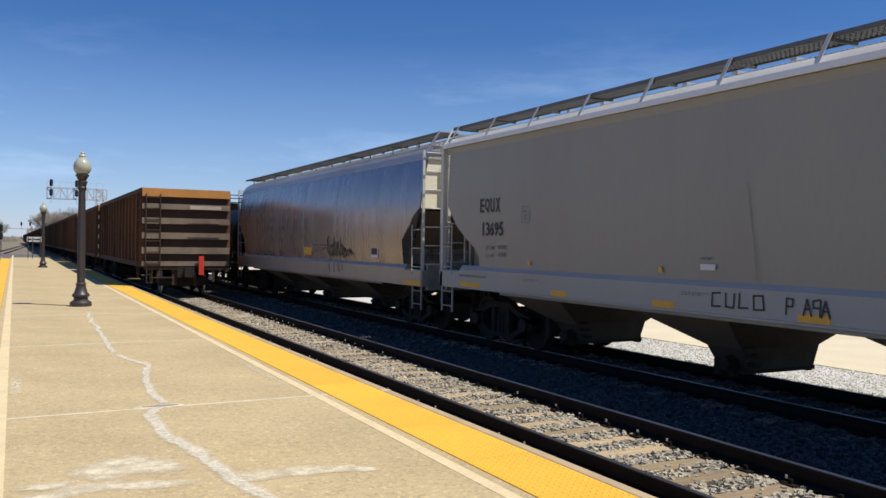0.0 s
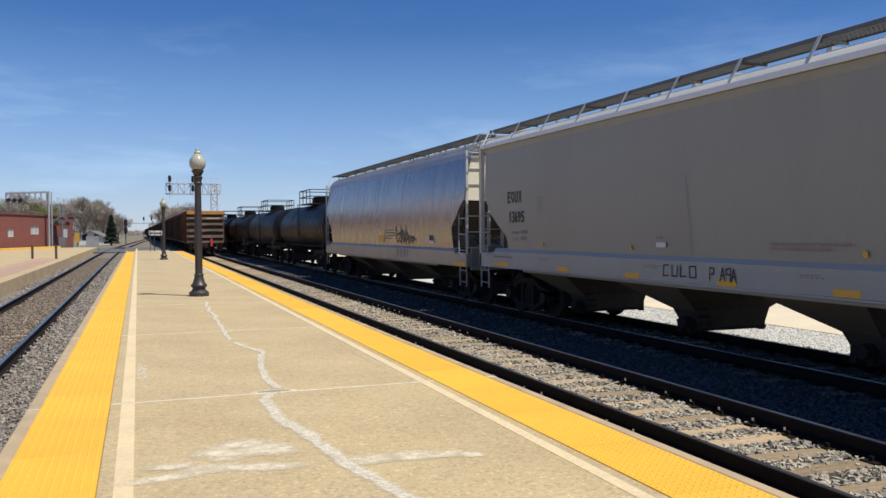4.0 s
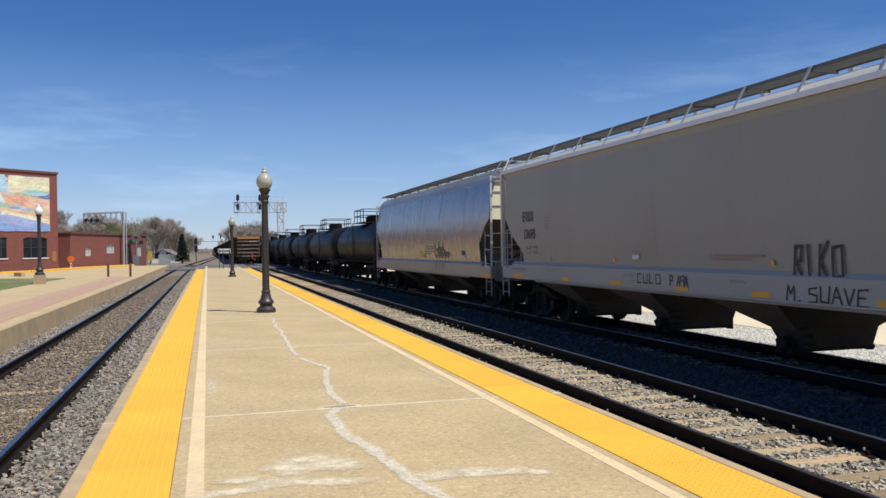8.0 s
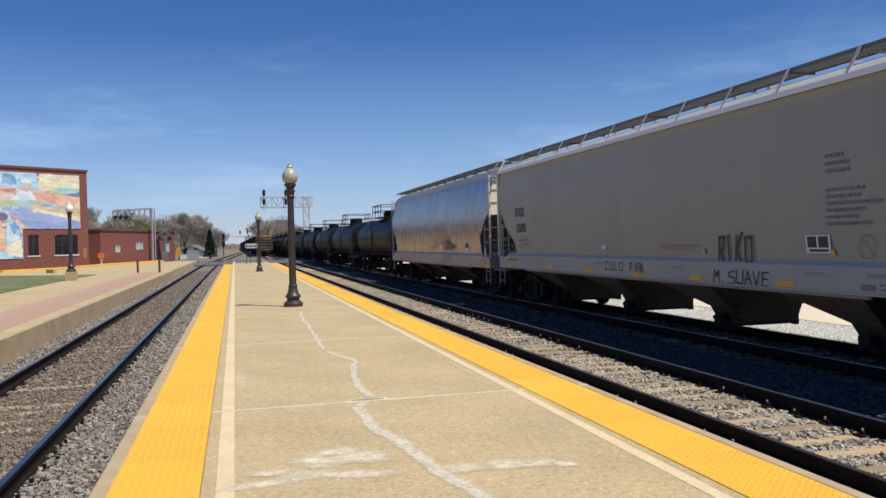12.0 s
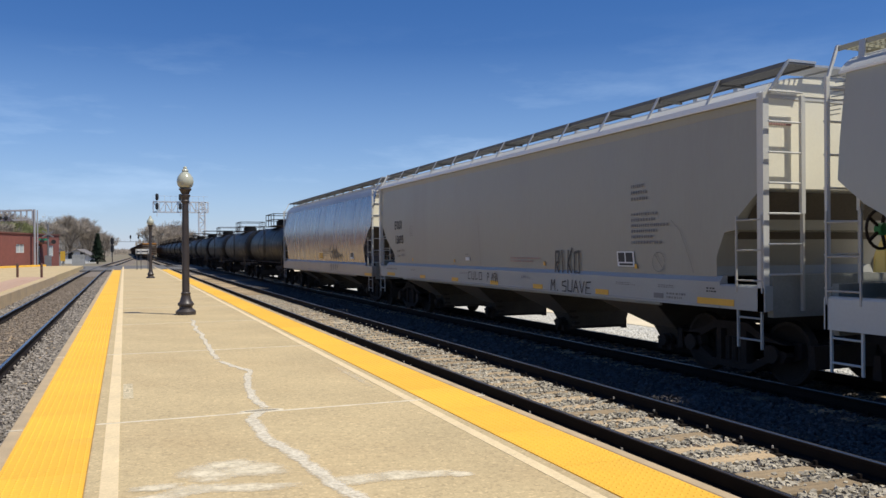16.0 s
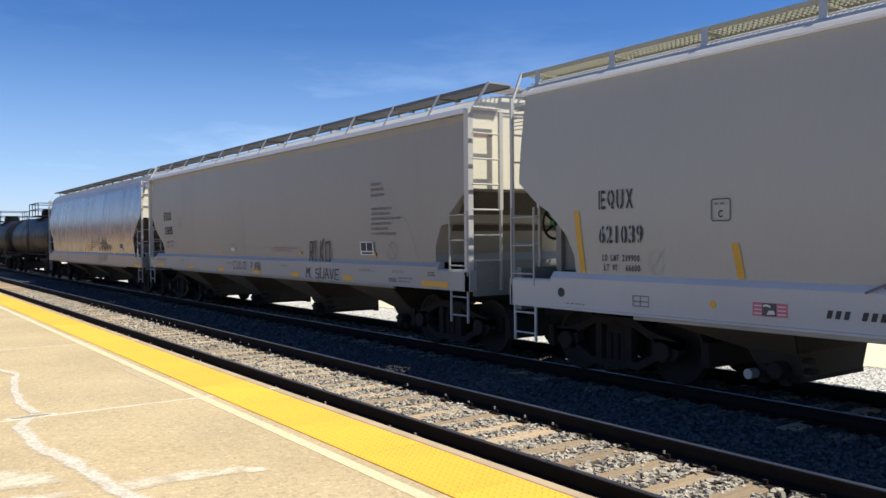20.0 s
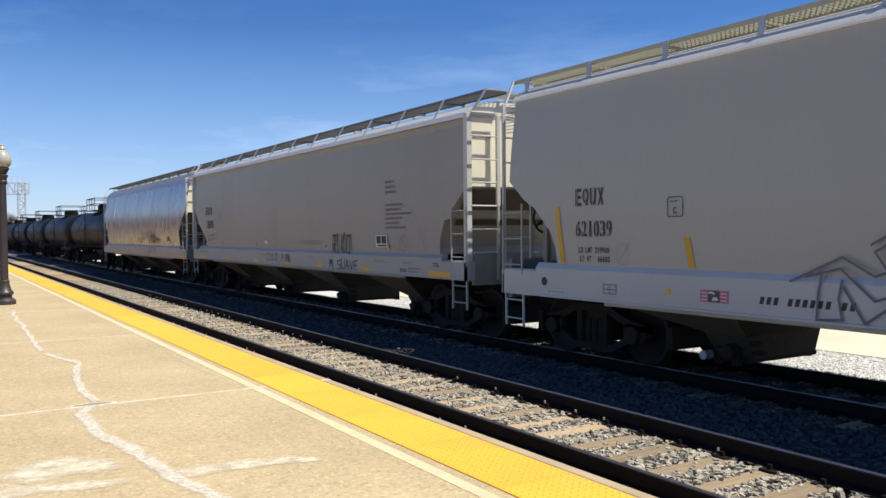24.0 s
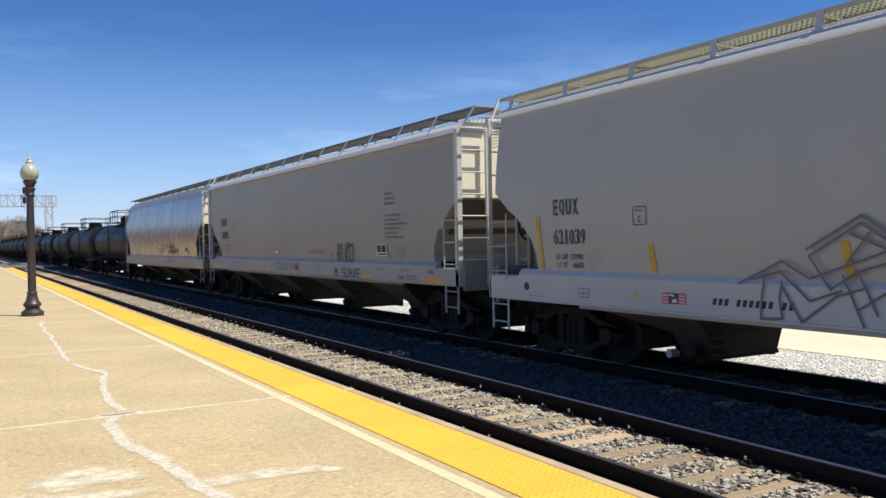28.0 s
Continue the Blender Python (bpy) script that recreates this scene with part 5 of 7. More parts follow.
SLOW = []      # (thing, y at the start)
SPINNERS = []
CUT_SMALL = [(0.12, 2.78), (0.13, 2.76), (0.54, 2.42), (0.60, 2.23), (0.84, 2.19), (1.00, 1.88), (1.06, 1.70), (1.02, 1.57)]
CUT_BIG = [(0.30, 2.80), (0.31, 2.78), (0.70, 2.36), (1.10, 2.10), (1.42, 1.92), (1.60, 1.76), (1.62, 1.60)]
CUT_CURVED = [(0.20, 2.80), (0.21, 2.78), (0.59, 2.48), (0.85, 2.34), (1.21, 1.99), (1.34, 1.72), (1.36, 1.50)]
CUT_ROUND = [(0.16, 2.83), (0.17, 2.81), (0.49, 2.62), (0.66, 2.44), (1.18, 2.03), (1.27, 1.75), (1.12, 1.53)]

# grey car
car_a = hopper("grey covered hopper car with graffiti along its sill", 8.99, 1.55, 1.10, HOPPER, HOPPER_SILL, [5.5, 1.77, -1.96, -5.7], (7.35, -7.70), 0.03, CUT_SMALL, CUT_BIG, SPINNERS, 1.30, 0.24, lip=0.085, strut0=1.3)
SLOW.append((car_a, 6.59))
FLAT = -side_x(2.5, 0.03) - 0.012
stencil(car_a, "EQUX", 7.32, 2.61, 0.195, 0.145, 0.27, FLAT)
stencil(car_a, "13695", 7.26, 2.16, 0.165, 0.13, 0.26, FLAT)
stencil(car_a, "LD LMT", 7.08, 1.89, 0.056, 0.04, 0.075, FLAT, FADED)
stencil(car_a, "LT WT", 7.06, 1.74, 0.056, 0.04, 0.075, FLAT, FADED)
rows_of_print("stencil_print", car_a, 6.62, 6.17, 1.70, 1.98, 2, FADED, "faded stencil print", x=FLAT, seed=1)
strokes("test_panel", car_a, [[(0, 0), (0.24, 0), (0.24, 0.29), (0, 0.29), (0, 0)]], 0.012, FADED, "small stencilled frame", x=FLAT, at=(5.83, 2.39))
lettering(car_a, "C", 5.75, 2.44, 0.10, 0.8, FADED, x=FLAT)
rows_of_print("stencil_print", car_a, 5.77, 5.61, 2.56, 2.61, 1, FADED, "", x=FLAT, seed=2)
rows_of_print("stencil_print", car_a, -5.83, -6.42, 2.73, 3.05, 3, FADED, "three rows of stencil print", x=FLAT, seed=3)
rows_of_print("stencil_print", car_a, -5.83, -6.97, 2.00, 2.57, 6, FADED, "rows of stencil print", x=FLAT, seed=4)
plate("label", car_a, -5.39, -5.90, 1.66, 1.92, LABEL_WHITE, "white label with dark blocks", x=FLAT, lean=-0.03)
plate("label_block", car_a, -5.43, -5.62, 1.74, 1.90, INK, x=FLAT - 0.004, lean=-0.02)
plate("label_block", car_a, -5.66, -5.86, 1.74, 1.90, INK, x=FLAT - 0.004, lean=-0.02)
plate("label_block", car_a, -5.48, -5.88, 1.68, 1.715, INK, x=FLAT - 0.004)
strokes("chalk_ring", car_a, [[(0.17 + 0.16 * math.cos(k * 0.5), 0.17 + 0.16 * math.sin(k * 0.5)) for k in range(13)], [(0.06, 0.3), (0.3, 0.05)]], 0.010, DRIP, "faint chalk ring", x=FLAT, at=(-6.43, 1.58))
rows_of_print("red_print", car_a, -1.13, -2.87, 1.66, 1.79, 2, REDINK, "two rows of faded red print", x=FLAT, seed=5)
rows_of_print("stencil_print", car_a, 1.48, 1.24, 1.80, 1.86, 1, FADED, "", x=FLAT, seed=6)
plate("small_label", car_a, 1.48, 1.22, 1.69, 1.77, LABEL_WHITE, "small white label", x=FLAT)
for y in (5.59, 2.25, -2.70, -5.95):
    plate("small_label", car_a, y + 0.035, y - 0.035, 1.63, 1.71, REFLECT, "small yellow label", x=FLAT, lean=-0.02)
for y0, y1 in ((8.05, 7.25), (4.86, 4.42), (2.37, 1.93), (-0.08, -0.51), (-2.25, -2.67), (-4.72, -5.15), (-7.59, -8.39)):
    plate("reflector", car_a, y0, y1, 1.14, 1.235, REFLECT, "amber reflector strip")
for k, (y0, y1) in enumerate(((1.8, 1.18), (5.69, 5.07), (-5.4, -6.0), (-1.71, -2.25), (-6.62, -7.26))):
    rows_of_print("sill_print", car_a, y0, y1, 1.33, 1.39, 2, FADED, "", seed=10 + k)
plate("sill_plate", car_a, -6.50, -6.75, 1.17, 1.25, FADED)
rows_of_print("sill_print", car_a, -6.84, -7.40, 1.15, 1.27, 2, FADED, "", seed=20)
rows_of_print("sill_print", car_a, -7.80, -8.09, 1.30, 1.39, 2, INK, "", seed=21)
rows_of_print("sill_print", car_a, 8.1, 7.0, 1.30, 1.38, 1, FADED, "", seed=22)
# sprayed capitals as chains of strokes in a unit box
GLYPH = {"R": [[(0, 0), (0.1, 1), (0.75, 1), (0.65, 0.5), (0.15, 0.5), (0.8, 0)]], "I": [[(0.3, 0), (0.1, 1.05)]], "K": [[(0, 0), (0.1, 1)], [(0.8, 1.1), (0.05, 0.45), (0.7, 0)]],
         "O": [[(0.05, 0), (0, 0.95), (0.85, 1.0), (0.95, 0.05), (0.05, 0)]], "M": [[(0, 0), (0.15, 1), (0.45, 0.45), (0.8, 1), (0.85, 0)]], "S": [[(0.85, 0.95), (0.1, 0.85), (0.1, 0.55), (0.85, 0.45), (0.8, 0.05), (0, 0)]],
         "U": [[(0.05, 1), (0.05, 0.05), (0.8, 0), (0.9, 1)]], "A": [[(0, 0), (0.4, 1), (0.9, 0)], [(0.15, 0.4), (0.75, 0.4)]], "V": [[(0, 1), (0.4, 0), (0.85, 1)]], "E": [[(0.9, 1), (0.1, 0.95), (0, 0), (0.9, 0)], [(0.05, 0.5), (0.7, 0.5)]],
         "C": [[(0.85, 1), (0.05, 0.95), (0, 0), (0.85, 0.05)]], "L": [[(0.05, 1), (0, 0), (0.85, 0.05)]], "P": [[(0, 0), (0.05, 1), (0.8, 0.95), (0.75, 0.5), (0.05, 0.5)]], "G": [[(0.9, 0.9), (0.8, 1), (0.05, 0.9), (0.1, 0.5), (0.9, 0.5), (0.85, 0), (0.9, 0.9)]], ".": [[(0.2, 0), (0.3, 0.05)]], " ": []}


def spray(car, word, y, z, wide, high, pitch, line, x, material=None, wobble=0.0):
    r = random.Random(len(word) * 7)
    chains = []
    for i, ch in enumerate(word):
        dz = r.uniform(-wobble, wobble)
        chains += [[(i * pitch + u * wide, v * high + dz) for u, v in c] for c in GLYPH[ch]]
    strokes("graffiti", car, chains, line, material or SPRAY, "black sprayed graffiti", x=x, at=(y, z))


strokes("drip_stain", car_a, [[(-0.70, 2.80), (-0.65, 2.41), (-0.59, 2.02), (-0.53, 1.60)], [(6.93, 2.42), (7.15, 2.25), (7.28, 2.01), (7.43, 1.72), (7.48, 1.60)]], 0.008, DRIP, "thin grey drip stain", x=FLAT)
spray(car_a, "RIKO", -3.18, 1.50, 0.20, 0.43, 0.25, 0.047, FLAT - 0.002, wobble=0.02)
spray(car_a, "M.SUAVE", -3.04, 1.14, 0.20, 0.22, 0.225, 0.026, -1.610, wobble=0.01)
spray(car_a, "CULO", 1.24, 1.235, 0.17, 0.18, 0.225, 0.023, -1.610, wobble=0.008)
spray(car_a, "P AGA", 0.08, 1.215, 0.12, 0.19, 0.12, 0.022, -1.612, wobble=0.01)

b = B()
for k in range(9):
    box(b, -1.42 + 0.045 * k, -1.39 + 0.045 * k, -8.8965, -8.882, 3.66, 3.70)
part("red_print", b, REDINK, car_a, "row of faded red print")["kind"] = "stuff"

# light car with the curved side
car_b = hopper("light grey covered hopper car with ochre stripes over a white sill", 9.0, 1.47, 0.96, HOPPER_PALE, SILL_PALE, [5.1, 0.75, -3.65], (7.4, -7.0), 0.06, CUT_CURVED, CUT_CURVED, SPINNERS, 1.30, 0.25, 0.045, 7.2, BOARD_PALE, 0.75, tuck=0.12, cap_paint=GALV, foot=(1.285, 0.15), strut=0.045,
               shell=[(1.428, 4.125), (1.40, 4.175), (1.33, 4.245), (1.20, 4.325), (1.0, 4.39), (0.70, 4.44), (0.35, 4.46)])
SLOW.append((car_b, -12.4))


def bx(z):
    return -side_x(z, 0.06, 0.12) - 0.008


stencil(car_b, "EQUX", 7.16, 2.34, 0.158, 0.118, 0.25, bx(2.45) - 0.004, gap=HOPPER_PALE)
stencil(car_b, "621039", 7.16, 1.89, 0.129, 0.10, 0.23, bx(2.0) - 0.006, gap=HOPPER_PALE)
stencil(car_b, "LD LMT 219900", 7.12, 1.655, 0.050, 0.038, 0.085, bx(1.7) - 0.004, INK_WORN)
stencil(car_b, "LT WT", 7.10, 1.525, 0.050, 0.038, 0.085, bx(1.57) - 0.004, INK_WORN)
stencil(car_b, "66600", 6.72, 1.525, 0.050, 0.038, 0.085, bx(1.57) - 0.004, INK_WORN)
strokes("test_panel", car_b, [[(0.02, 0), (0.23, 0), (0.25, 0.02), (0.25, 0.23), (0.23, 0.25), (0.02, 0.25), (0, 0.23), (0, 0.02), (0.02, 0)]], 0.013, INK_WORN, "small stencilled frame", x=bx(2.3) - 0.004, at=(5.38, 2.15))
lettering(car_b, "C", 5.29, 2.19, 0.085, 0.75, INK_WORN, x=bx(2.25) - 0.006)
rows_of_print("stencil_print", car_b, 5.34, 5.18, 2.31, 2.36, 1, FADED, "", x=bx(2.3) - 0.006, seed=35)
for y0, z1, lean in ((7.63, 2.34, -0.09), (5.13, 1.89, -0.07), (2.28, 1.90, -0.07)):
    for i in range(5):
        za = 1.49 + (z1 - 1.49) * i / 5
        zb = 1.49 + (z1 - 1.49) * (i + 1) / 5
        la, lb = lean * (1 - i / 5), lean * (1 - (i + 1) / 5)
        b = B()
        xa, xb = bx(za) - 0.002, bx(zb) - 0.002
        b.faces.new([b.verts.new(p) for p in ((xa, y0 + la, za), (xa, y0 - 0.10 + la, za), (xb, y0 - 0.10 + lb, zb), (xb, y0 + lb, zb))])
        part("ochre_stripe", b, STRIPE, car_b)
strokes("chalk_ring", car_b, [[(0.13 + 0.12 * math.cos(k * 0.5), 0.13 + 0.15 * math.sin(k * 0.5)) for k in range(13)], [(0.04, 0.02), (0.28, 0.32)]], 0.008, CHALK, "faint chalk ring", x=bx(1.7) - 0.004, at=(6.35, 1.52))
b = B()
tube(b, (-1.600, 7.88, 1.20), (-1.606, 7.88, 1.20), 0.066, 18)
part("sill_hole", b, INK, car_b, "dark oval hole")
rows_of_print("sill_print", car_b, 7.78, 7.25, 1.03, 1.06, 1, FADED, "", seed=36)
strokes("sill_mark", car_b, [[(0, 0), (0.25, 0), (0.25, 0.13), (0, 0.13), (0, 0)], [(0.12, 0), (0.12, 0.13)], [(0, 0.06), (0.25, 0.06)]], 0.014, FADED, "small stencilled grid", at=(6.56, 1.09))
b = B()
tube(b, (-1.600, 5.36, 1.18), (-1.607, 5.36, 1.18), 0.044, 18)
part("small_label", b, REFLECT, car_b, "small round yellow label")
plate("pink_label", car_b, 4.84, 4.42, 1.09, 1.24, PINK_LABEL, "pink label with a dark middle")
plate("pink_label_middle", car_b, 4.72, 4.55, 1.095, 1.235, INK_WORN, x=-1.610)
strokes("label_mark", car_b, [[(0.02, 0.112), (0.06, 0.118), (0.10, 0.104)], [(0.07, 0.028), (0.15, 0.034)], [(0.085, 0.05), (0.14, 0.054)]], 0.022, LABEL_WHITE, "pale mark", x=-1.614, at=(4.72, 1.095))
for k in range(3):
    for y in (4.82, 4.53):
        plate("label_line", car_b, y, y - 0.09, 1.115 + 0.042 * k, 1.125 + 0.042 * k, LABEL_WHITE, x=-1.610)
for k in range(13):
    if k in (3, 10):
        continue
    y = 3.97 - 0.091 * k
    plate("maker_mark", car_b, y, y - 0.05, 1.12, 1.205, INK, "bold dark italic block" if k == 0 else "", lean=0.022)
ZIG = [[(3.58, 1.40), (2.97, 1.68), (2.62, 1.49), (1.6, 1.84)], [(3.39, 1.46), (2.99, 1.56), (2.62, 1.24), (2.24, 1.37)], [(3.20, 1.49), (3.24, 1.30), (3.26, 1.0), (2.97, 1.02)], [(2.97, 1.44), (3.01, 1.24), (2.97, 1.02)],
       [(2.96, 1.37), (2.72, 1.0), (2.30, 1.31), (1.99, 1.40)], [(2.66, 1.81), (2.01, 2.17), (1.5, 1.84)], [(2.62, 1.74), (2.37, 1.38), (2.05, 1.58), (1.5, 1.74)], [(2.62, 1.74), (2.02, 2.09), (1.5, 1.76)], [(2.14, 1.98), (1.6, 1.76)], [(1.92, 1.99), (2.17, 1.67)],
       [(2.22, 1.54), (2.14, 1.35), (1.99, 1.0)], [(2.05, 1.59), (1.84, 1.13)], [(2.05, 1.18), (1.5, 1.52)]]
strokes("graffiti", car_b, [[(-y, z) for y, z in c] for c in ZIG], 0.027, SPRAY_GREY, "grey zigzag graffiti", x=-1.622)

# polished car
car_c = hopper("polished silver covered hopper car with a mirror-like side", 8.55, 1.5, 1.03, SILVER, SILVER_DULL, [4.0, 0.0, -4.0], (6.9, -7.1), 0.10, CUT_ROUND, CUT_ROUND, SPINNERS, 1.4, 0.3, 0.02, tuck=0.16, foot=(1.20, 0.17), roof_paint=SILVER_ROOF, strut=0.008,
               shell=[(1.433, 3.90), (1.38, 4.05), (1.30, 4.17), (1.18, 4.27), (1.0, 4.35), (0.75, 4.41), (0.40, 4.445)])
SLOW.append((car_c, 24.95))


def cx(z):
    return -side_x(z, 0.10, 0.16) - 0.010


for k in range(5):
    y = -5.9 + 2.95 * k
    b = B()
    zs = [1.56 + (EAVE - 0.25 - 1.56) * q / 8 for q in range(9)]
    loft(b, [[(cx(z) + 0.012, y - 0.022, z), (cx(z) + 0.004, y - 0.008, z), (cx(z) + 0.004, y + 0.008, z), (cx(z) + 0.012, y + 0.022, z)] for z in zs])
    part("panel_seam", b, SILVER, car_c)
rows_of_print("stencil_print", car_c, -0.87, -2.2, 1.67, 2.13, 5, FADED, "rows of stencil print", x=cx(1.9), seed=41)
plate("label", car_c, -0.09, -0.80, 1.61, 1.84, REFLECT, "amber label", x=cx(1.75))
plate("label", car_c, -5.52, -5.97, 1.63, 1.88, LABEL_WHITE, "white label with dark blocks", x=cx(1.75))
plate("label_block", car_c, -5.56, -5.93, 1.70, 1.86, INK, x=cx(1.75) - 0.004)
plate("reflector", car_c, -7.55, -8.45, 1.05, 1.15, REFLECT, "amber reflector strip")
SCRAWL = [[(0.42, 0.92), (0.22, 1.0), (0.04, 0.7), (0.06, 0.35), (0.25, 0.22), (0.42, 0.4), (0.40, 0.55), (0.25, 0.5)], [(0.55, 1.05), (0.50, 0.5), (0.58, 0.2), (0.72, 0.5), (0.62, 0.62)], [(0.80, 0.62), (0.76, 0.25), (0.92, 0.35)], [(0.96, 0.85), (1.0, 0.2), (1.16, 0.42), (1.04, 0.55)], [(1.22, 0.45), (1.30, 0.2), (1.48, 0.42), (1.72, 0.30)]]
strokes("graffiti", car_c, SCRAWL, 0.075, SPRAY, "black sprayed graffiti", x=cx(2.0), at=(-2.25, 1.40), size=(1.15, 0.95))
strokes("graffiti", car_c, [[(0.15, 0.24), (0.22, 0.0)], [(0.55, 0.25), (0.60, 0.02)], [(0.9, 0.25), (0.98, 0.05)], [(1.2, 0.25), (1.25, 0.10)]], 0.05, SPRAY, "black sprayed graffiti", at=(-2.3, 1.14))


def tank_car(label, paint, half=7.4):
    car = thing("tank_car", label, "rail car", "tank cars of the slow train")
    r, zc = 1.3, 2.2
    b = B()
    prof = [(0.05, -half + 0.25), (0.60, -half + 0.32), (1.04, -half + 0.5), (1.23, -half + 0.75), (r, -half + 1.0), (r, -2.6), (r + 0.012, -2.59), (r + 0.012, -2.5), (r, -2.49), (r, 2.49), (r + 0.012, 2.5), (r + 0.012, 2.59), (r, 2.6), (r, half - 1.0), (1.23, half - 0.75), (1.04, half - 0.5), (0.60, half - 0.32), (0.05, half - 0.25)]
    spin(b, prof, 32, (0, 0, zc), "y")
    part("tank", b, paint, car, smooth=True)
    for y in (-half + 1.1, half - 1.1):
        b = B()
        spin(b, [(r + 0.02, -0.06), (r + 0.03, -0.05), (r + 0.03, 0.05), (r + 0.02, 0.06)], 32, (0, y, zc), "y")
        part("tank_band", b, paint, car)
    b = B()
    tube(b, (0, 0, zc + r - 0.1), (0, 0, zc + r + 0.32), 0.52, 20)
    tube(b, (0, 0, zc + r + 0.32), (0, 0, zc + r + 0.42), 0.45, 20)
    part("valve_housing", b, paint, car, smooth=True)
    b = B()
    box(b, -0.95, 0.95, -1.5, 1.5, zc + r - 0.02, zc + r + 0.03)
    part("top_platform", b, UNDER, car)
    for x in (-0.95, 0.95):
        for y in (-1.5, -0.5, 0.5, 1.5):
            b = B()
            bar(b, (x, y, zc + r), (x, y, zc + r + 0.76), 0.04)
            part("rail_post", b, UNDER, car)
    for z in (0.4, 0.76):
        b = B()
        for p, q in (((-0.95, -1.5), (0.95, -1.5)), ((0.95, -1.5), (0.95, 1.5)), ((0.95, 1.5), (-0.95, 1.5)), ((-0.95, 1.5), (-0.95, -1.5))):
            bar(b, (*p, zc + r + z), (*q, zc + r + z), 0.045)
        part("handrail", b, UNDER, car)
    for side in (-1, 1):
        ladder("side_ladder", car, side * 1.30, 0.0, 0.9, zc + r, "y", 0.5, 0.4, UNDER)
        b = B()
        bar(b, (side * 1.5, -half, 1.28), (side * 1.5, half, 1.28), 0.05)
        for i in range(7):
            y = -half + 2 * half * i / 6
            bar(b, (side * 1.5, y, 1.28), (side * 1.42, y, 1.0), 0.035)
        part("side_rail", b, UNDER, car)
    for e in (-1, 1):
        b = B()
        y0, y1 = sorted((e * half, e * (half - 2.2)))
        box(b, -1.48, 1.48, y0, y1, 0.92, 1.08)
        box(b, -0.7, 0.7, min(e * (half - 0.6), e * (half - 2.0)), max(e * (half - 0.6), e * (half - 2.0)), 1.08, 1.5)
        part("stub_sill", b, UNDER, car)
        coupler(car, e * half, e)
        truck(car, e * (half - 1.9))
        ladder("end_ladder", car, -1.45, e * (half - 0.3), 0.45, 1.6, "y", 0.45, 0.33, UNDER)
    q = random.Random(half * 10 + len(label))
    for y in (-6.1, -5.6, -4.9, -4.1, -3.0, -1.7, 0.9, 1.9, 3.4, 4.4, 5.2):
        a = q.uniform(2.9, 3.4)
        b = B()
        w, h = q.uniform(0.04, 0.16), q.uniform(0.10, 0.34)
        for k in (0, 1):
            d0, d1 = a + h * k / 2, a + h * (k + 1) / 2
            b.faces.new([b.verts.new((math.cos(d) * (r + 0.016), u, zc + math.sin(d) * (r + 0.016))) for d, u in ((d0, y), (d0, y + w), (d1, y + w), (d1, y))])
        part("stencil_mark", b, RIB, car, "short pale streak on the tank side")
    b = B()
    box(b, -0.4, 0.4, -0.5, 0.5, 0.65, 1.15)
    part("bottom_outlet", b, UNDER, car)
    return car


tank_a = tank_car("soot-black tank car with a railed top platform", TANK)
tank_b = tank_car("dark grey tank car with a railed top platform", TANK_GREY)
SLOW.append((tank_a, 41.9))
SLOW.append((tank_b, 57.4))
for i in range(2, 13):
    src = tank_b if i in (2, 4, 5, 9) else tank_a
    SLOW.append((copy_thing(src, pose(0, 0, 0)), 41.9 + 15.5 * i))


def gondola(label, half=8.0):
    """A high-sided ribbed gondola car."""
    car = thing("gondola_car", label, "rail car", "gondola cars of the departing train")
    z0, z1, w = 1.12, 3.84, 1.5
    for side in (-1, 1):
        b = B()
        box(b, side * w - 0.02, side * w + 0.02, -half, half, z0, z1)
        part("side_sheet", b, RUST, car)
        b = B()
        box(b, side * (w + 0.05) - 0.07, side * (w + 0.05) + 0.07, -half, half, z1 - 0.1, z1 + 0.06)
        part("top_chord", b, RUST_DARK, car)
        b = B()
        box(b, side * (w + 0.04) - 0.06, side * (w + 0.04) + 0.06, -half, half, z0 - 0.12, z0 + 0.08)
        part("side_sill", b, RUST_DARK, car)
        for i in range(15):
            y = -half + 0.06 + (2 * half - 0.12) * i / 14
            b = B()
            x = side * (w + 0.07)
            box(b, x - 0.06, x + 0.06, y - 0.07, y + 0.07, z0 + 0.081, z1 - 0.101)
            part("side_post", b, RUST, car)
    for e in (-1, 1):
        b = B()
        y = e * half
        box(b, -w + 0.02, w - 0.02, y - 0.02, y + 0.02, z0, z1)
        part("end_sheet", b, RUST_DARK, car)
        for k, (za, zb) in enumerate(((3.60, 3.90), (3.14, 3.34), (2.60, 2.82), (2.05, 2.28), (1.50, 1.74), (1.05, 1.22))):
            b = B()
            ya, yb = sorted((y + e * 0.022, y + e * 0.14))
            box(b, -w - 0.08, w + 0.08, ya, yb, za, zb)
            part("end_rib", b, ORANGE_RIB if k == 0 else RIB, car, "sun-lit orange top rib" if k == 0 else "")
        ladder("end_ladder", car, -1.2, y + e * 0.17, 1.0, 3.7, "x", 0.5, 0.4, RUST_DARK)
        ladder("side_ladder", car, -w - 0.15, y - e * 0.35, 0.6, 3.7, "y", 0.45, 0.4, RUST_DARK)
        coupler(car, y, e)
        truck(car, e * (half - 1.75))
    b = B()
    box(b, -w, w, -half, half, z0 - 0.05, z0 + 0.02)
    box(b, -0.2, 0.2, -half, half, 0.75, z0 - 0.05)
    part("floor", b, UNDER, car)
    b = B()
    box(b, -w + 0.05, w - 0.05, -half + 0.1, half - 0.1, 2.0, 3.0)
    part("load", b, RUST_DARK, car, "dark load inside")
    return car


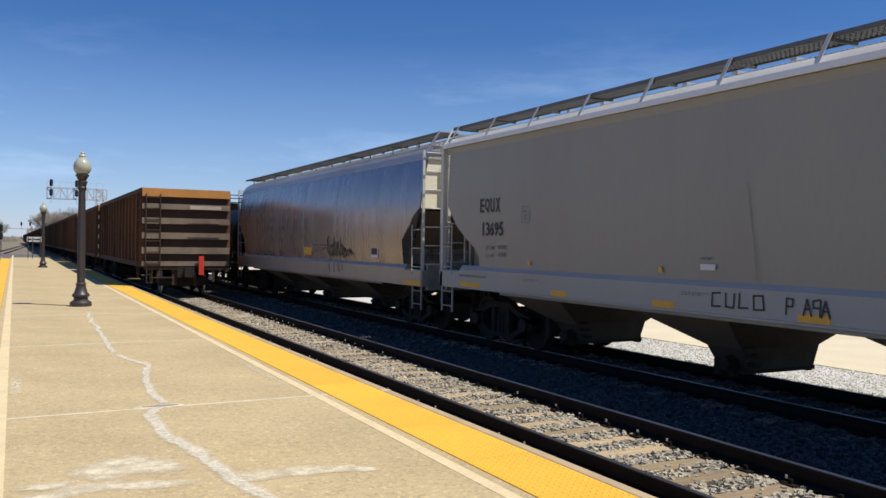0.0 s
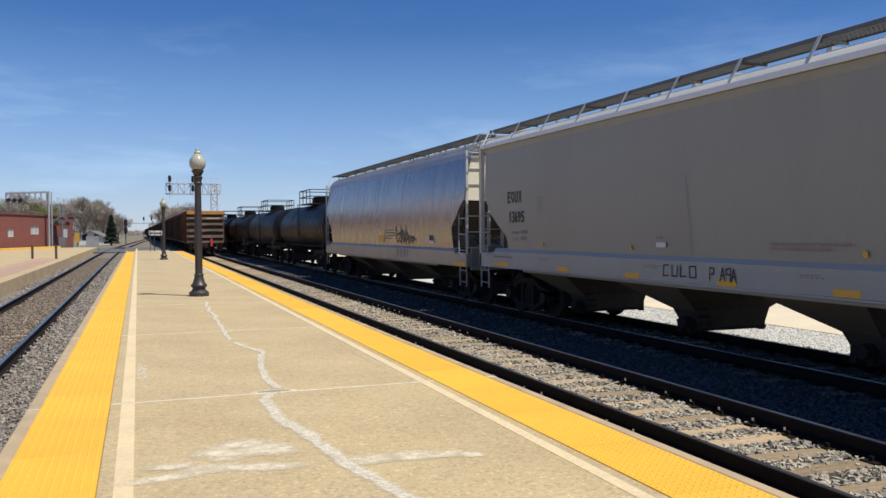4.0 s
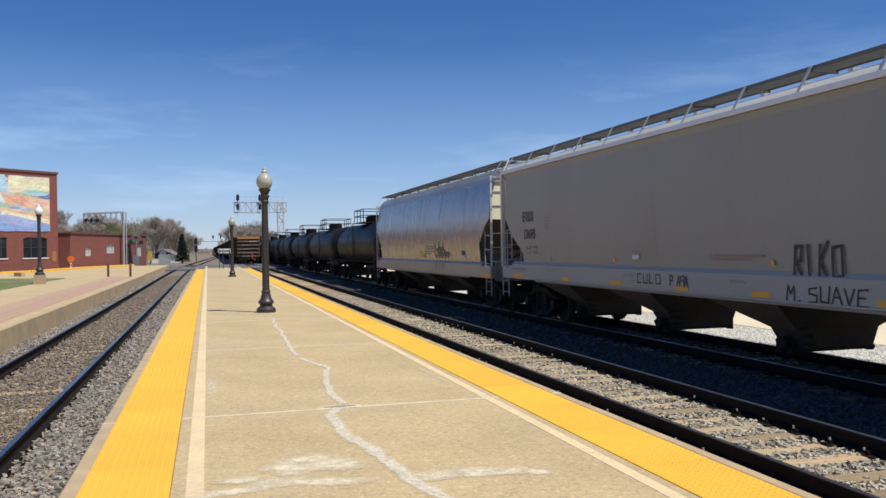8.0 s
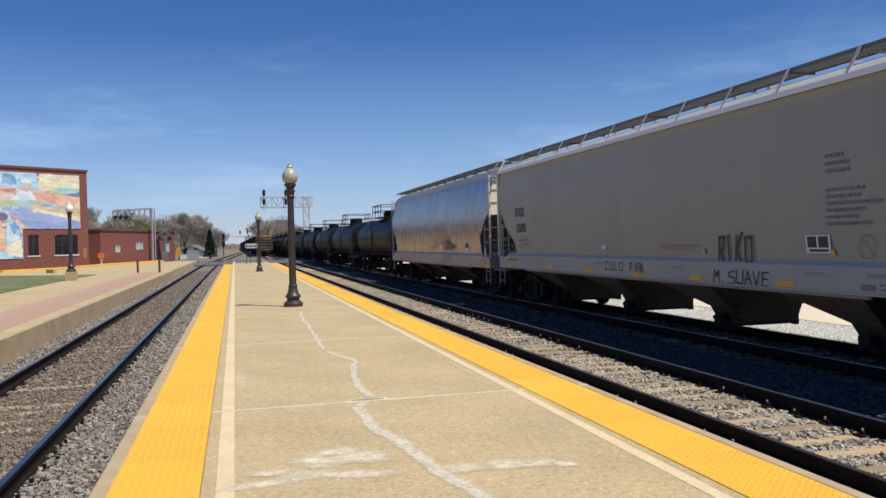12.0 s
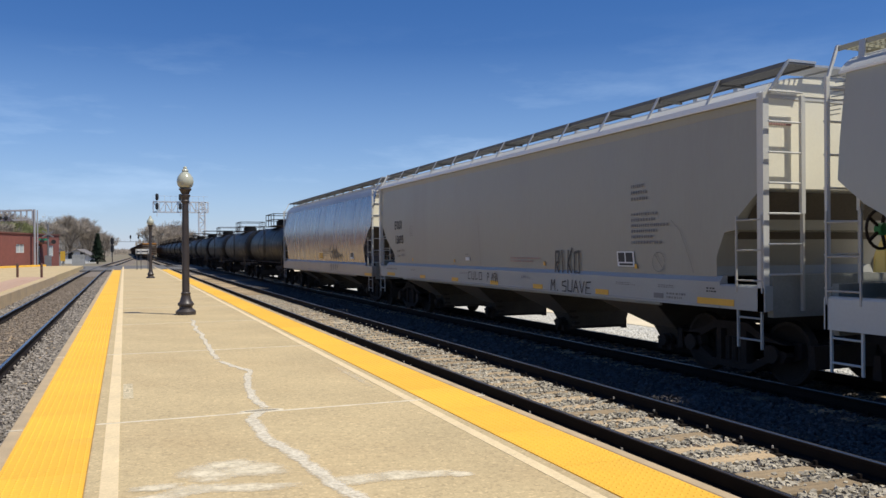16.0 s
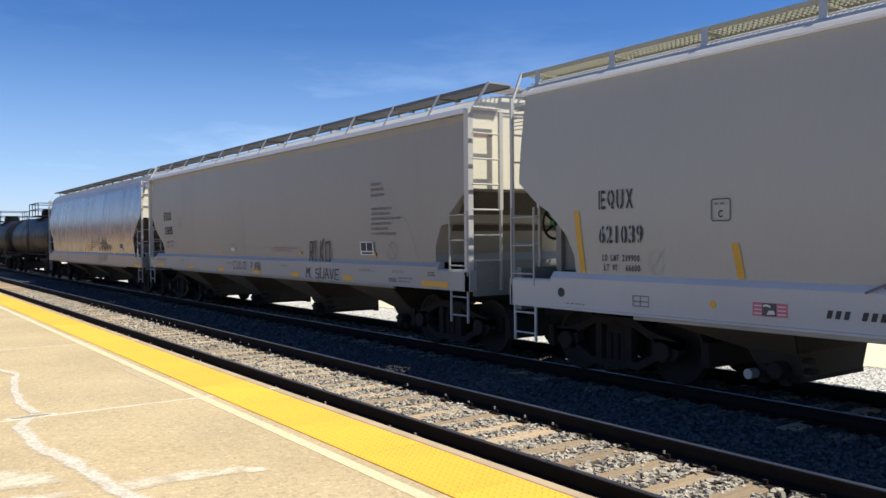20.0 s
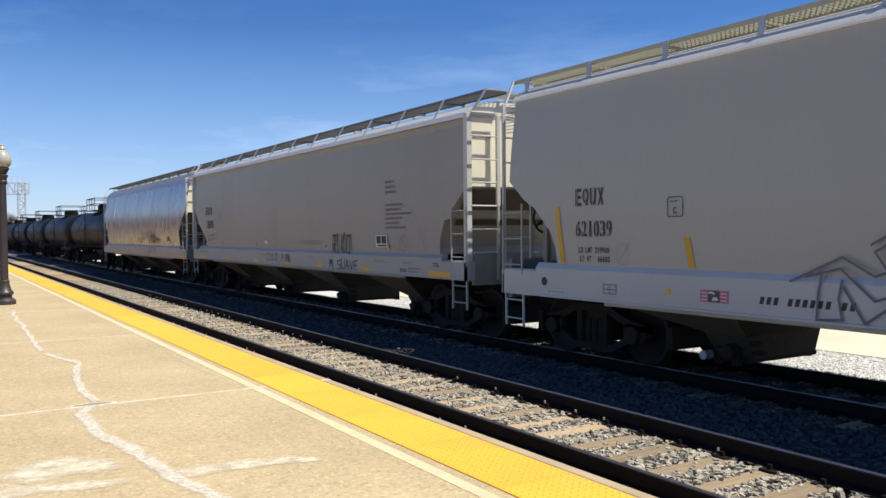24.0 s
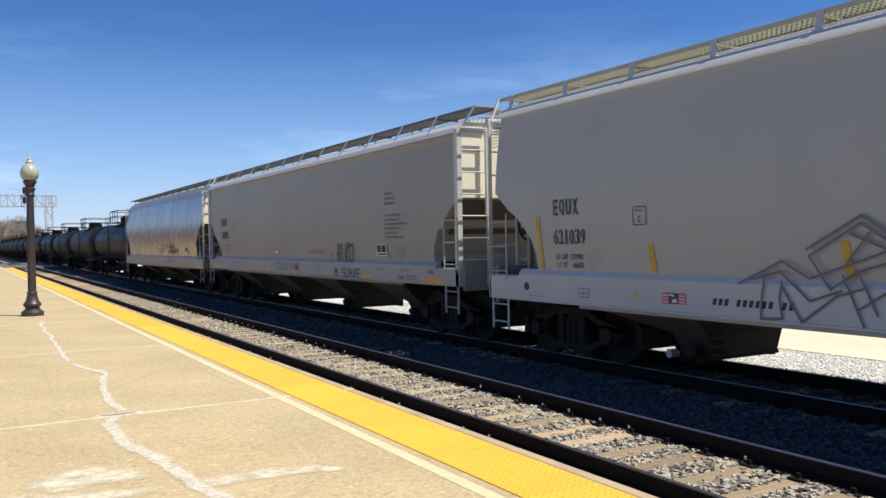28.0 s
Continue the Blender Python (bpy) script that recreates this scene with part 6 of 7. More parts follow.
RIB_PALE = shade("dusty_pale_rib", (0.42, 0.36, 0.28), 0.8, vary=0.25, scale=3, fine=30, bump=0.1)
FAST = []
gon = gondola("rust-brown ribbed gondola car")
tail = copy_thing(gon, pose(0, 0, 0))
tagged(tail, "rust-brown ribbed gondola car with a red marker on its coupler")
b = B()
box(b, 0.42, 0.60, -8.32, -8.24, 0.72, 1.42)
part("rear_marker", b, FLAG, tail, "red end-of-train marker")
b = B()
tube(b, (0.86, -8.20, 0.62), (0.86, -8.28, 0.62), 0.09, 12)
part("rear_lamp", b, TREAD, tail, "bright round plate")
for k in (-0.755, 0.755):
    b = B()
    spin(b, [(0.456, -0.055), (0.462, -0.05), (0.460, 0.045), (0.470, 0.052), (0.466, 0.06)], 28, (k, -7.14, 0.457), "x")
    part("wheel_tread", b, TREAD_LIT, tail, "polished wheel tread, coloured bright as if lit", smooth=True)
for x0, x1, z0, z1, y in ((-1.5, 1.5, 0.92, 1.04, -8.10), (-1.05, -0.95, 0.45, 0.92, -8.06), (0.95, 1.05, 0.45, 0.92, -8.06), (-1.30, -0.42, 0.60, 0.64, -8.12), (-0.5, -0.3, 0.35, 0.9, -8.02), (0.28, 0.36, 0.30, 0.86, -8.16)):
    b = B()
    box(b, x0, x1, y, y + 0.06, z0, z1)
    part("rear_gear", b, RUST_DARK, tail)
for x in (-1.42, 1.22):
    b = B()
    for z in (0.42, 0.72):
        box(b, x, x + 0.22, -8.12, -8.08, z, z + 0.03)
    for q in (0.0, 0.19):
        box(b, x + q, x + q + 0.03, -8.12, -8.08, 0.45, 0.92)
    part("corner_step", b, RUST_DARK, tail)
for z in (2.92, 2.40):
    b = B()
    box(b, 0.05, 1.2, -8.165, -8.16, z - 0.28, z - 0.20)
    part("pale_panel", b, RIB, tail)
b = B()
box(b, 0.1, 1.25, -8.165, -8.16, 3.16, 3.30)
part("pale_panel", b, RIB_PALE, tail, "pale dusty panel on the end rib")
FAST.append((tail, 31.6 + 8.0))
for i in range(1, 26):
    FAST.append((copy_thing(gon, pose(0, 0, 0)) if i > 1 else gon, 31.6 + 8.0 + 17.5 * i))

# ---- lamps and platform furniture ----
def street_lamp(label, globe_paint, foot=0.0):
    lamp = thing("street_lamp", label, "street lamp")
    if foot:
        b = B()
        prism(b, [(-0.27, -0.27), (0.27, -0.27), (0.27, 0.27), (-0.27, 0.27)], 0, foot, "z")
        bmesh.ops.bevel(b, geom=b.edges[:], offset=0.02, segments=1)
        part("footing", b, CONCRETE_EDGE, lamp, "square concrete footing")
    b = B()
    spin(b, [(0.25, 0.0), (0.25, 0.09), (0.22, 0.12), (0.165, 0.16), (0.16, 0.21), (0.20, 0.25), (0.20, 0.29), (0.15, 0.35), (0.115, 0.48), (0.11, 0.52), (0.12, 0.54), (0.12, 0.56), (0.10, 0.58)], 16, (0, 0, foot))
    part("base", b, POST, lamp, smooth=True)
    b = B()
    prof = [(0.092, 0.58), (0.09, 1.5), (0.083, 2.4), (0.078, 2.88)]
    n = 16
    rings = []
    for r, h in prof:
        rings.append([((r + (0.006 if i % 2 else 0)) * math.cos(i * math.tau / n), (r + (0.006 if i % 2 else 0)) * math.sin(i * math.tau / n), foot + h) for i in range(n)])
    loft(b, rings)
    part("shaft", b, POST, lamp)
    b = B()
    spin(b, [(0.08, 2.86), (0.105, 2.90), (0.105, 2.93), (0.09, 2.95), (0.105, 3.02), (0.125, 3.06), (0.125, 3.08), (0.09, 3.10), (0.13, 3.19), (0.155, 3.22), (0.155, 3.25), (0.10, 3.26)], 16, (0, 0, foot))
    part("capital", b, POST, lamp, smooth=True)
    b = B()
    spin(b, [(0.11, 3.255), (0.15, 3.28), (0.19, 3.34), (0.207, 3.41), (0.205, 3.47), (0.185, 3.54), (0.14, 3.61), (0.09, 3.66), (0.07, 3.68), (0.085, 3.70), (0.075, 3.73), (0.045, 3.76), (0.05, 3.785), (0.035, 3.81), (0.005, 3.825)], 24, (0, 0, foot))
    part("globe", b, globe_paint, lamp, "frosted acorn glass globe", smooth=True)
    return lamp


lamp = street_lamp("dark cast-iron lamp post with a frosted acorn globe", GLOBE)
tagged(lamp, group="platform lamps")
lamp.matrix_basis = pose(1.49, 22.36, 0) @ Matrix.Diagonal((1.02, 1.02, 1.012, 1))
second = copy_thing(lamp, pose(1.50, 53.4, -0.04, 0, 0, 40))
side_lamp = street_lamp("dark lamp post with a white globe on a concrete footing", GLOBE_WHITE, 0.55)
side_lamp.matrix_basis = pose(-8.72, 48.6, -0.06)

sign = thing("station_sign", "pale station sign board on dark steel legs", "sign", at=pose(1.5, 77.5, 0))
b = B()
box(b, -0.56, 0.56, -0.03, 0.03, 1.42, 1.84)
part("board", b, SIGN_BACK, sign)
for x in (-0.46, -0.12, 0.46):
    b = B()
    box(b, x - 0.03, x + 0.03, -0.075, -0.031, -0.02, 1.8)
    part("leg", b, SIGN_DARK, sign)
for x in (-0.35, 0.05, 0.3):
    b = B()
    box(b, x - 0.11, x + 0.13, -0.036, -0.031, 1.55, 1.68)
    part("dark_mark", b, SIGN_DARK, sign)


def bollard():
    t = thing("bollard", "brown painted steel bollard", "bollard", "bollards by the crossing")
    b = B()
    spin(b, [(0.075, -0.02), (0.075, 0.86), (0.06, 0.90), (0.02, 0.92)], 14)
    part("post", b, BROWN_POST, t, smooth=True)
    b = B()
    spin(b, [(0.079, 0.70), (0.079, 0.76)], 14)
    part("band", b, SIGN_DARK, t)
    return t


bol = bollard()
bol.matrix_basis = pose(-6.5, 59.9, 0)
copy_thing(bol, pose(-4.98, 58.7, 0))


# ---- signals ----
def truss(root, p, q, deep, wide, bays, paint, r, lattice=True):
    """A lattice girder between p and q, with every chord and brace a part."""
    p, q = Vector(p), Vector(q)
    d = (q - p) / bays
    up = Vector((0, 0, deep)) if abs(d.z) < abs(d.x) + abs(d.y) else Vector((deep, 0, 0))
    out = Vector((0, wide, 0))
    for a in (0, 1):
        for c in (0, 1):
            b = B()
            bar(b, p + up * a + out * c, q + up * a + out * c, r * 1.5)
            part("chord", b, paint, root)
    for i in range(bays + 1):
        for c in (0, 1):
            b = B()
            bar(b, p + d * i + out * c, p + d * i + up + out * c, r)
            if lattice and i < bays:
                s, e = (p + d * i, p + d * (i + 1) + up) if i % 2 else (p + d * i + up, p + d * (i + 1))
                bar(b, s + out * c, e + out * c, r * 0.8)
            part("brace", b, paint, root)


def signal_head(root, x, y, z, lamps=2, k=1.0):
    b = B()
    n = 18
    prism(b, [(x + k * 0.42 * math.cos(q * math.tau / n), z + k * ((0.5 if q * 2 < n else -0.5) + 0.42 * math.sin(q * math.tau / n))) for q in range(n)], y - 0.05, y + 0.02)
    part("backplate", b, SIGNAL_BLACK, root, "black oval signal backplate")
    for i in range(lamps):
        b = B()
        h = z + k * (0.4 - 0.8 * i / max(1, lamps - 1))
        tube(b, (x, y - 0.32, h), (x, y - 0.05, h), 0.14 * k, 12)
        part("hood", b, SIGNAL_BLACK, root)


GY = 160.0
gantry = thing("signal_gantry", "pale lattice signal gantry cantilevered over two tracks", "signal gantry")
truss(gantry, (5.0, GY, 8.85), (14.8, GY, 8.85), 1.9, 0.9, 9, TRUSS, 0.14)
truss(gantry, (13.1, GY, -0.6), (13.1, GY, 10.75), 1.1, 0.9, 9, TRUSS, 0.14)
for x in (5.65, 9.75):
    for z in (11.6, 9.9):
        signal_head(gantry, x, GY - 0.4, z, k=0.68)
    b = B()
    bar(b, (x, GY - 0.2, 8.0), (x, GY - 0.2, 12.3), 0.12)
    part("signal_mast", b, TRUSS, gantry)
for i in range(10):
    b = B()
    bar(b, (5.0 + i, GY - 0.1, 10.75), (5.0 + i, GY - 0.1, 11.8), 0.05)
    part("rail_post", b, TRUSS, gantry)
b = B()
bar(b, (5.0, GY - 0.1, 11.8), (14.8, GY - 0.1, 11.8), 0.05)
part("handrail", b, TRUSS, gantry)

far_signals = thing("distant_signal_bridge", "small distant signal heads on a thin bridge", "signal gantry")
for x in (2.2, 5.0):
    signal_head(far_signals, x, 330, 7.0, k=0.75)
    b = B()
    bar(b, (x, 330, 5.2), (x, 330, 6.6), 0.12)
    part("signal_mast", b, TRUSS_DULL, far_signals)
b = B()
bar(b, (-4.5, 330, 5.2), (9, 330, 5.2), 0.16)
part("bridge_beam", b, TRUSS_DULL, far_signals)
b = B()
bar(b, (-4.5, 330, -0.6), (-4.5, 330, 5.2), 0.16)
part("bridge_leg", b, TRUSS_DULL, far_signals)

LY = 104.0
cross = thing("crossing_signal", "grey cantilever road-crossing signal with dark lamps", "crossing signal")
truss(cross, (-13.9, LY, 5.15), (-9.75, LY, 5.35), 1.05, 0.5, 7, CROSS_STEEL, 0.12, False)
b = B()
tube(b, (-9.55, LY + 0.25, -0.1), (-9.55, LY + 0.25, 6.5), 0.12, 12)
part("mast", b, CROSS_STEEL, cross)
b = B()
tube(b, (-9.24, LY + 0.25, -0.1), (-9.24, LY + 0.25, 6.4), 0.07, 10)
part("ladder_mast", b, CROSS_STEEL, cross)
for x in (-13.6, -13.0, -12.4):
    b = B()
    spin(b, [(0.19, -0.03), (0.21, 0.0), (0.19, 0.03)], 16, (x, LY - 0.2, 5.45), "y")
    tube(b, (x, LY - 0.5, 5.45), (x, LY - 0.2, 5.45), 0.10, 12)
    part("lamp_head", b, SIGNAL_BLACK, cross)
b = B()
bar(b, (-13.9, LY - 0.1, 5.45), (-12.1, LY - 0.1, 5.45), 0.08)
part("lamp_bar", b, SIGNAL_BLACK, cross)
for s in (-1, 1):
    b = B()
    bar(b, (-12.1 - 0.5, LY - 0.12, 5.5 - s * 0.45), (-12.1 + 0.5, LY - 0.12, 5.5 + s * 0.45), 0.12)
    part("cross_board", b, TRUSS_DULL, cross)

mast2 = thing("crossing_mast", "grey crossing mast with dark lamps and a green street sign", "crossing signal")
b = B()
tube(b, (-8.3, 106, -0.3), (-8.3, 106, 4.9), 0.10, 10)
part("mast", b, TRUSS_DULL, mast2)
for x in (-8.9, -7.7):
    b = B()
    spin(b, [(0.24, -0.03), (0.26, 0.0), (0.24, 0.03)], 16, (x, 105.8, 2.8), "y")
    part("lamp_head", b, SIGNAL_BLACK, mast2)
for s in (-1, 1):
    b = B()
    bar(b, (-8.3 - 0.6, 105.85, 3.7 - s * 0.35), (-8.3 + 0.6, 105.85, 3.7 + s * 0.35), 0.16)
    part("cross_board", b, TRUSS_DULL, mast2)
b = B()
box(b, -9.25, -8.38, 105.9, 105.95, 2.95, 3.2)
part("street_plate", b, GREEN_SIGN, mast2, "green street name plate")
b = B()
box(b, -8.65, -7.95, 105.6, 106.2, -0.3, 1.2)
part("control_box", b, TRUSS_DULL, mast2)

FENCE_GREY = shade("weathered_grey_paint", (0.30, 0.30, 0.29), 0.8, vary=0.15, scale=3, fine=30, bump=0.1)
relay = thing("relay_cabinet", "grey steel railway relay cabinet on a slab", "cabinet", at=pose(-9.6, 130, -0.5))
b = B()
box(b, -1.1, 1.1, -1, 1, 0.1, 1.7)
part("body", b, FENCE_GREY, relay)
b = B()
box(b, -1.2, 1.2, -1.1, 1.1, 1.7, 1.82)
part("lid", b, FENCE_GREY, relay)
b = B()
box(b, -1.7, 1.7, -1.2, 1.2, -0.2, 0.1)
part("slab", b, CONCRETE_EDGE, relay)
for x in (-0.75, 0.75):
    b = B()
    box(b, x * 0.7 - 0.45, x * 0.7 + 0.45, -1.03, -1.0, 0.3, 1.6)
    part("door", b, FENCE_GREY, relay)
yel = thing("warning_board", "yellow warning board on a post", "sign", at=pose(-7.5, 118, -0.2))
b = B()
box(b, -0.3, 0.3, -0.03, 0.03, 0.6, 1.9)
part("board", b, STRIPE, yel)
b = B()
bar(b, (0, 0.06, -0.2), (0, 0.06, 2.0), 0.08)
part("post", b, TRUSS_DULL, yel)
dwarf = thing("trackside_signal", "dark trackside signal with two heads on a mast", "signal", at=pose(-2.15, 170, -0.5))
b = B()
tube(b, (0, 0, 0), (0, 0, 4.6), 0.08, 10)
part("mast", b, SIGNAL_BLACK, dwarf)
signal_head(dwarf, 0, -0.2, 4.1, k=0.75)
signal_head(dwarf, 0, -0.2, 2.6, k=0.75)

# ---- road, kerbs ----
strip("crossing_road", -60, 60, 110, 121, -0.75, -0.335, ASPHALT, "grey asphalt road over the level crossing", "road")
b = B()
strip("crossing_apron", -4.4, 14, 94, 110, -0.72, -0.345, ASPHALT, "worn grey asphalt beside the level crossing", "road")
for x0, x1 in ((TRACK_L - 0.1, TRACK_L + 1.3), (TRACK_R - 0.70, TRACK_R + 0.70), (TRACK_H - 0.70, TRACK_H + 0.70)):
    for k in range(3):
        box(b, x0 + 0.02 + k * 0.46, x0 + 0.44 + k * 0.46, 110, 121, -0.36, -0.315)
tagged(part("crossing_panels", b, SLOPE), "dark rubber level crossing panels between the rails", "crossing", kind="structure")
KERB_LINE = [(-34, 66), (-18.3, 72.4), (-14.9, 78), (-12.5, 92.6), (-8.6, 103.6)]
for p, q in zip(KERB_LINE, KERB_LINE[1:]):
    p, q = Vector(p), Vector(q)
    d = q - p
    k = thing("kerb", "yellow painted concrete kerb", "kerb", "yellow kerbs", at=Matrix.Translation((p.x, p.y, 0)) @ Matrix.Rotation(math.atan2(d.y, d.x), 4, "Z"))
    n = max(2, int(d.length / 2))
    for i in range(n):
        b = B()
        prism(b, [(-0.32, -0.03), (0.32, -0.03), (0.32, 0.17), (-0.28, 0.18), (-0.32, 0.14)], d.length * i / n, d.length * (i + 1) / n - 0.015, "x")
        part("kerb_stone", b, YELLOW, k)
b = B()
prism(b, [(-45, 68), (-18.6, 74), (-15.3, 79), (-12.9, 93), (-9, 104), (-45, 104)], -0.02, 0.004, "z")
tagged(part("parking_lot", b, ASPHALT_PALE), "pale worn asphalt parking lot", "road", kind="structure")
for x, y in ((-16.5, 62), (-13.2, 66)):
    t = thing("parking_block", "low tan parking block", "parking block", "parking blocks", at=pose(x, y, -0.02, 0, 0, 25))
    b = B()
    prism(b, [(-0.15, 0), (0.15, 0), (0.1, 0.28), (-0.1, 0.28)], -1.0, 1.0)
    part("block", b, CONCRETE_EDGE, t)
ORANGE_PAINT = shade("orange_enamel", (0.72, 0.16, 0.03), 0.5, vary=0.1, scale=6, fine=50, bump=0.02)
warn = thing("round_sign", "round orange board on a striped stand", "sign", at=pose(-13.35, 90.6, -0.01))
b = B()
tube(b, (0, -0.03, 1.02), (0, 0.0, 1.02), 0.34, 20)
part("disc", b, ORANGE_PAINT, warn, smooth=True)
for k in range(4):
    b = B()
    box(b, -0.09, 0.09, 0.004, 0.10, 0.16 * k, 0.16 * k + 0.155)
    part("stand_band", b, LABEL_WHITE if k % 2 else ORANGE_PAINT, warn)
b = B()
box(b, -0.28, 0.28, -0.2, 0.3, -0.02, 0.05)
part("foot", b, SIGN_DARK, warn)


# ---- buildings ----
def wall_with_openings(root, length, height, holes, thick, material, name="wall"):
    """A front wall along +x at y = 0, of blocks that leave the holes open."""
    xs = sorted({0.0, length, *[h[0] for h in holes], *[h[1] for h in holes]})
    b = B()
    for xa, xb in zip(xs, xs[1:]):
        cuts = sorted([(h[2], h[3]) for h in holes if h[0] <= xa and h[1] >= xb])
        z = 0.0
        for lo, hi in cuts + [(height, height)]:
            if lo > z:
                box(b, xa, xb, 0, thick, z, lo)
            z = hi
    return part(name, b, material, root)


def arched_window(root, x0, x1, z0, z1, panes=1):
    w = new("window")
    w.parent = root
    b = B()
    box(b, x0, x1, 0.12, 0.14, z0, z1)
    part("pane", b, GLASS_DARK, w)
    b = B()
    box(b, x0 - 0.12, x1 + 0.12, -0.06, 0.10, z0 - 0.12, z0 + 0.0)
    part("sill", b, SILLSTONE, w)
    b = B()
    for k in range(panes + 1):
        x = x0 + (x1 - x0) * k / panes
        box(b, x - 0.05, x + 0.05, 0.06, 0.118, z0, z1)
    box(b, x0 + 0.051, x1 - 0.051, 0.06, 0.118, (z0 + z1) / 2 - 0.03, (z0 + z1) / 2 + 0.03)
    part("frame", b, SIGN_DARK, w)
    b = B()
    n = 10
    arc = [(x0 - 0.1 + (x1 - x0 + 0.2) * k / n, z1 - 0.12 + 0.28 * math.sin(math.pi * k / n)) for k in range(n + 1)]
    prism(b, arc + [(x1 + 0.1, z1 + 0.34), (x0 - 0.1, z1 + 0.34)], -0.03, 0.10)
    part("arch", b, BRICKWALL, w)


def mural_paint():
    """Broad sweeping brush shapes in pastel colours, two slants over each other, with dry-brush streaks inside them."""
    m = bpy.data.materials.new("mural_paint")
    m.use_nodes = True
    n, l = m.node_tree.nodes, m.node_tree.links
    p = n["Principled BSDF"]
    co = n.new("ShaderNodeTexCoord")

    def warped(turn, pull, amount, size):
        mp = n.new("ShaderNodeMapping")
        mp.inputs["Rotation"].default_value = (0, radians(turn), 0)
        mp.inputs["Scale"].default_value = pull
        l.new(co.outputs["Object"], mp.inputs["Vector"])
        w = n.new("ShaderNodeTexNoise")
        w.inputs["Scale"].default_value, w.inputs["Detail"].default_value = size, 2
        l.new(co.outputs["Object"], w.inputs["Vector"])
        add = n.new("ShaderNodeVectorMath")
        add.operation = "MULTIPLY_ADD"
        add.inputs[1].default_value = (amount, amount, amount)
        l.new(w.outputs["Color"], add.inputs[0])
        l.new(mp.outputs[0], add.inputs[2])
        return add.outputs[0]

    def shapes(way, scale, stops):
        cells = n.new("ShaderNodeTexVoronoi")
        cells.inputs["Scale"].default_value = scale
        l.new(way, cells.inputs["Vector"])
        sep = n.new("ShaderNodeSeparateColor")
        l.new(cells.outputs["Color"], sep.inputs[0])
        dry = n.new("ShaderNodeTexNoise")
        dry.inputs["Scale"].default_value, dry.inputs["Detail"].default_value = scale * 2.2, 5
        l.new(way, dry.inputs["Vector"])
        s = n.new("ShaderNodeMath")
        s.operation = "MULTIPLY_ADD"
        s.inputs[1].default_value = 0.30
        l.new(dry.outputs[0], s.inputs[0])
        l.new(sep.outputs[0], s.inputs[2])
        fr = n.new("ShaderNodeMath")
        fr.operation = "FRACT"
        l.new(s.outputs[0], fr.inputs[0])
        ramp = n.new("ShaderNodeValToRGB")
        while len(ramp.color_ramp.elements) < len(stops):
            ramp.color_ramp.elements.new(0.5)
        for k, (e, c) in enumerate(zip(ramp.color_ramp.elements, stops)):
            e.position, e.color = k / len(stops), (*c, 1)
        l.new(fr.outputs[0], ramp.inputs[0])
        return ramp.outputs[0]

    one = shapes(warped(24, (0.36, 1, 1.1), 0.35, 0.7), 1.25, [(0.80, 0.66, 0.42), (0.74, 0.40, 0.27), (0.42, 0.64, 0.76), (0.16, 0.34, 0.62), (0.84, 0.78, 0.62), (0.62, 0.20, 0.15), (0.46, 0.56, 0.30), (0.76, 0.54, 0.40), (0.30, 0.26, 0.30)])
    two = shapes(warped(-38, (0.5, 1, 1.2), 0.3, 0.8), 1.45, [(0.18, 0.38, 0.66), (0.52, 0.68, 0.80), (0.36, 0.32, 0.56), (0.82, 0.70, 0.54), (0.66, 0.28, 0.22), (0.44, 0.66, 0.74), (0.10, 0.18, 0.38), (0.72, 0.50, 0.48)])
    pick = n.new("ShaderNodeTexNoise")
    pick.inputs["Scale"].default_value, pick.inputs["Detail"].default_value = 0.55, 2
    l.new(co.outputs["Object"], pick.inputs["Vector"])
    edge = n.new("ShaderNodeMapRange")
    edge.inputs["From Min"].default_value, edge.inputs["From Max"].default_value = 0.49, 0.53
    l.new(pick.outputs[0], edge.inputs["Value"])
    mix = n.new("ShaderNodeMix")
    mix.data_type = "RGBA"
    l.new(edge.outputs[0], mix.inputs["Factor"])
    l.new(one, mix.inputs["A"])
    l.new(two, mix.inputs["B"])
    l.new(mix.outputs["Result"], p.inputs["Base Color"])
    p.inputs["Roughness"].default_value = 0.7
    return m


MURAL = mural_paint()
NOTICE = shade("brown_notice_board", (0.30, 0.16, 0.05), 0.6, vary=0.15, scale=4, fine=40, bump=0.02)
COPING = shade("dark_brick_coping", (0.15, 0.06, 0.045), 0.9, vary=0.2, scale=3, fine=30, bump=0.2)
# the mural wall runs away to the right at about 43 degrees from the tracks
WL, WH = 22.0, 9.45
corner = Vector((-13.95, 87.0))
run = Vector((math.sin(radians(48)), math.cos(radians(48))))
start = corner - run * WL
hall = thing("brick_building", "two-storey red brick building with a bright painted mural", "building", at=Matrix.Translation((start.x, start.y, -0.1)) @ Matrix.Rotation(math.atan2(run.y, run.x), 4, "Z"))
holes = [(WL - 6.1, WL - 5.1, 1.35, 3.25), (WL - 3.5, WL - 1.15, 1.35, 3.25)]
wall_with_openings(hall, WL, WH - 0.051, holes, 0.35, BRICKWALL)
arched_window(hall, holes[0][0], holes[0][1], 1.35, 3.25, 2)
arched_window(hall, holes[1][0], holes[1][1], 1.35, 3.25, 3)
b = B()
box(b, WL - 0.35, WL, 0.351, 14, 0, WH)
box(b, 0, WL - 0.351, 13.65, 14, 0, WH)
box(b, 0, 0.35, 0.351, 13.64, 0, WH)
part("side_wall", b, BRICKWALL, hall)
b = B()
box(b, 0.351, WL - 0.351, 0.351, 13.649, WH - 0.5, WH - 0.3)
part("roof", b, ROOF_GREY, hall)
b = B()
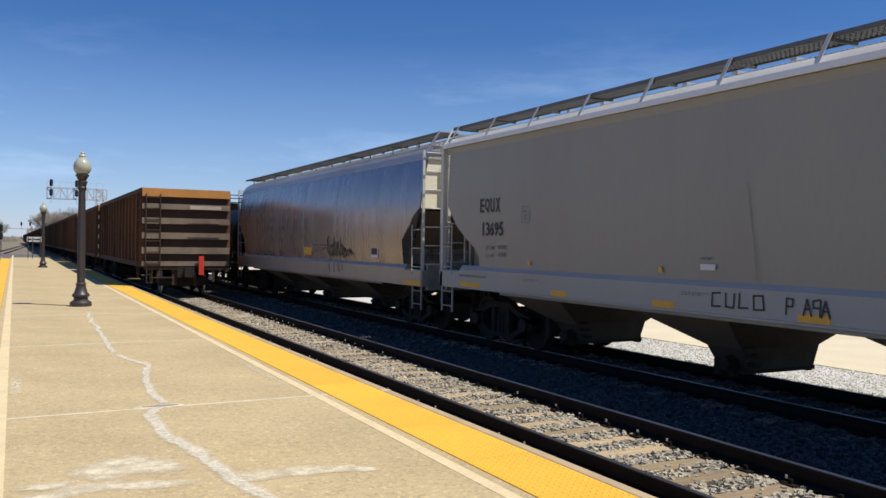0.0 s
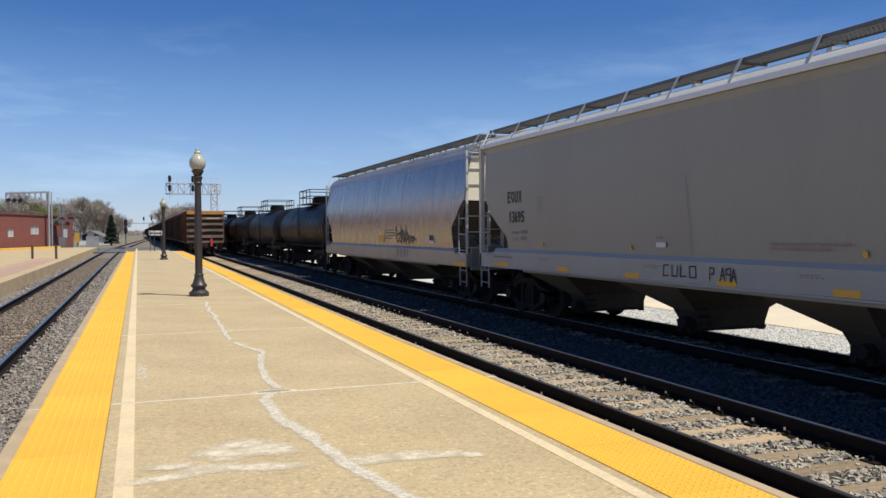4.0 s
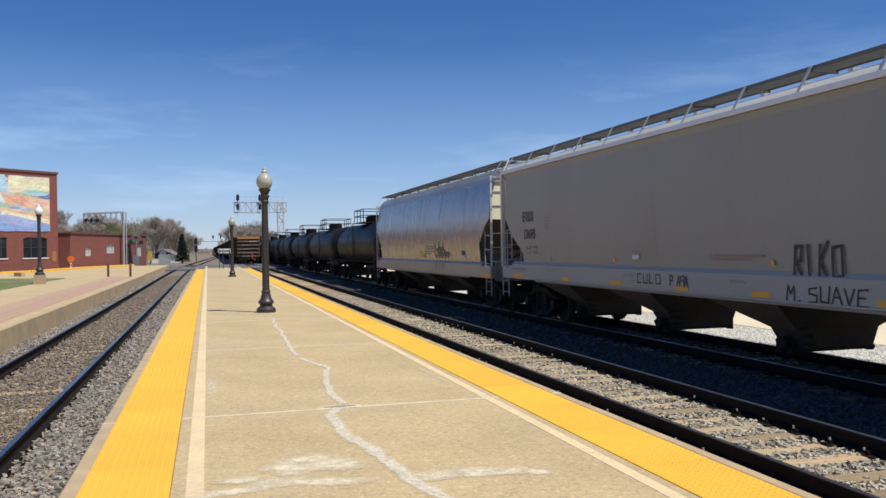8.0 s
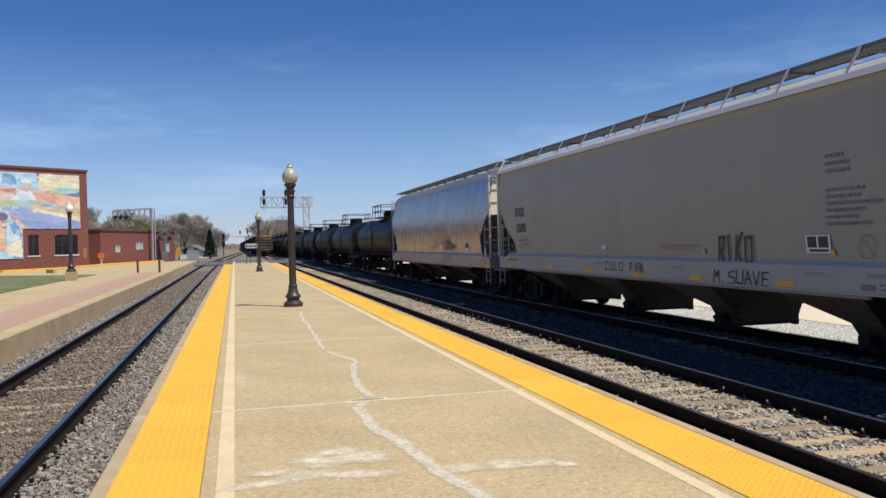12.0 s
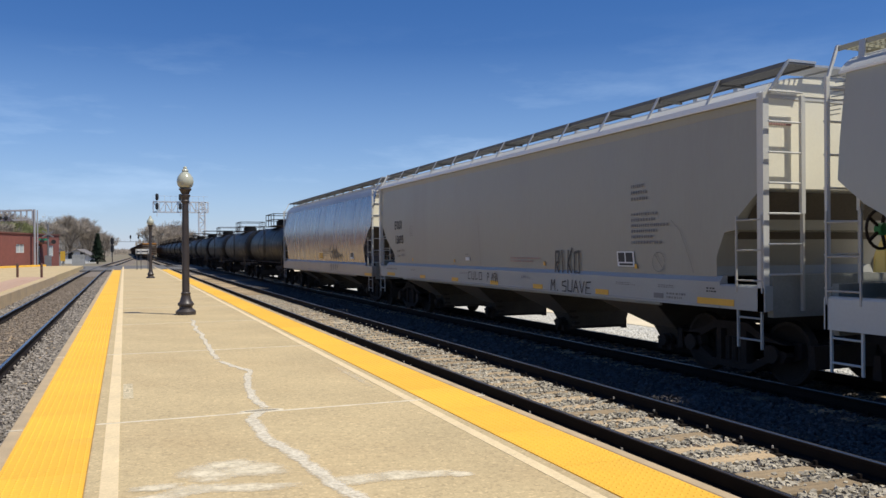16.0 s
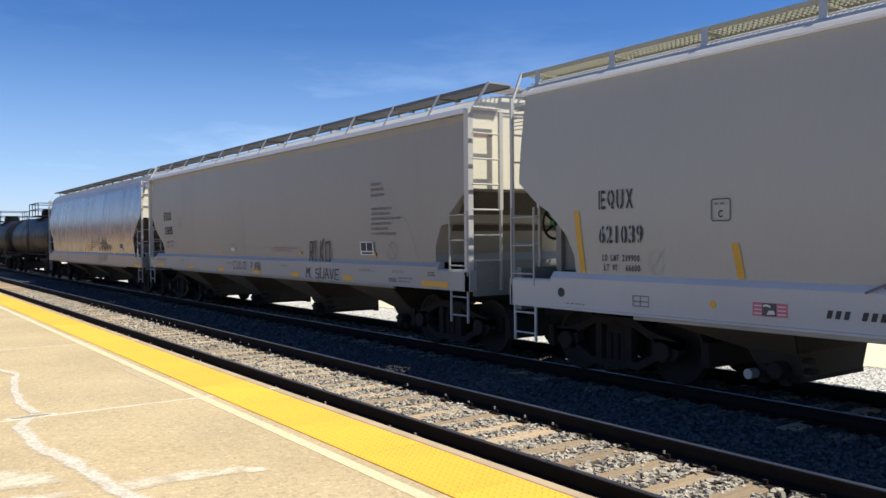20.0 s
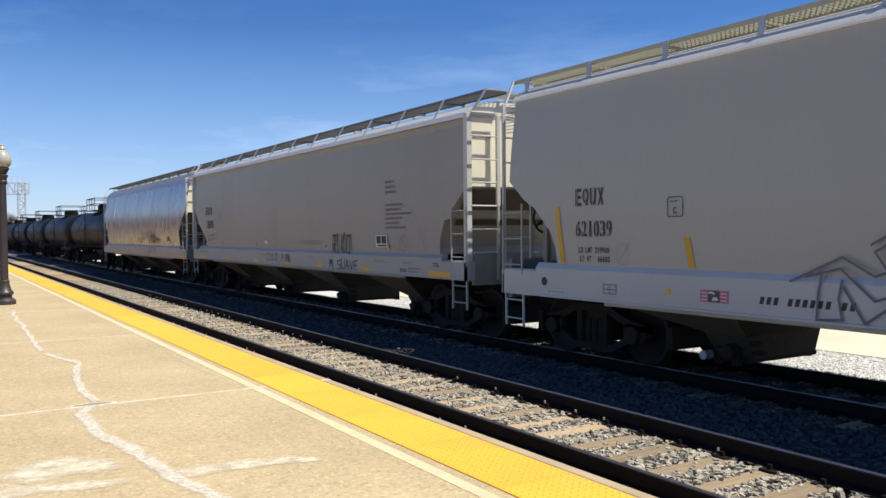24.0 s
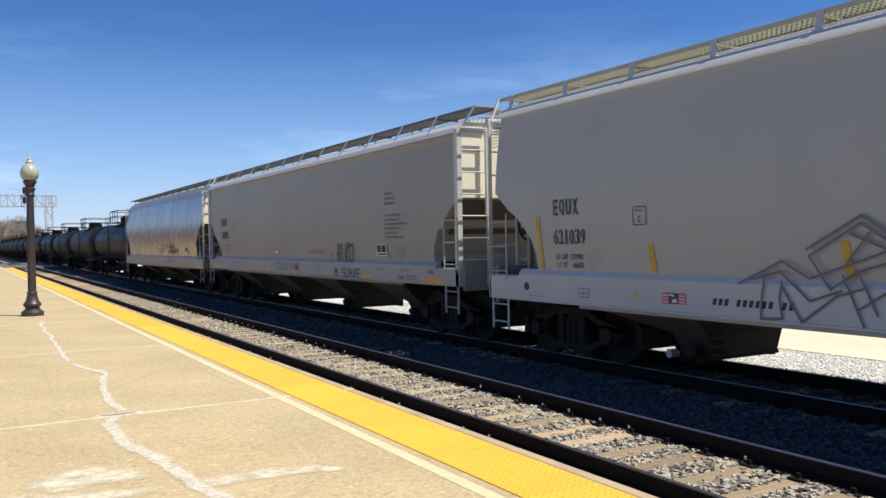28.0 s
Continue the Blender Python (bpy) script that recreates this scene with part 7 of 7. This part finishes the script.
box(b, -0.08, WL + 0.08, -0.10, 0.42, WH - 0.05, WH + 0.16)
part("parapet", b, COPING, hall)
b = B()
box(b, -0.0, WL - 0.83, -0.05, -0.003, 3.85, WH - 0.42)
part("mural_upper", b, MURAL, hall, "bright abstract painted panel")
b = B()
box(b, 0.0, WL - 6.6, -0.05, -0.003, 1.1, 3.845)
part("mural_lower", b, MURAL, hall, "bright abstract painted panel")
PAINT = {"cream": (0.86, 0.74, 0.50), "sky": (0.40, 0.62, 0.78), "blue": (0.13, 0.30, 0.58), "teal": (0.34, 0.60, 0.52), "salmon": (0.78, 0.38, 0.28), "pink": (0.82, 0.58, 0.50), "stone": (0.50, 0.47, 0.44), "green": (0.44, 0.55, 0.32),
         "violet": (0.36, 0.42, 0.66), "orange": (0.80, 0.48, 0.24), "dark": (0.14, 0.14, 0.26), "pale": (0.72, 0.80, 0.86)}
OVER = dict(zip(PAINT, ["pink", "pale", "sky", "cream", "cream", "salmon", "pale", "sky", "blue", "salmon", "violet", "sky"]))
PAINT = {k: shade("mural_" + k, c, 0.7, vary=0.4, scale=1.7, fine=9, bump=0.0, dirt=PAINT[OVER[k]], dirt_amount=0.85, stretch=(0.45, 1, 1.5)) for k, c in PAINT.items()}
layer = 0


def brushed(colour, corners):
    """A painted shape with soft uneven sides on the mural; corners are (metres in from its edge, height)."""
    global layer
    layer += 1
    b = B()
    ring = []
    for (v0, z0), (v1, z1) in zip(corners, corners[1:] + corners[:1]):
        for k in range(5):
            v, z = v0 + (v1 - v0) * k / 5, z0 + (z1 - z0) * k / 5
            wob = 0.0 if k == 0 else 0.10
            ring.append((WL - 0.84 - max(0.02, v + wob * noise.noise((v * 1.3, z * 1.3, layer))), max(1.12, min(WH - 0.44, z + wob * noise.noise((z * 1.3, v * 1.3, layer + 9.0))))))
    prism(b, ring, -0.052 - 0.0007 * layer, -0.0505)
    part("mural_shape", b, PAINT[colour], hall)


def rounded(colour, v, z, rv, rz):
    brushed(colour, [(v + rv * math.cos(k * 0.785), z + rz * math.sin(k * 0.785)) for k in range(8)])


for colour, corners in (("cream", [(0, 7.7), (4.2, 7.4), (4.0, 9.0), (0, 9.0)]), ("sky", [(4.0, 7.5), (8.0, 7.6), (7.8, 9.0), (4.4, 9.0)]), ("blue", [(6.2, 7.9), (7.6, 7.9), (7.4, 8.8), (6.4, 8.7)]), ("orange", [(8.0, 7.4), (9.3, 7.2), (9.0, 9.0), (8.1, 9.0)]),
                        ("salmon", [(0, 5.7), (2.6, 6.1), (4.6, 7.1), (3.0, 7.2), (0, 6.9)]), ("pink", [(5.5, 6.6), (10.5, 6.0), (10.5, 6.9), (7.5, 7.3)])):
    brushed(colour, corners)
for colour, corners in (("pale", [(4.3, 6.5), (6.9, 6.4), (5.9, 7.35), (4.9, 7.35)]), ("green", [(3.6, 6.1), (9.6, 5.7), (9.2, 6.4), (4.6, 6.5)]), ("violet", [(0, 3.86), (5.2, 3.86), (7.1, 5.5), (3.4, 5.3), (0, 4.5)]), ("cream", [(0, 4.55), (4.4, 5.45), (4.4, 5.75), (0, 5.0)]),
                        ("orange", [(0, 5.05), (4.4, 5.8), (4.2, 5.95), (0, 5.3)]), ("sky", [(5.9, 1.9), (7.3, 2.2), (7.2, 5.2), (6.2, 4.2)])):
    brushed(colour, corners)
for colour, corners in (("salmon", [(7.4, 3.0), (9.6, 2.4), (9.4, 5.6), (8.2, 5.4)]), ("cream", [(5.9, 1.2), (7.4, 1.4), (7.2, 2.3), (5.9, 2.9)]), ("orange", [(7.2, 1.6), (8.8, 1.9), (8.6, 3.2), (7.5, 2.9)]), ("sky", [(6.6, 1.12), (10.6, 1.12), (10.0, 1.9), (7.4, 1.8)]),
                        ("pale", [(6.0, 3.0), (6.9, 2.6), (6.8, 3.6)]), ("blue", [(6.0, 3.86), (6.6, 3.3), (7.0, 4.2), (6.5, 4.5)])):
    brushed(colour, corners)
for colour, v, z, rv, rz in (("teal", 1.5, 7.45, 1.5, 0.33), ("sky", 1.2, 7.35, 1.0, 0.14), ("stone", 5.3, 7.75, 0.45, 0.55), ("pale", 5.35, 8.25, 0.55, 0.2), ("dark", 7.6, 4.95, 0.5, 0.36), ("pink", 1.0, 6.45, 0.9, 0.3), ("teal", 8.6, 6.05, 0.9, 0.25)):
    rounded(colour, v, z, rv, rz)
b = B()
box(b, WL - 0.66, WL - 0.22, -0.04, -0.003, 0.95, 1.95)
part("notice_board", b, NOTICE, hall, "brown notice board")
b = B()
box(b, -0.05, WL + 0.05, -0.08, -0.003, 0.0, 0.55)
part("plinth", b, BRICKWALL, hall)

p0, p1 = Vector((-13.6, 92.0)), Vector((-7.6, 113.0))
low_run = (p1 - p0).normalized()
LL = (p1 - p0).length
low = thing("low_building", "long single-storey red brick building with small windows", "building", at=Matrix.Translation((p0.x, p0.y, -0.2)) @ Matrix.Rotation(math.atan2(low_run.y, low_run.x), 4, "Z"))
small = [(3.6, 5.0, 1.5, 2.35), (9.2, 11.4, 1.75, 2.7), (14.8, 15.9, 0.05, 2.5), (18.6, 20.0, 1.3, 2.6)]
wall_with_openings(low, LL, 3.85, small, 0.3, BRICKWALL)
for h in small:
    w = new("window")
    w.parent = low
    b = B()
    box(b, h[0], h[1], 0.12, 0.15, h[2], h[3])
    part("pane", b, GLASS_PALE if h[2] > 0.5 else GLASS_DARK, w)
    b = B()
    for z in (h[2], h[3] - 0.06):
        box(b, h[0], h[1], 0.05, 0.118, z, z + 0.06)
    for x in (h[0], (h[0] + h[1]) / 2 - 0.03, h[1] - 0.06):
        box(b, x, x + 0.06, 0.05, 0.118, h[2] + 0.061, h[3] - 0.061)
    part("frame", b, SIGN_BACK, w)
b = B()
box(b, 14.4, 16.4, -1.1, -0.01, 2.75, 2.95)
part("awning", b, BROWN_POST, low)
b = B()
box(b, -0.1, LL + 0.1, -0.12, 9.0, 3.851, 4.0)
part("roof", b, COPING, low)
b = B()
box(b, 0, 0.3, 0.301, 9, 0, 3.85)
part("side_wall", b, BRICKWALL, low)
b = B()
box(b, LL - 0.3, LL, 0.301, 9, 0, 3.85)
part("side_wall", b, BRICKWALL, low)


def house(label, at, wide, deep, high, ridge, wall_paint):
    h = thing("house", label, "house", "houses past the crossing", at=at)
    b = B()
    box(b, -wide / 2, wide / 2, 0, deep, 0, high)
    prism(b, [(-wide / 2, high), (wide / 2, high), (0, ridge - 0.1)], 0, deep)
    part("wall", b, wall_paint, h)
    for s in (-1, 1):
        b = B()
        prism(b, [(s * (wide / 2 + 0.35), high - 0.15), (s * (wide / 2 + 0.35), high + 0.0), (0, ridge + 0.1), (0, ridge - 0.06)], -0.35, deep + 0.35)
        part("roof", b, ROOF_GREY, h)
    for x in (-wide * 0.25, wide * 0.25):
        w = new("window")
        w.parent = h
        b = B()
        box(b, x - 0.45, x + 0.45, -0.03, 0.02, 0.9, 2.1)
        part("pane", b, GLASS_DARK, w)
        b = B()
        for q in (-0.5, 0.45):
            box(b, x + q, x + q + 0.05, -0.05, -0.001, 0.85, 2.15)
        part("frame", b, WHITE_WALL, w)
    return h


house("small white house with a grey gable roof", pose(-8.2, 166, -0.6, 0, 0, -8), 4.2, 7, 1.5, 2.6, WHITE_WALL)
house("low white house with a grey gable roof", pose(-12.3, 168, -0.6, 0, 0, 30), 6.0, 7, 1.9, 3.2, WHITE_WALL)
house("pale far house behind bare trees", pose(-22, 200, -0.6, 0, 0, 15), 9, 10, 3.0, 5.5, SIGN_BACK)
fence = thing("fence", "weathered grey board fence", "fence", at=pose(-7.6, 140, -0.6))
for i in range(10):
    b = B()
    box(b, i * 0.19, i * 0.19 + 0.17, 0, 0.03, 0.05, 1.75 + 0.04 * (i % 3))
    part("board", b, FENCE_GREY, fence)
b = B()
box(b, 0, 1.9, 0.031, 0.08, 0.5, 0.6)
box(b, 0, 1.9, 0.031, 0.08, 1.4, 1.5)
part("fence_rail", b, TRUSS_DULL, fence)
store = thing("steel_shed", "yellow ribbed steel shed across the lane", "shed", at=pose(36, 26, -0.6))
b = B()
box(b, 0, 12, 0, 40, 0, 2.9)
part("wall", b, YELLOW_WALL, store)
for i in range(60):
    b = B()
    box(b, -0.05, -0.002, i * 0.66, i * 0.66 + 0.2, 0.05, 2.85)
    part("rib", b, YELLOW_WALL, store)
b = B()
prism(b, [(-0.3, 2.9), (12.3, 2.9), (6, 4.2)], -0.3, 40.3)
part("roof", b, TRUSS_DULL, store)


# ---- trees ----
def bare_tree(label, seed, high, spread, twig_paint, twigs):
    """A trunk that forks into tapering limbs, with a crown of many thin twigs."""
    r = random.Random(seed)
    tree = thing("tree", label, "tree", "bare spring trees")
    tips = []
    limbs = B()
    trunk = B()
    tube(trunk, (0, 0, -0.2), (0.1, 0, high * 0.3), 0.035 * high * 0.8, 8, 0.026 * high * 0.8)
    part("trunk", trunk, BARK, tree)

    def grow(p, d, length, rad, depth):
        q = p + d * length
        tube(limbs, p, q, rad, 5, rad * 0.6)
        if depth == 0 or rad < 0.012:
            tips.append((q, d))
            return
        for k in range(3 if depth > 2 else 2):
            turn = Vector((r.uniform(-1, 1) * spread, r.uniform(-1, 1) * spread, r.uniform(-0.15, 0.55)))
            grow(q, (d + turn * 0.75).normalized(), length * r.uniform(0.62, 0.85), rad * 0.62, depth - 1)
        tips.append((q, d))

    for k in range(4):
        a = k * 1.57 + r.uniform(-0.4, 0.4)
        grow(Vector((0.1, 0, high * (0.24 + 0.03 * k))), Vector((math.cos(a) * 0.55 * spread, math.sin(a) * 0.55 * spread, 0.9)).normalized(), high * 0.2, 0.013 * high, 4)
    part("limb_frame", limbs, BARK, tree)
    verts, faces = [], []
    for k in range(twigs):
        if k % 5 < 2:
            while True:
                u = Vector((r.uniform(-1, 1), r.uniform(-1, 1), r.uniform(-1, 1)))
                if 0.15 < u.length < 1.0 + 0.25 * noise.noise(u * 2.5 + Vector((seed, 0, 0))):
                    break
            p = Vector((u.x * high * 0.30 * spread, u.y * high * 0.30 * spread, high * (0.60 + 0.40 * u.z)))
            d = Vector((u.x, u.y, u.z * 0.5 + 0.8)).normalized()
        else:
            p, d = tips[r.randrange(len(tips))]
            p = p + Vector((r.uniform(-1, 1), r.uniform(-1, 1), r.uniform(-0.6, 1))) * high * 0.035
        w = (d + Vector((r.uniform(-1, 1), r.uniform(-1, 1), r.uniform(-0.3, 0.9))) * 0.6).normalized() * high * r.uniform(0.04, 0.12)
        s = w.orthogonal().normalized() * high * 0.0013
        n = len(verts)
        m = p + w * 0.5 + Vector((r.uniform(-1, 1), r.uniform(-1, 1), r.uniform(-1, 1))) * high * 0.01
        verts += [p + s, p - s, m - s, p + w, m + s]
        faces.append((n, n + 1, n + 2, n + 3, n + 4))
    me = bpy.data.meshes.new("twigs")
    me.from_pydata([tuple(v) for v in verts], [], faces)
    me.materials.append(twig_paint)
    ob = new("twig_crown", me)
    ob.parent = tree
    ob["kind"] = "stuff"
    return tree


kinds = [bare_tree("bare deciduous tree with fine brown twigs", 3, 9.5, 0.9, TWIG, 6000), bare_tree("bare spreading tree with brown twigs", 8, 8.5, 1.1, TWIG, 6000),
         bare_tree("tree in yellow-green spring bud", 15, 8.0, 1.0, BUD, 6000), bare_tree("tall bare tree with grey-brown twigs", 21, 11.5, 0.7, TWIG, 6000)]
spots = [(0, -11.5, 190, 1.0), (0, -15.5, 205, 1.05), (1, -19, 186, 1.0), (3, -24, 200, 0.95), (2, -16.5, 150, 0.95), (2, -20.5, 158, 1.0), (0, -25, 150, 0.85), (3, -27, 165, 0.85),
         (1, -30, 170, 1.0), (0, -33, 180, 1.1), (2, -13, 142, 0.8), (1, 11.5, 262, 1.25), (0, 15.5, 270, 1.2), (3, 8.5, 290, 0.95), (0, -7.5, 290, 0.8), (1, -12.5, 270, 1.0), (3, -14, 250, 0.95), (1, -4.3, 205, 0.8), (0, -6.8, 190, 0.85), (1, 20, 285, 1.1), (0, -38, 200, 1.1),
         (3, -10.5, 184, 0.8), (0, -13.5, 178, 0.85), (1, -22, 176, 0.9), (3, -17.5, 172, 0.75), (2, -23.5, 142, 0.85), (1, -18.0, 140, 0.85), (3, -28.5, 150, 0.75), (1, 13.5, 250, 1.0),
         (3, -9.5, 225, 0.9), (0, -8.8, 262, 0.85), (1, -9.2, 300, 0.85), (3, -8.0, 345, 0.8), (0, -9.0, 395, 0.85), (1, -8.0, 460, 0.8), (0, 16.0, 330, 0.95), (3, 15.5, 400, 0.85), (1, -29, 132, 0.8), (0, -22, 128, 0.75)]
seen = set()
for i, (k, x, y, s) in enumerate(spots):
    m = pose(x, y, -0.6, 0, 0, i * 67)
    if k not in seen:
        kinds[k].matrix_basis = m
        kinds[k].scale = (s, s, s)
        seen.add(k)
    else:
        o = copy_thing(kinds[k], m)
        o.scale = (s, s, s)


def evergreen(label, high):
    tree = thing("evergreen_tree", label, "tree", at=pose(-4.42, 158, -0.6))
    r = random.Random(5)
    b = B()
    tube(b, (0, 0, 0), (0, 0, high * 0.95), 0.16, 8, 0.02)
    part("trunk", b, BARK, tree)
    verts, faces = [], []
    for k in range(5200):
        u = r.random() ** 0.8
        z = high * (0.07 + 0.93 * u)
        rad = (1 - u) ** 0.85 * high * 0.27 * (0.85 + 0.15 * math.sin(u * 38)) * r.uniform(0.3, 1.05)
        a = r.uniform(0, math.tau)
        p = Vector((math.cos(a) * rad, math.sin(a) * rad, z - 0.10 * rad))
        w = Vector((math.cos(a), math.sin(a), r.uniform(-0.5, 0.1))).normalized() * r.uniform(0.15, 0.42)
        s = Vector((-math.sin(a), math.cos(a), r.uniform(-0.4, 0.4))) * r.uniform(0.05, 0.14)
        n = len(verts)
        verts += [p - w * 0.4 + s * 0.4, p - w * 0.4 - s * 0.4, p - s, p + w, p + s]
        faces.append((n, n + 1, n + 2, n + 3, n + 4))
    me = bpy.data.meshes.new("needles")
    me.from_pydata([tuple(v) for v in verts], [], faces)
    me.materials.append(NEEDLE)
    ob = new("needles", me)
    ob.parent = tree
    ob["kind"] = "stuff"
    return tree


evergreen("dark conical evergreen tree", 5.45)

# low bare brush past the crossing
r = random.Random(31)
verts, faces = [], []
for k in range(5200):
    y = r.uniform(178, 470)
    x = -5.2 - 0.004 * y - abs(r.gauss(0, 1)) * 9
    h = r.uniform(0.3, 2.6) * (0.7 + 0.5 * noise.noise((x * 0.25, y * 0.06, 2.0)))
    p = Vector((x, y, -0.6))
    w = Vector((r.uniform(-0.6, 0.6), r.uniform(-0.3, 0.3), h))
    t = Vector((0.02 + 0.00016 * y, 0, 0))
    n = len(verts)
    m = p + w * 0.5 + Vector((r.uniform(-0.2, 0.2), 0, 0))
    verts += [p - t, p + t, m + t, p + w, m - t]
    faces.append((n, n + 1, n + 2, n + 3, n + 4))
me = bpy.data.meshes.new("brush")
me.from_pydata([tuple(v) for v in verts], [], faces)
me.materials.append(TWIG)
tagged(new("brush", me), "low bare brush along the railway", "bushes", kind="stuff")

# a far line of woods along the horizon
r = random.Random(77)
verts, faces = [], []
for k in range(9000):
    a = r.uniform(-1.15, 1.25)
    d = r.uniform(520, 640)
    hgt = (7 + 4 * noise.noise((a * 9, 0, 0)) + 2 * noise.noise((a * 40, 3, 0))) * r.random() ** 0.6
    if abs(a) < 0.012:
        hgt *= 0.4
    p = Vector((math.sin(a) * d, math.cos(a) * d, -0.6 + hgt))
    t = Vector((math.cos(a), -math.sin(a), 0))
    w, h = r.uniform(0.4, 1.5), r.uniform(0.6, 2.2)
    n = len(verts)
    verts += [p - t * w, p + t * w * 0.6 - Vector((0, 0, h * 0.4)), p + t * w, p + Vector((0, 0, h)), p - t * w * 0.5 + Vector((0, 0, h * 0.4))]
    faces.append((n, n + 1, n + 2, n + 3, n + 4))
me = bpy.data.meshes.new("far_woods")
me.from_pydata([tuple(v) for v in verts], [], faces)
me.materials.append(TWIG)
tagged(new("far_woods", me), "hazy line of bare far woods", "trees", kind="stuff")


# ---- movement ----
def motions():
    for ob, y0 in SLOW:
        walk(ob, [(t, pose(TRACK_H, y0 + s, RAIL_Z)) for t, s in SLOW_PATH])
    for ws, a in SPINNERS:
        rows, t_last = [], 0.0
        for t, s in FINE_PATH:
            rows.append((t, pose(0, a, 0.457, math.degrees(-s / 0.457), 0, 0)))
        walk(ws, rows)
    for ob, y0 in FAST:
        walk(ob, [(t, pose(TRACK_R, y0 + s, RAIL_Z)) for t, s in FAST_PATH])


motions()
